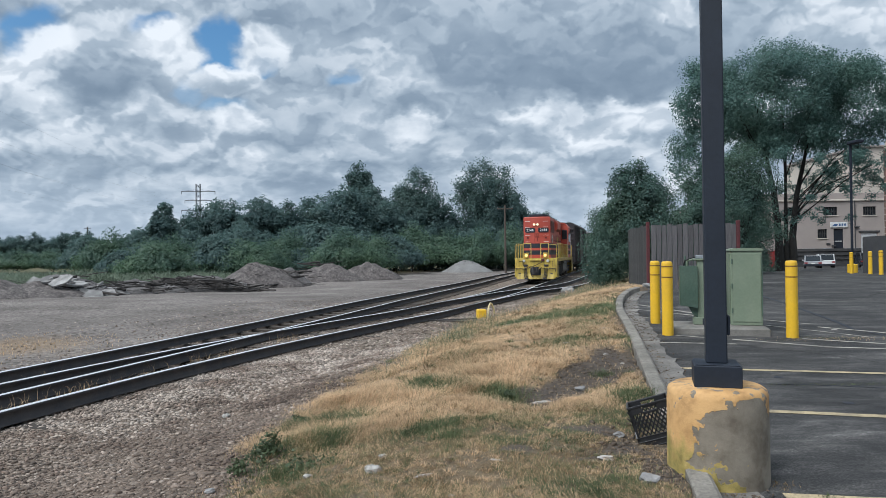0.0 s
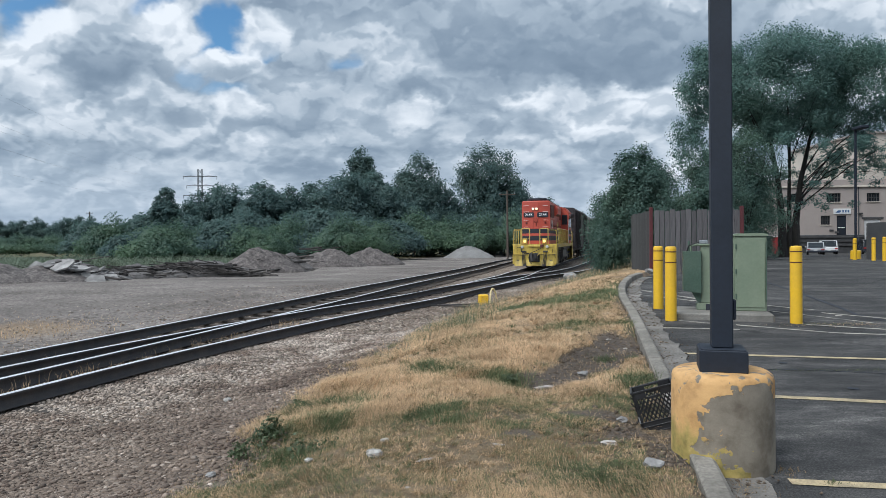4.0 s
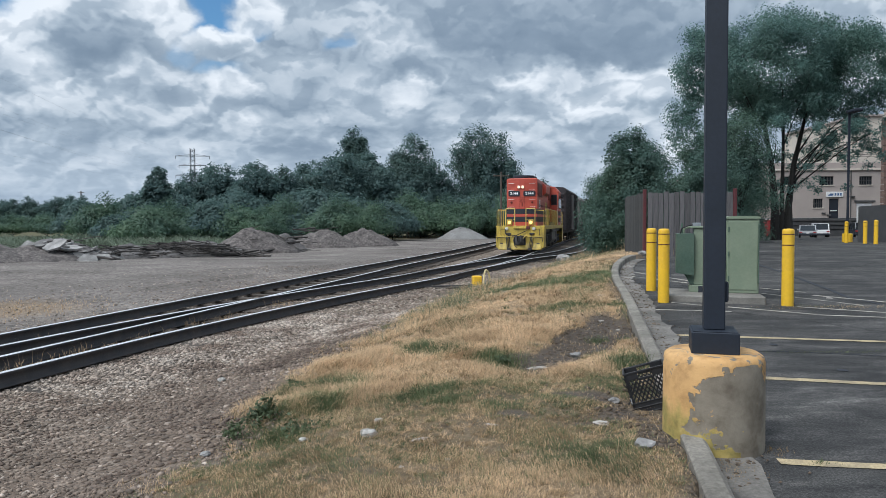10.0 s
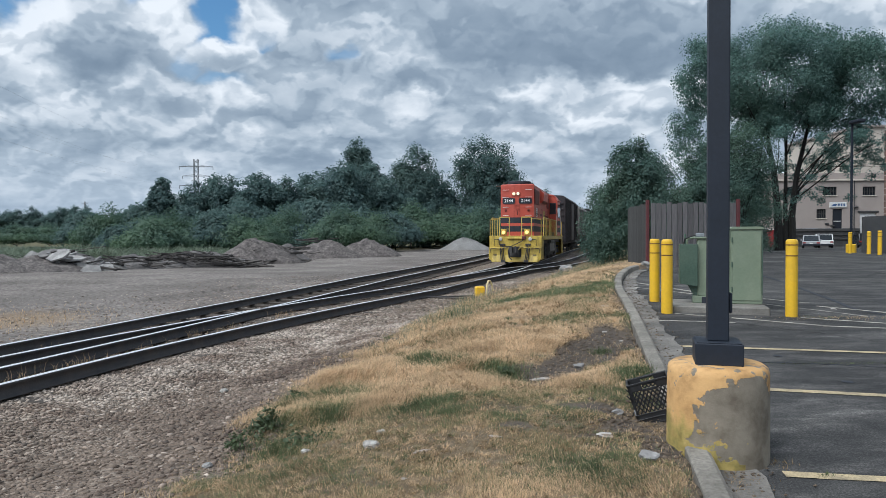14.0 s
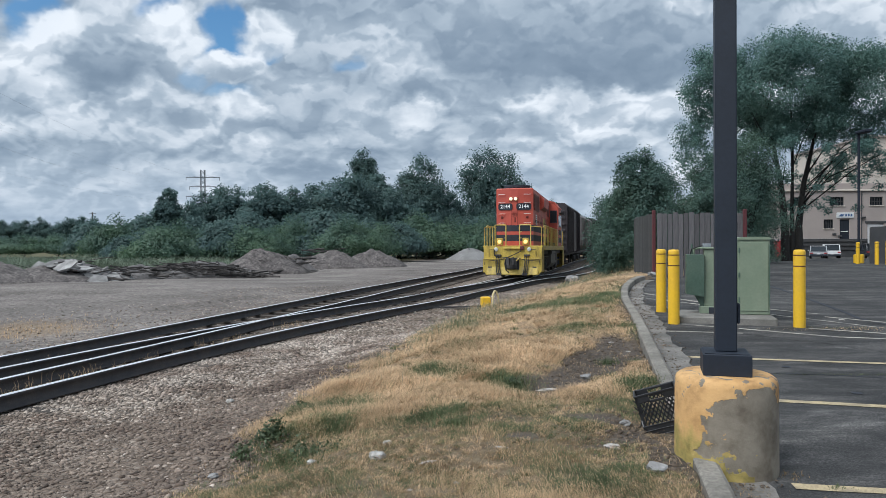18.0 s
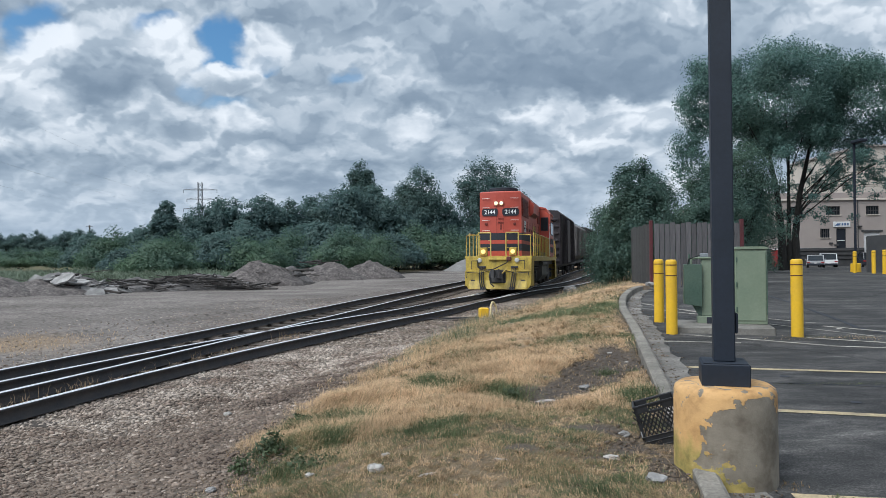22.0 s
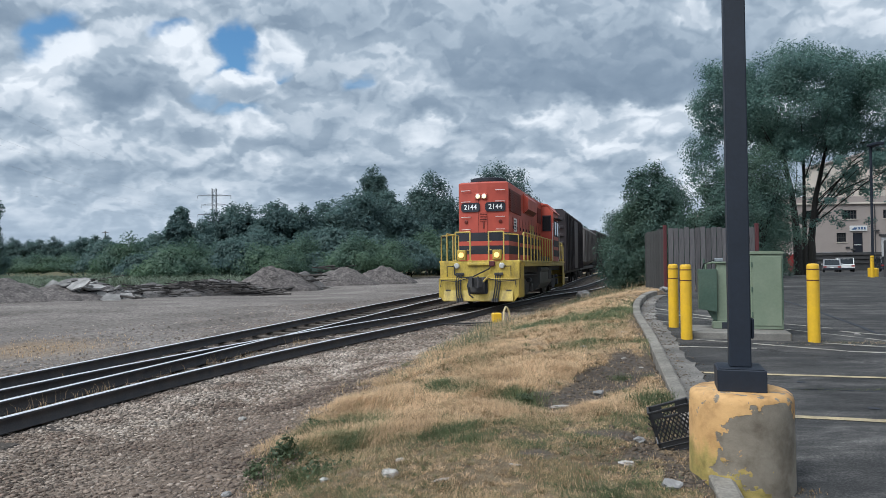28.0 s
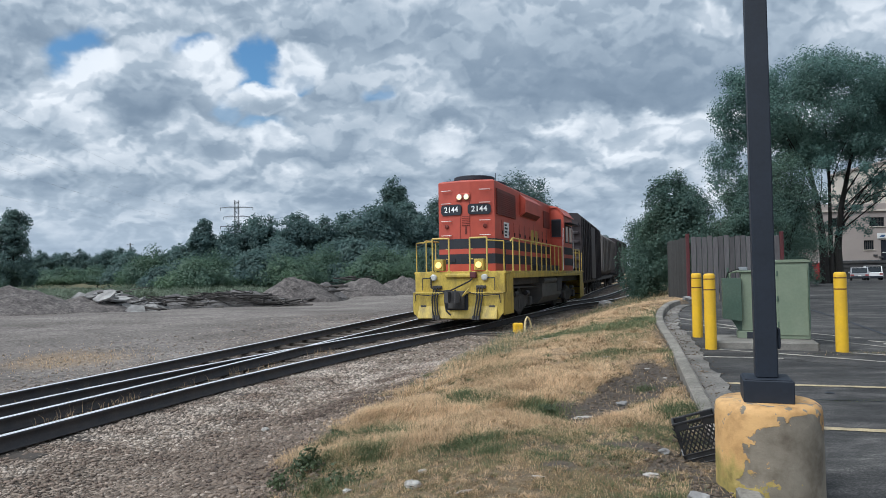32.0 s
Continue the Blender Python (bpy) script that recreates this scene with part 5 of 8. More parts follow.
        part("coupler_carrier", B(Shape(), -0.40, 0.40, 0.045, 0.10, 0.28, 0.42, 0.02), YELLOW, root)
        part("knuckle_pin", Shape().tube((0.12, Y(-0.44), 0.66), (0.12, Y(-0.44), 1.04), 0.035, n=8), RUST, root)
        part("brake_hose", Shape().path([(-0.30, Y(0.1), 0.95), (-0.34, Y(-0.06), 0.72), (-0.26, Y(-0.14), 0.42), (-0.12, Y(-0.16), 0.30)], 0.028, 7), CABLE, root)
        part("uncoupling_rod", Shape().path([(0.32, Y(0.06), 0.95), (0.22, Y(-0.1), 0.85), (0.42, Y(-0.05), 1.08)], 0.025, 6), YELLOW, root)

    # handrails along the walkways
    for s in (-1, 1):
        for k in range(11):
            y = 1.30 + k * 0.875
            part("handrail_post", Shape().tube((s * 1.42, y, 1.40), (s * 1.42, y, 2.58), 0.024, n=8), RAILING, root)
        part("side_handrail", Shape().path([(s * 1.42, 0.95, 2.46), (s * 1.42, 1.30, 2.58), (s * 1.42, 10.05, 2.58)], 0.022, 8), RAILING, root)
        for k in range(3):
            part("handrail_post", Shape().tube((s * 1.42, 12.7 + k * 1.1, 1.40), (s * 1.42, 12.7 + k * 1.1, 2.58), 0.024, n=8), RAILING, root)
        part("nose_handrail", Shape().path([(s * 1.42, 12.5, 2.75), (s * 1.42, 12.7, 2.58), (s * 1.42, 14.9, 2.58)], 0.022, 8), YELLOW, root)
        part("cab_grab_rail", Shape().path([(s * 1.46, 12.45, 1.6), (s * 1.52, 12.45, 1.7), (s * 1.52, 12.45, 3.4), (s * 1.46, 12.45, 3.5)], 0.018, 6), WHITE, root)

    # cab and short hood
    cab = part("cab", Shape().prism([(-1.49, DECK), (-1.49, 3.98), (-1.20, 4.30), (-0.5, 4.46), (0.5, 4.46), (1.20, 4.30), (1.49, 3.98), (1.49, DECK)], 10.15, 12.35, "y"), ORANGE, root, "orange crew cab")
    part("cab_roof_edge", Shape().prism([(-1.56, 3.93), (-1.24, 4.31), (-0.5, 4.475), (0.5, 4.475), (1.24, 4.31), (1.56, 3.93), (1.53, 3.93), (1.2, 4.26), (-1.2, 4.26), (-1.53, 3.93)], 10.1, 12.6, "y"), ORANGE, root)
    for s in (-1, 1):
        x0, x1 = sorted((s * 1.492, s * 1.515))
        for y in (10.45, 11.40):
            w = part("cab_window", Shape().box(x0, x1, y, y + 0.72, 2.78, 3.55, 0.02), BLACK_PAINT, root)
            part("pane", Shape().box(x0 + (0.014 if s > 0 else -0.004), x1 + (0.004 if s > 0 else -0.014), y + 0.06, y + 0.66, 2.84, 3.49), GLASS, w)
        for z0, z1 in ((1.81, 2.12), (2.28, 2.59)):
            part("cab_stripe", Shape().box(x0, x1 - 0.012 if s > 0 else x1, 10.15, 12.35, z0, z1), BLACK_PAINT, root)
        back = part("cab_window", Shape().box(min(s * 0.97, s * 1.39), max(s * 0.97, s * 1.39), 10.125, 10.149, 3.02, 3.78, 0.01), BLACK_PAINT, root)
        part("pane", Shape().box(min(s * 1.01, s * 1.35), max(s * 1.01, s * 1.35), 10.116, 10.124, 3.07, 3.73), GLASS, back)
        # white strip along the roof slope paints in the edge's highlight
        part("roof_edge_highlight", Shape().path([(s * 1.50, 10.13, 3.95), (s * 1.20, 10.13, 4.30), (s * 0.92, 10.13, 4.37)], 0.018, 6), WHITE, root, "thin white strip drawn as the highlight along the roof edge")
        part("cab_ladder_rail", Shape().path([(s * 1.46, 10.08, 1.6), (s * 1.46, 10.05, 2.58), (s * 1.49, 10.05, 3.4)], 0.02, 6), WHITE, root, "pale vertical grab rail")
        part("awning", Shape().box(min(s * 1.5, s * 1.75), max(s * 1.5, s * 1.75), 10.4, 12.1, 3.62, 3.65), BLACK_PAINT, root)
    part("short_hood", Shape().box(-0.89, 0.89, 12.35, 14.8, DECK, 3.05, 0.09), ORANGE, root)
    for s in (-1, 1):
        part("windshield", Shape().box(min(s * 0.2, s * 1.0), max(s * 0.2, s * 1.0), 12.352, 12.37, 3.25, 3.95, 0.02), GLASS, root)

    # running gear
    truck(root, 3.35, 2.75)
    truck(root, 13.0, 2.75)
    tank = Shape().prism([(-1.36, 0.62), (-1.15, 0.36), (1.15, 0.36), (1.36, 0.62), (1.36, 1.10), (-1.36, 1.10)], 6.0, 10.0, "y")
    part("fuel_tank", tank, TANK, root, "dark grey fuel tank")
    for s in (-1, 1):
        part("air_reservoir", Shape().tube((s * 1.28, 6.2, 1.22), (s * 1.28, 8.8, 1.22), 0.13, n=16), TANK, root, smooth=False)
        part("battery_box", Shape().box(min(s * 0.9, s * 1.38), max(s * 0.9, s * 1.38), 9.0, 10.1, 0.75, 1.32, 0.02), UNDER, root)
        part("brake_pipe", Shape().path([(s * 1.2, 1.6, 1.05), (s * 1.2, 6.2, 1.0)], 0.03), UNDER, root)
    return root


def make_car(name, label, skin, length=15.2, top=4.75, hopper=False):
    root = thing(name, pose(0, 0, 0), label, "freight car")
    if not hopper:
        part("body", Shape().prism([(-1.52, 1.05), (-1.52, top - 0.25), (-1.35, top - 0.08), (0, top), (1.35, top - 0.08), (1.52, top - 0.25), (1.52, 1.05)], 0.5, length - 0.5, "y"), skin, root)
        for s in (-1, 1):
            for k in range(14):
                y = 0.62 + k * (length - 1.24) / 13.0
                part("side_post", Shape().box(min(s * 1.522, s * 1.58), max(s * 1.522, s * 1.58), y - 0.05, y + 0.05, 1.05, top - 0.3, 0.01), skin, root)
            part("sliding_door", Shape().box(min(s * 1.525, s * 1.60), max(s * 1.525, s * 1.60), length / 2 - 1.5, length / 2 + 1.5, 1.12, top - 0.45, 0.02), skin, root)
        for y in (0.40, length - 0.44):
            for k in range(7):
                part("end_rib", Shape().box(-1.40, 1.40, y, y + 0.09, 1.25 + k * 0.46, 1.40 + k * 0.46, 0.03), skin, root)
        for k in range(7):
            part("ladder_rung", Shape().tube((1.0, 0.36, 1.3 + 0.45 * k), (1.42, 0.36, 1.3 + 0.45 * k), 0.012, n=6), skin, root)
    else:
        part("body", Shape().prism([(-1.5, 1.6), (-1.5, top - 0.5), (-0.9, top - 0.05), (0.9, top - 0.05), (1.5, top - 0.5), (1.5, 1.6), (0.7, 1.1), (-0.7, 1.1)], 1.2, length - 1.2, "y"), skin, root)
        for s in (-1, 1):
            for k in range(10):
                y = 1.3 + k * (length - 2.6) / 9.0
                part("side_post", Shape().box(min(s * 1.502, s * 1.57), max(s * 1.502, s * 1.57), y - 0.05, y + 0.05, 1.5, top - 0.5, 0.01), skin, root)
        part("roof_walk", Shape().box(-0.35, 0.35, 1.0, length - 1.0, top, top + 0.05), skin, root)
    part("underframe", Shape().box(-1.2, 1.2, 0.3, length - 0.3, 0.85, 1.08, 0.02), UNDER, root)
    for y in (-0.25, length - 0.55):
        part("coupler", Shape().box(-0.14, 0.14, y, y + 0.8, 0.70, 0.94, 0.03), UNDER, root)
    truck(root, 2.1, 1.75)
    truck(root, length - 2.1, 1.75)
    return root


LOCO = make_loco()
CARS = [LOCO, make_car("boxcar", "dark brown ribbed boxcar coupled behind the locomotive", BOXCAR),
        make_car("covered_hopper", "pale grey covered hopper car behind the boxcar", HOPPER, 16.5, 4.7, True),
        make_car("boxcar", "dark brown ribbed boxcar at the rear, half hidden by trees", BOXCAR)]
BOGIES = ((3.35, 13.0, 17.2), (2.1, 13.1, 15.75), (2.1, 14.4, 17.0), (2.1, 13.1, 15.75))
# the locomotive's nose: time and how far out it stands
TRAIN_T, TRAIN_Y = (0, 3, 6, 12, 17, 20, 23, 25, 28, 32), (46.6, 45.2, 43.42, 39.0, 34.2, 31.25, 28.4, 26.57, 24.0, 20.58)


def line_at(s):
    d = np.r_[0, np.cumsum(np.linalg.norm(np.diff(B_LINE, axis=0), axis=1))]
    return np.array((np.interp(s, d, B_LINE[:, 0]), np.interp(s, d, B_LINE[:, 1])))


def nose(t):
    """Distance along the line of the train's front at a time, on a smooth curve through the table."""
    d = np.r_[0, np.cumsum(np.linalg.norm(np.diff(B_LINE, axis=0), axis=1))]
    tt, yy = np.array(TRAIN_T), np.array(TRAIN_Y)
    m = np.gradient(yy, tt)
    i = min(max(int(np.searchsorted(tt, t)) - 1, 0), len(tt) - 2)
    h = tt[i + 1] - tt[i]
    u = (t - tt[i]) / h
    y = (2 * u**3 - 3 * u**2 + 1) * yy[i] + (u**3 - 2 * u**2 + u) * h * m[i] + (3 * u**2 - 2 * u**3) * yy[i + 1] + (u**3 - u**2) * h * m[i + 1]
    return float(np.interp(y, B_LINE[:, 1], d))


def move_train():
    times = [0.5 * k for k in range(65)]
    start = nose(0.0)
    off = 0.0
    for car, (b0, b1, size) in zip(CARS, BOGIES):
        rows = []
        for t in times:
            s = nose(t) + off
            p, q = line_at(s + b0), line_at(s + b1)
            d = (q - p) / np.linalg.norm(q - p)
            o = p - d * b0
            zp, zq = float(rail_z(p[1])), float(rail_z(q[1]))
            tilt = (zq - zp) / (b1 - b0)
            rows.append((t, pose(o[0], o[1], zp - tilt * b0, math.degrees(tilt), 0, -math.degrees(math.atan2(d[0], d[1])))))
        walk(car, rows)
        off += size
    for w, y in WHEELS:
        walk(w, [(t, pose(0, y, 0.5, math.degrees((start - nose(t)) / 0.5))) for t in times])

# ---- light pole, bollards, cabinets, crate ----


def base_paint():
    """Peeling yellow paint over grey concrete."""
    m = bpy.data.materials.new("peeling_yellow_paint")
    m.use_nodes = True
    nt = m.node_tree
    N, L = nt.nodes.new, nt.links.new
    p = nt.nodes["Principled BSDF"]
    co = N("ShaderNodeTexCoord").outputs["Object"]

    def tex(s, d, off=0.0):
        mp, n = N("ShaderNodeMapping"), N("ShaderNodeTexNoise")
        mp.inputs["Location"].default_value = (off, off * 0.7, 0)
        L(co, mp.inputs[0]), L(mp.outputs[0], n.inputs["Vector"])
        n.inputs["Scale"].default_value, n.inputs["Detail"].default_value, n.inputs["Roughness"].default_value = s, d, 0.6
        return n.outputs["Fac"]

    def ramp(v, *stops):
        r = N("ShaderNodeValToRGB")
        L(v, r.inputs[0])
        e = r.color_ramp.elements
        while len(e) < len(stops):
            e.new(0.5)
        for el, (pos, c) in zip(e, stops):
            el.position, el.color = pos, (*c, 1)
        return r.outputs[0]

    def mix(f, a, b):
        x = N("ShaderNodeMix")
        x.data_type = "RGBA"
        L(f, x.inputs[0]), L(a, x.inputs[6]), L(b, x.inputs[7])
        return x.outputs[2]

    def m2(op, a, b):
        n = N("ShaderNodeMath")
        n.operation = op
        for i, v in enumerate((a, b)):
            if isinstance(v, float):
                n.inputs[i].default_value = v
            else:
                L(v, n.inputs[i])
        return n.outputs[0]

    sep = N("ShaderNodeSeparateXYZ")
    L(co, sep.inputs[0])
    x, z = m2("SUBTRACT", m2("MULTIPLY", sep.outputs[0], 0.93), m2("MULTIPLY", sep.outputs[1], 0.37)), sep.outputs[2]
    grey = ramp(tex(5, 7), (0.3, (0.165, 0.140, 0.108)), (0.55, (0.24, 0.208, 0.162)), (0.75, (0.30, 0.265, 0.21)))
    peach = ramp(tex(2.2, 5, 4.0), (0.3, (0.53, 0.305, 0.115)), (0.7, (0.62, 0.385, 0.17)))
    grime = ramp(tex(12, 6, 2.0), (0.3, (0.20, 0.17, 0.055)), (0.55, (0.36, 0.28, 0.085)), (0.75, (0.50, 0.37, 0.14)))
    low = m2("SUBTRACT", m2("MULTIPLY", tex(5, 6, 1.0), 1.0), m2("MULTIPLY", m2("ADD", z, m2("MULTIPLY", x, -0.15)), 1.3))
    paint = mix(ramp(low, (0.02, (0, 0, 0)), (0.24, (1, 1, 1))), peach, grime)
    # where the bare side begins, by height
    border = ramp(m2("DIVIDE", z, 0.70), (0.0, (0.76,) * 3), (0.17, (0.56,) * 3), (0.28, (0.36,) * 3), (0.60, (0.34,) * 3), (0.72, (0.42,) * 3), (0.82, (0.58,) * 3), (0.90, (0.64,) * 3), (0.94, (1.0,) * 3))
    worn = m2("SUBTRACT", m2("ADD", x, 0.5), border)
    worn = m2("ADD", worn, m2("MULTIPLY", m2("SUBTRACT", tex(7, 8, 7.0), 0.5), 0.62))
    rim = m2("MULTIPLY", m2("MAXIMUM", m2("SUBTRACT", x, 0.255), 0.0), m2("MULTIPLY", m2("GREATER_THAN", z, 0.36), 4.5))
    worn = m2("SUBTRACT", worn, rim)
    mask = ramp(m2("ADD", worn, 0.5), (0.495, (0, 0, 0)), (0.503, (1, 1, 1)))
    left_on = ramp(tex(6.5, 4, 9.0), (0.665, (0, 0, 0)), (0.675, (1, 1, 1)))
    chips = ramp(m2("ADD", tex(13, 5, 5.0), m2("MULTIPLY", m2("SUBTRACT", z, 0.60), 0.55)), (0.615, (0, 0, 0)), (0.625, (1, 1, 1)))
    c = mix(mask, paint, grey)
    c = mix(left_on, c, paint)
    c = mix(chips, c, grey)
    stain = N("ShaderNodeMix")
    stain.data_type, stain.blend_type = "RGBA", "MULTIPLY"
    stain.inputs[0].default_value = 1.0
    L(c, stain.inputs[6]), L(ramp(tex(4.5, 9, 3.0), (0.36, (0.62, 0.58, 0.55)), (0.5, (0.98, 0.97, 0.96)), (0.66, (1.14, 1.14, 1.14))), stain.inputs[7])
    L(stain.outputs[2], p.inputs["Base Color"])
    p.inputs["Roughness"].default_value = 0.8
    bp, b2 = N("ShaderNodeBump"), N("ShaderNodeBump")
    bp.inputs["Strength"].default_value, bp.inputs["Distance"].default_value = 0.5, 0.006
    L(tex(40, 4), bp.inputs["Height"])
    b2.inputs["Strength"].default_value, b2.inputs["Distance"].default_value = 0.7, 0.004
    b2.invert = True
    L(mask, b2.inputs["Height"]), L(bp.outputs[0], b2.inputs["Normal"])
    L(b2.outputs[0], p.inputs["Normal"])
    return m


def make_light_pole():
    x, y = 1.875, 4.80
    root = thing("light_pole", pose(x, y, -0.03), "dark bronze square light pole on a peeling yellow concrete base", "light pole")
    prof = [(0.334, -0.3), (0.335, 0.05), (0.333, 0.4), (0.331, 0.62), (0.322, 0.655), (0.292, 0.677), (0.02, 0.682)]
    part("concrete_base", Shape().lathe(prof, 48), base_paint(), root, "round concrete base with peeling yellow paint", smooth=True)
    cover = part("base_cover", Shape().box(-0.153, 0.153, -0.153, 0.153, 0.676, 0.825, 0.006), POLE, root, at=pose(0, 0, 0, 0, 0, -16))
    part("cover_cap", Shape().box(-0.142, 0.142, -0.142, 0.142, 0.825, 0.832, 0.003), POLE, cover)
    part("pole_shaft", Shape().box(-0.069, 0.069, -0.069, 0.069, 0.83, 7.6, 0.008), POLE, root, at=pose(0, 0, 0, 0, 0, -16))
    part("hand_hole_cover", Shape().box(0.0675, 0.092, -0.04, 0.04, 1.02, 1.16, 0.009), POLE, root, at=pose(0, 0, 0, 0, 0, -16))
    arm = part("lamp_arm", Shape().box(-0.04, 0.04, -0.6, 0.0, 7.4, 7.48, 0.01), POLE, root)
    part("lamp_head", Shape().box(-0.2, 0.2, -1.2, -0.6, 7.36, 7.5, 0.03), POLE, arm)


make_light_pole()


def make_bollard(x, y, h, group="yellow bollards"):
    root = thing("bollard", pose(x, y, float(lot_z(y))), "smooth yellow bollard sleeve with two dark bands", "bollard", group)
    r = 0.087
    part("sleeve", Shape().lathe([(r, -0.05), (r, h - 0.045), (r * 0.93, h - 0.018), (r * 0.75, h - 0.004), (0.01, h)], 28), BOLLARD, root, smooth=False)
    for z in (h - 0.095, h - 0.26):
        part("band", Shape().lathe([(r + 0.0005, z), (r + 0.002, z + 0.001), (r + 0.002, z + 0.015), (r + 0.0005, z + 0.016)], 28), DARKBAND, root, "dark reflective band")
    return root


make_bollard(3.50, 11.0, 1.17)
make_bollard(3.74, 12.45, 1.12)
make_bollard(5.28, 10.62, 1.18)


def make_cabinets():
    z = float(lot_z(11.3))
    solid("equipment_pad", Shape().box(-0.74, 0.72, -0.55, 0.6, -0.2, 0.10, 0.02), CONCRETE, "weathered concrete pad under the utility cabinets", "concrete pad", at=pose(4.45, 11.42, z, 0, 0, -16))
    c = thing("transformer_cabinet", pose(4.94, 11.52, z + 0.10, 0, 0, -16), "tall pale green metal transformer cabinet on a concrete pad", "utility cabinet")
    part("body", Shape().box(-0.24, 0.24, -0.30, 0.30, 0, 1.21, 0.012), GREEN_BOX, c)
    part("lid", Shape().prism([(-0.255, 1.21), (0.255, 1.21), (0.255, 1.235), (0.19, 1.255), (-0.19, 1.255), (-0.255, 1.235)], -0.32, 0.32, "y"), GREEN_BOX, c)
    d = part("door", Shape().box(-0.215, 0.215, -0.312, -0.301, 0.06, 1.17, 0.004), GREEN_BOX, c)
    part("handle", Shape().box(0.222, 0.238, -0.325, -0.301, 0.16, 1.12, 0.004), GREEN_DARK, d)
    part("side_door", Shape().box(-0.252, -0.241, -0.26, 0.26, 0.06, 1.17, 0.004), GREEN_BOX, c)
    for k in range(3):
        part("hinge", Shape().tube((-0.22, -0.318, 0.2 + k * 0.4), (-0.22, -0.318, 0.28 + k * 0.4), 0.012, n=8), GREEN_DARK, c)
    s = thing("switch_cabinet", pose(4.14, 11.62, z + 0.10, 0, 0, -16), "dark green hanging switch box on a short post", "utility cabinet")
    part("pedestal", Shape().box(-0.02, 0.27, -0.14, 0.14, 0, 0.12, 0.01), GREEN_BOX, s)
    part("foot", Shape().box(0.12, 0.268, -0.152, -0.141, 0.0, 0.105, 0.003), BLACK_PAINT, s, "black foot plate")
    part("box", Shape().prism([(-0.23, 0.32), (0.05, 0.28), (0.05, 0.97), (-0.23, 0.97)], -0.20, 0.16, "y"), GREEN_DARK, s)
    part("hopper", Shape().prism([(-0.01, 0.14), (0.05, 0.12), (0.05, 0.29), (-0.10, 0.30)], -0.11, 0.13, "y"), GREEN_DARK, s)
    part("post", Shape().box(0.051, 0.22, -0.12, 0.12, 0.12, 1.06, 0.01), GREEN_BOX, s)
    part("top_hood", Shape().box(0.0, 0.22, -0.15, 0.14, 1.06, 1.09, 0.008), GREEN_BOX, s)
    part("bracket", Shape().path([(-0.10, 0, 0.97), (-0.10, 0, 1.06), (0.02, 0, 1.08)], 0.018), GREEN_BOX, s)
    part("junction_box", Shape().box(0.03, 0.16, -0.10, 0.02, 1.09, 1.15, 0.008), GALV, s, "small grey junction box")
    part("cable", Shape().path([(-0.16, -0.05, 0.97), (-0.14, -0.08, 1.06), (-0.04, -0.06, 1.10), (0.04, -0.04, 1.12)], 0.012, 6), CABLE, s)
    part("conduit", Shape().tube((-0.13, 0.05, 0.97), (-0.13, 0.05, 1.14), 0.018, n=8), GREEN_DARK, s)


make_cabinets()


def make_crate():
    root = thing("milk_crate", pose(1.73, 5.62, 0.02, -4, -17, -13), "black plastic milk crate tipped against the kerb", "crate")
    w, d, h, t = 0.165, 0.165, 0.35, 0.008

    def wall(m):
        sh = Shape()
        sh.box(-w, -0.055, -t, 0, h - 0.062, h, 0.003, m).box(0.055, w, -t, 0, h - 0.062, h, 0.003, m)
        sh.box(-0.055, 0.055, -t, 0, h - 0.018, h, 0.003, m).box(-0.055, 0.055, -t, 0, h - 0.075, h - 0.052, 0.003, m)
        sh.box(-w, w, -t, 0, 0.0, 0.105, 0.003, m)
        for z in (0.018, 0.062, 0.10):
            sh.box(-w, w, -t - 0.005, -t, z, z + 0.009, 0.002, m)
        for s in (-1, 1):
            sh.box(min(s * w, s * (w - 0.025)), max(s * w, s * (w - 0.025)), -t, 0, 0, h, 0.003, m)
        for k in range(9):
            x = -w + 0.03 + k * 0.034
            for lean in (-1, 1):
                a = m @ pose(x, -t / 2, 0.192, 0, 32 * lean, 0)
                sh.box(-0.005, 0.005, -t / 2, t / 2, -0.098, 0.098, 0, a)
        return sh

    for k in range(4):
        part("lattice_wall", wall(pose(0, 0, 0, 0, 0, 90 * k) @ pose(0, -d + t, 0)), CRATE, root)
    fl = Shape()
    for k in range(8):
        fl.box(-w, w, -w + 0.01 + k * 0.043, -w + 0.025 + k * 0.043, 0, 0.01)
        fl.box(-w + 0.01 + k * 0.043, -w + 0.025 + k * 0.043, -w, w, 0.0, 0.008)
    part("lattice_floor", fl, CRATE, root)
    part("rim", Shape().box(-w - 0.006, w + 0.006, -d - 0.006, -d + 0.004, h - 0.012, h + 0.004, 0.002)
         .box(-w - 0.006, w + 0.006, d - 0.004, d + 0.006, h - 0.012, h + 0.004, 0.002)
         .box(-w - 0.006, -w + 0.004, -d, d, h - 0.012, h + 0.004, 0.002).box(w - 0.004, w + 0.006, -d, d, h - 0.012, h + 0.004, 0.002), CRATE, root)


make_crate()


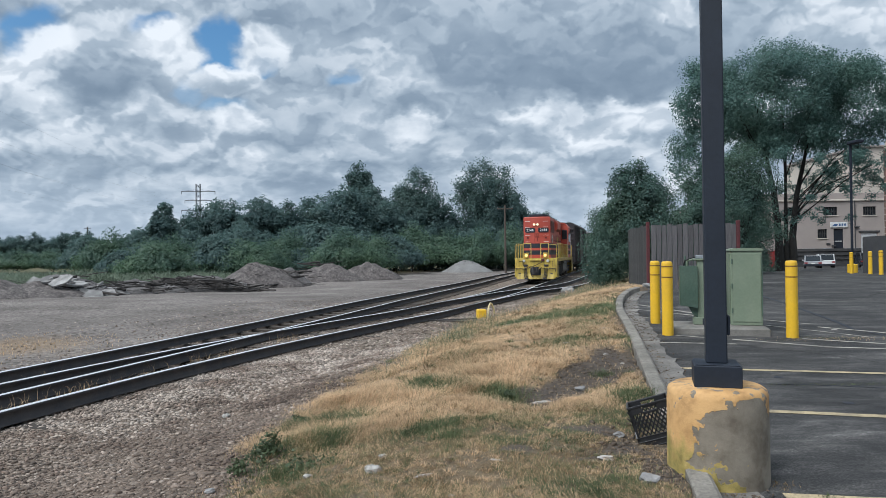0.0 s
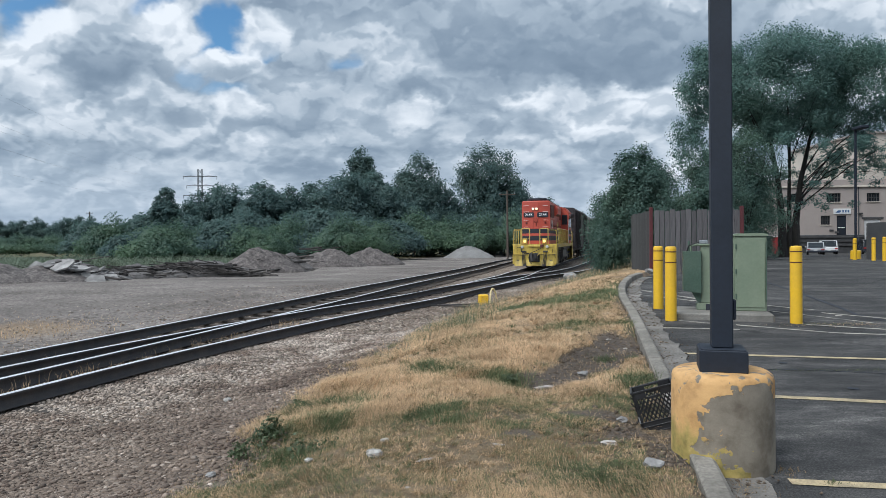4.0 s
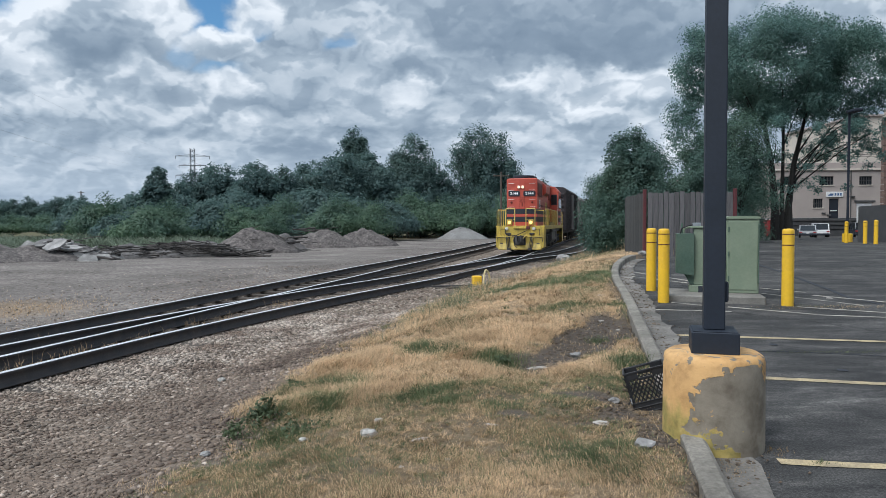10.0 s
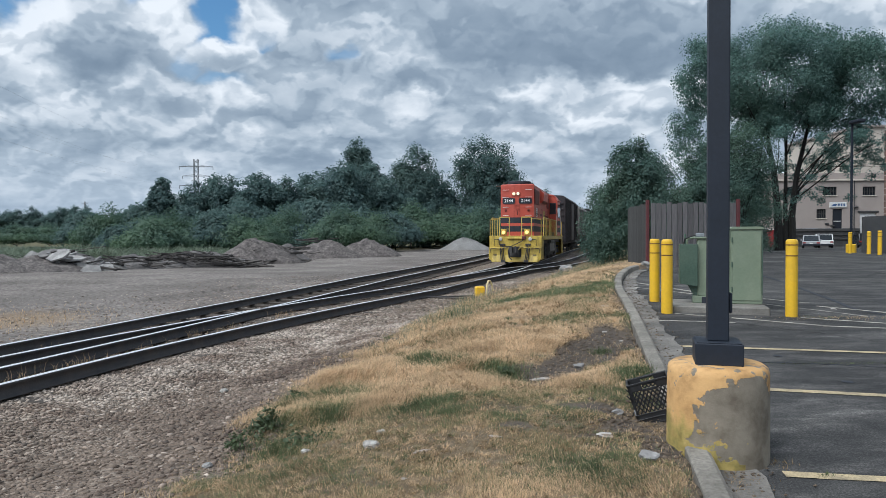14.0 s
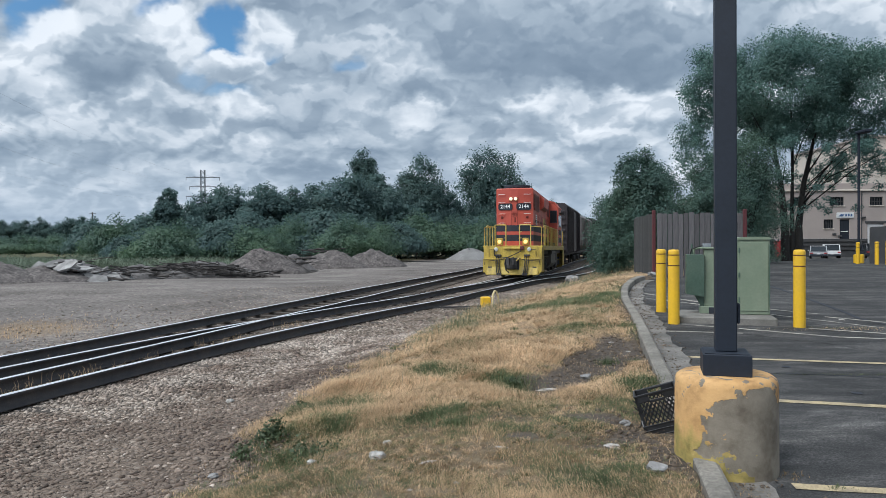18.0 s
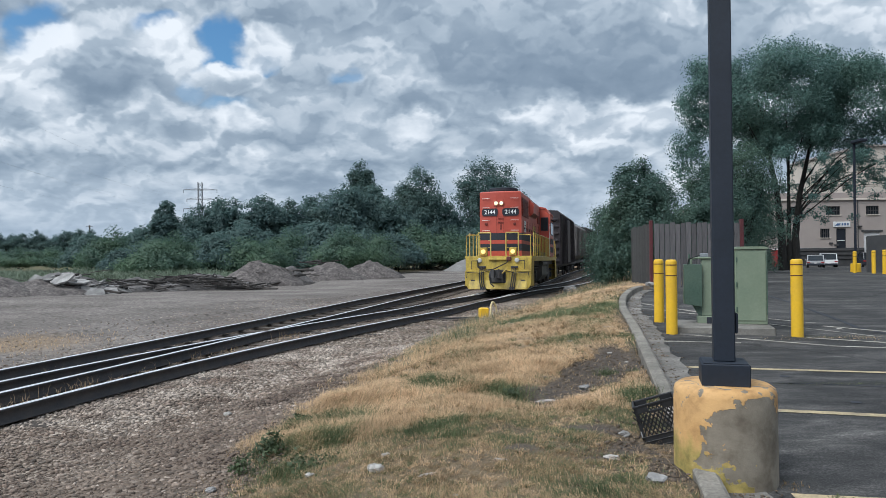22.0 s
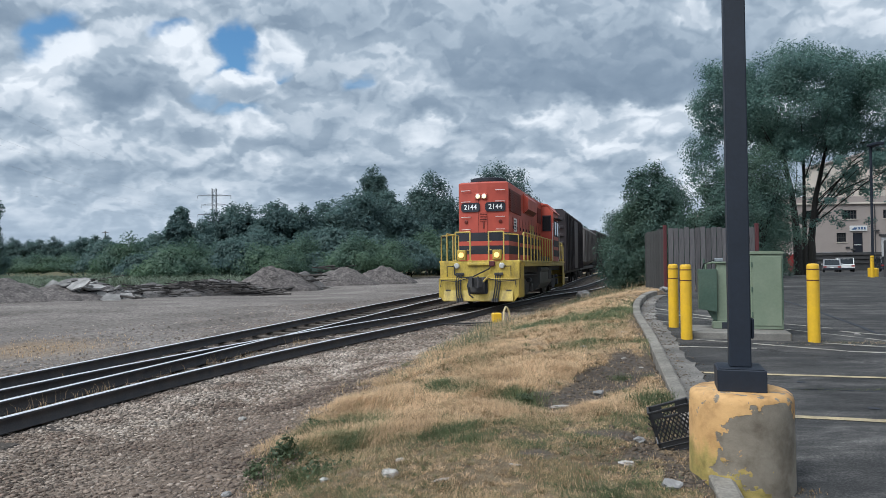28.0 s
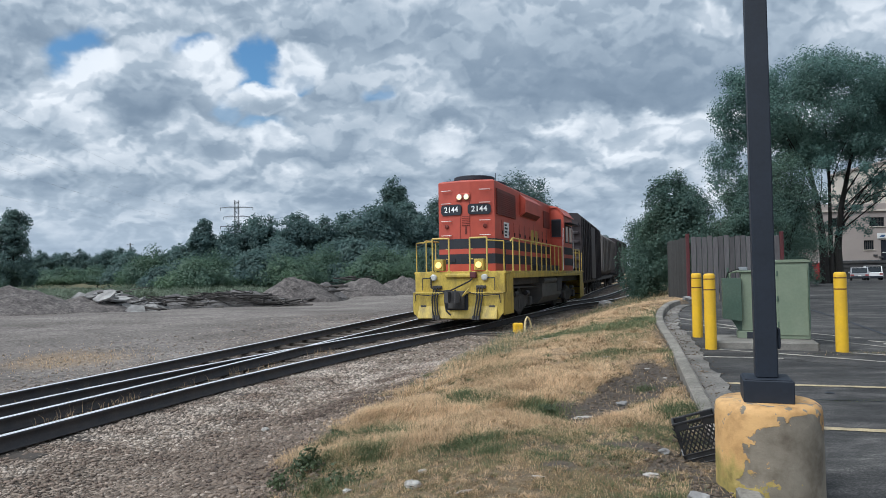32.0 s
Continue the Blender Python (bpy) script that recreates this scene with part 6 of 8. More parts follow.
def make_fence():
    root = thing("board_fence", pose(0, 0, 0), "weathered grey vertical board fence enclosure with red posts", "fence")
    rng = random.Random(9)

    def run(x0, y0, x1, y1, h, material):
        a, b = Vector((x0, y0, 0)), Vector((x1, y1, 0))
        n = int((b - a).length / 0.142)
        ang = math.degrees(math.atan2(y1 - y0, x1 - x0))
        for i in range(n):
            p = a.lerp(b, (i + 0.5) / n)
            hh = h + rng.uniform(-0.03, 0.03)
            part("board", Shape().box(-0.067, 0.067, -0.011, 0.011, 0, hh, 0.004), material, root, at=pose(p.x, p.y, float(lot_z(p.y)) - 0.02, 0, 0, ang))
        for z in (0.35, 1.5):
            m = a.lerp(b, 0.5)
            part("fence_rail", Shape().box(-(b - a).length / 2, (b - a).length / 2, 0.012, 0.05, z, z + 0.09), material, root, at=pose(m.x, m.y, float(lot_z(m.y)), 0, 0, ang))

    run(5.98, 20.3, 8.35, 20.0, 1.88, FENCE)
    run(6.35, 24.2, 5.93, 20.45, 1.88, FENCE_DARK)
    run(8.42, 20.1, 9.0, 24.0, 1.88, FENCE)
    for x, y in ((5.90, 20.33), (8.39, 19.98)):
        part("post", Shape().box(-0.045, 0.045, -0.045, 0.045, -0.1, 1.95, 0.008), REDPOST, root, "faded red post", at=pose(x, y, float(lot_z(y))))
    solid("boulder", rock_mesh(3, 0.17), None, "pale grey rounded boulder by the fence", "rock", at=pose(5.75, 19.75, float(lot_z(19.75)) + 0.10))


def rock_mesh(seed, r, material=None):
    """A lumpy stone."""
    bm = bmesh.new()
    bmesh.ops.create_icosphere(bm, subdivisions=3, radius=r)
    for v in bm.verts:
        q = v.co / r
        v.co *= 1 + 0.42 * noise.noise(q * 1.1 + Vector((seed * 7.1, 0, 0))) + 0.20 * noise.noise(q * 2.9 + Vector((0, seed * 3.3, 0)))
        v.co.z *= 0.6
    me = bpy.data.meshes.new("rock")
    bm.to_mesh(me)
    bm.free()
    me.materials.append(material or SLAB)
    return me




make_fence()


def make_switch_stand():
    x, y = 1.05, 19.6
    z = float(ground_z(x, y))
    root = thing("switch_stand", pose(x, y, z, 0, 0, 10), "small yellow ground-throw railway switch stand", "switch stand")
    part("tie_base", Shape().box(-1.3, 0.25, -0.12, 0.12, -0.1, 0.06, 0.01), TIE, root)
    part("housing", Shape().box(-0.22, 0.04, -0.12, 0.12, 0.06, 0.36, 0.03), BOLLARD, root, "yellow gear housing")
    part("lever", Shape().path([(0.06, -0.16, -0.12), (0.07, -0.14, 0.18), (0.10, -0.10, 0.42), (0.15, -0.06, 0.52), (0.21, -0.02, 0.50), (0.27, 0.02, 0.38), (0.30, 0.04, 0.22)], 0.026, 8), HOSE_PALE, root, "yellow bent throw lever")
    part("connecting_rod", Shape().tube((-0.2, 0, 0.1), (-1.9, 0.2, 0.06), 0.02), RUST, root)


make_switch_stand()

# ---- trees and shrubs ----


def leaf_mesh(name, centres, radii, count, size, material, seed, droop=0.0, squash=0.8):
    """Small leaf blades scattered in and on clumps."""
    rng = np.random.RandomState(seed)
    w = np.asarray(radii) ** 2
    pick = rng.choice(len(centres), count, p=w / w.sum())
    d = rng.normal(size=(count, 3))
    d *= (1 + 0.5 * (rng.uniform(size=count) < 0.12))[:, None]
    d *= np.minimum(1, 2.3 / np.linalg.norm(d, axis=1))[:, None]
    p = np.asarray(centres)[pick] + d * np.asarray(radii)[pick][:, None] * 0.55 * (1, 1, squash)
    p[:, 2] -= droop * rng.uniform(size=count) ** 2 * np.asarray(radii)[pick]
    # blades face out of their clump and the crown, and up to the light
    mid = np.average(np.asarray(centres), 0, w)
    far = np.asarray(centres)[pick] - mid
    n = 0.55 * d + 0.7 * far / np.maximum(np.linalg.norm(far, axis=1), 0.05)[:, None] + 0.75 * rng.normal(size=(count, 3)) + (0, 0, 0.55)
    n /= np.linalg.norm(n, axis=1)[:, None]
    a = np.cross(n, rng.normal(size=(count, 3)))
    a[:, 2] -= droop * 0.5
    a /= np.linalg.norm(a, axis=1)[:, None]
    b = np.cross(n, a)
    b /= np.linalg.norm(b, axis=1)[:, None]
    s = size * rng.uniform(0.6, 1.35, count)[:, None]
    v = np.stack([p - a * s, p + a * s * 0.5 + b * s * 0.55, p + a * s * 0.5 - b * s * 0.55], 1).reshape(-1, 3)
    return soup(name, v, np.arange(3 * count).reshape(-1, 3), material)


def wood_mesh(tips, base_r, fork, seed, lean=(0, 0), stems=1):
    """A tapered trunk that forks into bent limbs, one towards each tip."""
    rng = random.Random(seed)
    sh = Shape()
    top = Vector((lean[0], lean[1], fork))
    for k in range(stems):
        o = Vector((0.5 * base_r * (k - (stems - 1) / 2) * 4, 0, 0)) if stems > 1 else Vector((0, 0, 0))
        mid = o.lerp(top, 0.5) + Vector((rng.uniform(-0.1, 0.1), rng.uniform(-0.1, 0.1), 0))
        sh.tube(o - Vector((0, 0, 0.2)), o + Vector((0, 0, 0.25)), base_r * 1.45, base_r, 10)
        sh.tube(o + Vector((0, 0, 0.2)), mid, base_r, base_r * 0.85, 10)
        sh.tube(mid, top + (o * 0.6), base_r * 0.85, base_r * 0.7, 10)
    for t in tips:
        t = Vector(t)
        start = Vector((lean[0] * rng.uniform(0.6, 1), lean[1], fork * rng.uniform(0.75, 1.0))) + Vector((rng.uniform(-0.5, 0.5) * base_r * (3 if stems > 1 else 1), 0, 0))
        a = start.lerp(t, 0.35) + Vector((0, 0, (t - start).length * 0.10))
        b = start.lerp(t, 0.7) + Vector((rng.uniform(-0.2, 0.2), rng.uniform(-0.2, 0.2), (t - start).length * 0.07))
        r = base_r * rng.uniform(0.28, 0.5)
        sh.tube(start, a, r, r * 0.75, 7, False).tube(a, b, r * 0.75, r * 0.45, 6, False).tube(b, t, r * 0.45, r * 0.12, 5, False)
        for _ in range(4):
            q = b.lerp(t, rng.uniform(-0.5, 0.8))
            e = q + Vector((rng.uniform(-1, 1), rng.uniform(-1, 1), rng.uniform(-0.2, 0.9))) * (t - start).length * 0.22
            sh.tube(q, e, r * 0.25, r * 0.06, 4, False)
    return sh.mesh("trunk", BARK)


def crown_clumps(seed, n, cx, cz, rx, rz, r0, r1, flat=1.0):
    """Clump centres through an ellipsoid, thicker towards its outside."""
    rng = np.random.RandomState(seed)
    d = rng.normal(size=(n, 3))
    d /= np.linalg.norm(d, axis=1)[:, None]
    k = rng.uniform(0.25, 1.0, n) ** 0.5
    c = np.c_[cx + d[:, 0] * rx * k, d[:, 1] * rx * flat * k, cz + d[:, 2] * rz * k]
    return c, rng.uniform(r0, r1, n)


def lobe_clumps(seed, n, h, w, base, kind):
    """Clump centres along several rising lobes, for an uneven, upright crown."""
    rng = np.random.RandomState(seed)
    lobes = 7
    a0 = rng.uniform(0, 6.283)
    ang = a0 + np.arange(lobes) * 2.4
    off = np.where(np.arange(lobes) == 0, 0.0, rng.uniform(0.5, 1.0, lobes))
    top = h * np.where(np.arange(lobes) == 0, 1.0, rng.uniform(0.70, 0.96, lobes))
    lean = {"upright": (0.9, 0.55), "vase": (0.35, 1.0), "round": (0.8, 0.8)}[kind]
    out = []
    for i in range(n):
        j = rng.randint(lobes)
        k = rng.uniform(0, 1) ** 0.8
        z = h * base + (top[j] - h * base) * k
        reach = w * 0.27 * off[j] * (lean[0] + (lean[1] - lean[0]) * k)
        r = w * 0.24 * math.sqrt(max(0.05, 1 - (2 * k - 0.9) ** 2 * 0.8)) * math.sqrt(rng.uniform())
        b = rng.uniform(0, 6.283)
        out.append((reach * math.cos(ang[j]) + r * math.cos(b), reach * math.sin(ang[j]) + r * math.sin(b), z))
    return np.array(out), rng.uniform(0.035, 0.08, n) * w + 0.12


def make_tree(name, at, label, kind, seed, h, w, leaves, size, material, base=0.2, trunk=0.2, group="", stems=1, clumps=26, fork=0.33):
    """A tree of height h and crown width w whose crown starts at base * h."""
    root = thing(name, at, label, "tree", group)
    c, r = lobe_clumps(seed, clumps, h * 0.97, w, base, kind)
    part("trunk", wood_mesh(c[::7], trunk, h * fork * (0.5 if stems > 1 else 1), seed, stems=stems), None, root, "dark brown bark")
    part("crown", leaf_mesh("crown", c, r, leaves, size, material, seed, squash=0.9), None, root)
    return root


def ground_pose(x, y, turn=0.0, dz=0.0):
    return pose(x, y, float(ground_z(x, y)) + dz, 0, 0, turn)


def far_spot(px, d):
    """A place d metres out, by its bearing."""
    return (px - 784) / 1231 * d, d


# tall trees behind the yard
FAR_LABEL = "tall dark green broadleaf tree behind the gravel yard"
spots = [(628, 104, 16.2, 9.2, "upright", 0.06), (735, 102, 15.0, 12.6, "round", 0.05), (655, 100, 12.0, 9.0, "round", 0.04), (845, 108, 17.0, 15.6, "vase", 0.08), (786, 103, 9.6, 8.0, "round", 0.04),
         (900, 112, 13.2, 9.0, "round", 0.05), (284, 82, 9.2, 5.4, "upright", 0.04), (-78, 92, 12.0, 8.0, "upright", 0.06), (905, 150, 12, 9, "round", 0.1), (1000, 150, 8.8, 9, "round", 0.1)]
for i, (px, d, h, w, kind, base) in enumerate(spots):
    x, y = far_spot(px, d)
    make_tree("tree", ground_pose(x, y), FAR_LABEL, kind, 20 + i, h, w, 33000 if h > 13 else 18000, 0.195, LEAF_FAR, base, 0.2, "tall trees", clumps=420 if w > 12 else 300 if w > 9 else 220, fork=0.28)

# the thicket between them: a few kinds, copied
KINDS = [make_tree("tree", ground_pose(*far_spot(430, 96)), "dark green thicket tree of middle height", k, 50 + i, 10.2, w * 1.3, 10500, 0.20, LEAF_FAR, 0.03, 0.16, "thicket trees", clumps=210, fork=0.25)
         for i, (k, w) in enumerate((("round", 7.5), ("upright", 6.0), ("round", 6.5)))]
rng = random.Random(12)
row = [(345, 92, 0.92), (375, 94, 1.02), (408, 92, 0.98), (470, 94, 0.98), (505, 92, 0.94), (535, 96, 0.98), (565, 98, 1.1), (592, 94, 1.18), (655, 98, 1.15), (690, 96, 0.95),
       (795, 100, 0.62), (860, 100, 0.7), (905, 104, 0.85), (455, 90, 0.98), (745, 92, 0.6), (930, 118, 0.95), (960, 125, 0.95), (320, 88, 0.72)]
for i, k in enumerate(KINDS):
    k.matrix_world = ground_pose(*far_spot((390, 440, 620)[i], 93))
for px, d, s in row:
    x, y = far_spot(px, d)
    t = copy_thing(rng.choice(KINDS), ground_pose(x, y, rng.uniform(0, 360)))
    t.scale = (s * rng.uniform(0.9, 1.15), s, s)


def make_shrub(seed, label, material, w, h, leaves, size, group):
    root = thing("shrub", pose(0, 0, 0), label, "shrub", group)
    r = np.random.RandomState(seed)
    n = 60
    a = r.uniform(0, 6.283, n)
    k = r.uniform(0, 1, n) ** 0.6
    c = np.c_[np.cos(a) * k * w * 0.42, np.sin(a) * k * w * 0.42, h * (0.25 + 0.55 * (1 - k) * r.uniform(0.6, 1.1, n))]
    part("stems", wood_mesh(c[::6], 0.05, 0.35, seed), None, root)
    part("foliage", leaf_mesh("foliage", c, r.uniform(0.09, 0.17, n) * w * 0.8, leaves, size, material, seed, squash=0.75), None, root)
    return root


VINES = [make_shrub(70 + i, "vine-covered green shrub mound at the yard's edge", LEAF_VINE, 8.0, 4.6 + 0.5 * i, 9500, 0.14, "shrub mounds") for i in range(3)]
DARKS = [make_shrub(80 + i, "dark green shrub below the trees", LEAF_FAR, 7.0, 6.0, 7500, 0.185, "dark shrubs") for i in range(2)]
for i, k in enumerate(VINES):
    k.matrix_world = ground_pose(*far_spot((250, 420, 600)[i], 70))
for i, k in enumerate(DARKS):
    k.matrix_world = ground_pose(*far_spot((330, 520)[i], 82))
for px in range(175, 940, 32):
    d = (66 + 0.016 * (px - 175) if px < 660 else 90) + rng.uniform(-3, 4)
    x, y = far_spot(px + rng.uniform(-10, 10), d)
    dark = px < 690 and (px // 32) % 5 in (1, 2)
    t = copy_thing(rng.choice(DARKS if dark else VINES), ground_pose(x, y, rng.uniform(0, 360)))
    s = rng.uniform(0.78, 1.12) * (0.85 if px < 230 else 1.0) * (1.0 if px < 690 else 1.25) * (0.85 if dark else 1.0)
    t.scale = (s, s, s * rng.uniform(0.85, 1.15))
for px in range(160, 980, 44):
    x, y = far_spot(px + rng.uniform(-12, 12), (80 if px < 690 else 101) + rng.uniform(-3, 5))
    t = copy_thing(rng.choice(DARKS), ground_pose(x, y, rng.uniform(0, 360)))
    s = rng.uniform(0.95, 1.35) * (0.8 if px < 230 else 1.0)
    t.scale = (s, s, s)
for px in (0, 25, 50, 75, 100, 128, 150, -25, -60):
    x, y = far_spot(px, 190)
    t = copy_thing(rng.choice(KINDS), ground_pose(x, y, rng.uniform(0, 360)))
    t.scale = (1.15, 1.15, rng.uniform(0.8, 1.0))
for px in (-100, -40, 20, 80, 140, 200):
    x, y = far_spot(px + rng.uniform(-10, 10), 112)
    t = copy_thing(rng.choice(VINES), ground_pose(x, y, rng.uniform(0, 360)))
    t.scale = (1.6, 1.3, 0.8)

# near shrub trees beside the line and behind the fence
NEAR_LABEL = "dense dark green bushy tree beside the fence"
for i, (x, y, h, w, n) in enumerate(((7.45, 27.6, 4.8, 3.4, 42000), (7.1, 30.6, 3.0, 2.2, 12000), (9.0, 31.0, 4.7, 3.6, 30000), (8.0, 34.5, 4.0, 3.6, 16000), (10.6, 29.0, 3.9, 3.4, 26000), (12.5, 33.0, 5.6, 4.4, 34000), (11.0, 40.0, 5.0, 5.0, 14000), (15.8, 37.0, 7.6, 5.6, 34000), (20.2, 46.0, 6.3, 4.6, 22000))):
    make_tree("bushy_tree", ground_pose(x, y), NEAR_LABEL, "round", 100 + i, h, w, n, 0.058, LEAF_DARK, 0.10 if i == 0 else 0.03, 0.08, "bushy trees", clumps=200, fork=0.2)


def forked_wood(tips, seed):
    """Two long stems that rise through the crown, with limbs leaving them at many heights."""
    rng = random.Random(seed)
    sh = Shape()
    stems = []
    for x0, x1, r in ((-0.44, -2.0, 0.33), (0.50, 1.9, 0.30), (0.05, -0.1, 0.20)):
        pts = [Vector((x0, 0, -0.2)), Vector((x0 * 1.0, 0.1, 2.4)), Vector((x0 + (x1 - x0) * 0.2, 0.0, 5.2)), Vector((x0 + (x1 - x0) * 0.65, -0.2, 8.4)), Vector((x1, 0.2, 12.2))]
        for i in range(4):
            sh.tube(pts[i], pts[i + 1], r * (1 - 0.22 * i), r * (1 - 0.22 * (i + 1)), 9, False)
        stems.append(pts)
    for t in tips:
        t = Vector(t)
        pts = min(stems, key=lambda q: abs(q[3].x - t.x))
        h = min(max(rng.uniform(3.4, 5.4), t.z - math.hypot(t.x - pts[2].x, t.y) * rng.uniform(0.8, 1.6)), 11.0)
        k = next(i for i in range(4) if pts[i + 1].z >= h or i == 3)
        start = pts[k].lerp(pts[k + 1], min(1, (h - pts[k].z) / (pts[k + 1].z - pts[k].z)))
        size = (t - start).length
        a = start.lerp(t, 0.4) + Vector((rng.uniform(-0.1, 0.1), rng.uniform(-0.1, 0.1), 0.10)) * size
        r = 0.012 + 0.005 * size
        sh.tube(start, a, r, r * 0.65, 6, False).tube(a, t, r * 0.65, r * 0.15, 5, False)
        for _ in range(7):
            q = a.lerp(t, rng.uniform(-0.2, 0.9))
            e = q + Vector((rng.uniform(-1, 1), rng.uniform(-1, 1), rng.uniform(-0.5, 0.4))) * (0.4 + 0.12 * size)
            sh.tube(q, e, r * 0.28, 0.006, 4, False)
    return sh.mesh("trunk", BARK)


def make_big_tree():
    x, y = 23.4, 48.0
    root = thing("shade_tree", pose(x, y, float(lot_z(y))), "large dark green spreading shade tree with forked trunk", "tree")
    c1, r1 = crown_clumps(7, 150, -0.6, 12.0, 6.0, 3.8, 0.55, 1.05, 0.7)
    c1b, r1b = crown_clumps(17, 62, 4.8, 11.7, 3.6, 3.1, 0.45, 0.95, 0.9)
    c1c, r1c = crown_clumps(27, 36, -5.2, 11.8, 2.4, 2.6, 0.45, 0.9, 0.9)
    c2, r2 = crown_clumps(8, 26, -6.4, 7.8, 1.6, 2.6, 0.4, 0.7, 1.0)
    c3, r3 = crown_clumps(9, 40, 6.0, 8.0, 2.8, 3.0, 0.26, 0.5, 1.0)
    c4, r4 = crown_clumps(10, 110, 0.4, 7.2, 6.0, 2.6, 0.24, 0.52, 0.8)
    c5, r5 = crown_clumps(11, 12, 2.0, 3.8, 2.6, 0.6, 0.2, 0.36, 0.7)
    c1, r1 = np.concatenate([c1, c1b, c1c]), np.concatenate([r1, r1b, r1c])
    c, r = np.concatenate([c1, c2, c3, c4, c5]), np.concatenate([r1, r2, r3, r4, r5])
    part("trunk", forked_wood(c[::11], 4), None, root, "dark forked trunk and limbs")
    part("crown", leaf_mesh("crown", c, r, 160000, 0.086, LEAF_TREE, 3, 0.5, 0.85), None, root, "feathery dark leaves")


make_big_tree()

# ---- heaps and debris in the yard ----


def heap_mesh(seed, rx, ry, h, material, rough=0.11):
    """A dumped heap: a rounded cone with a lumpy skin."""
    n, k = 48, 22
    vs, fs = [], []
    for j in range(k + 1):
        u = j / k
        for i in range(n):
            a = 2 * math.pi * i / n
            w = 1 + 0.16 * noise.noise(Vector((math.cos(a) * 1.3, math.sin(a) * 1.3, seed * 3.3)))
            x, y = math.cos(a) * u * rx * w, math.sin(a) * u * ry * w
            z = h * max(0.0, (1 - u ** 1.35)) * (1 + rough * 2 * noise.noise(Vector((x * 0.6, y * 0.6, seed))))
            z += rough * h * noise.noise(Vector((x * 2.2, y * 2.2, seed + 5))) * (1 - u) + 0.06 * noise.noise(Vector((x * 6, y * 6, seed)))
            vs.append((x, y, z - 0.12 * (u > 0.98)))
    for j in range(k):
        for i in range(n):
            fs.append((j * n + i, j * n + (i + 1) % n, (j + 1) * n + (i + 1) % n, (j + 1) * n + i))
    return soup("heap", vs, fs, material, True)


def heap(px, d, rx, ry, h, material, label, seed):
    x, y = far_spot(px, d)
    solid("gravel_mound", heap_mesh(seed, rx, ry, h, material), None, label, "heap", "yard heaps", at=ground_pose(x, y, 0, -0.03))


heap(-75, 36, 4.4, 3.0, 1.45, PILE, "brown gravel heap at the yard's edge", 1)
heap(55, 37, 3.4, 2.0, 0.85, PILE, "low brown gravel heap before broken slabs", 11)
heap(450, 50, 3.6, 2.6, 1.75, PILE, "brown earth and rubble heap in the yard", 2)
heap(505, 52, 1.7, 1.6, 1.35, RUBBLE, "dark earth heap beside a brown one", 12)
heap(572, 59, 3.6, 2.4, 1.5, PILE, "brown gravel heap in the yard", 3)
heap(645, 61, 3.4, 2.4, 1.55, PILE, "brown gravel heap in the yard", 4)
heap(818, 84, 3.4, 2.4, 1.45, PILE_GREY, "small pale grey gravel heap in the yard", 5)
heap(345, 44, 5.0, 1.8, 1.0, RUBBLE, "low dark rubble heap in the yard", 6)
heap(235, 42, 3.6, 1.7, 0.85, RUBBLE, "low dark rubble heap in the yard", 7)
heap(105, 39, 3.4, 1.8, 1.25, RUBBLE, "dark rubble heap under broken slabs", 8)


def make_debris(px, d, name, label, count, spread, high, slab, seed):
    """A tangle of broken slabs or old timbers, every piece a part."""
    rng = random.Random(seed)
    x, y = far_spot(px, d)
    root = thing(name, ground_pose(x, y), label, "debris", "yard debris")
    for _ in range(count):
        u = rng.uniform(-1, 1)
        px_, py_ = u * spread, rng.uniform(-1.3, 0.9)
        top = high * (1 - abs(u) ** 2) * rng.uniform(0.35, 1.05)
        if slab:
            a = rng.choice((0.12, 0.16, 0.22, 0.3, 0.42, 0.6))
            b = a * rng.uniform(0.5, 0.8)
            k = rng.randint(5, 7)
            out = [(a * math.cos(6.283 * i / k) * rng.uniform(0.7, 1.2), b * math.sin(6.283 * i / k) * rng.uniform(0.7, 1.2)) for i in range(k)]
            part("broken_slab", Shape().prism(out, -0.04, 0.05, "z"), SLAB, root, at=pose(px_, py_, top * 0.8, rng.uniform(8, 42), rng.uniform(-22, 22), rng.uniform(-60, 60)))
        else:
            n, q = rng.uniform(0.3, 1.4), rng.choice((0.012, 0.016, 0.022, 0.03, 0.045, 0.07))
            part("timber", Shape().tube((-n, 0, 0), (n * 0.1, rng.uniform(-0.2, 0.2) * n, rng.uniform(-0.12, 0.12) * n), q, q * 0.9, 6).tube((n * 0.1, 0, 0), (n, 0, 0), q * 0.9, q * 0.5, 6) if q < 0.05 else Shape().box(-n, n, -q, q, -q * 0.8, q * 0.8, 0.012), TIMBER, root, at=pose(px_, py_, top, rng.uniform(-30, 30), rng.uniform(-13, 13), rng.uniform(-60, 60)))


make_debris(95, 38, "slab_heap", "heap of broken pale concrete slabs on the yard", 70, 2.6, 1.25, True, 1)
make_debris(165, 39, "slab_heap", "heap of broken pale concrete slabs on the yard", 30, 1.2, 0.75, True, 2)
make_debris(110, 38.5, "timber_heap", "dark broken timbers among concrete slabs", 40, 2.8, 1.2, False, 12)
make_debris(330, 43, "timber_heap", "tangled heap of dark discarded railway timbers", 230, 4.4, 0.85, False, 3)
make_debris(225, 41, "timber_heap", "low heap of dark discarded timbers", 70, 2.8, 0.7, False, 4)
make_debris(505, 51, "timber_heap", "dark discarded timbers beside an earth heap", 26, 1.6, 1.2, False, 5)
make_debris(440, 49, "timber_heap", "broken timbers sticking out of an earth heap", 14, 2.0, 1.9, False, 6)
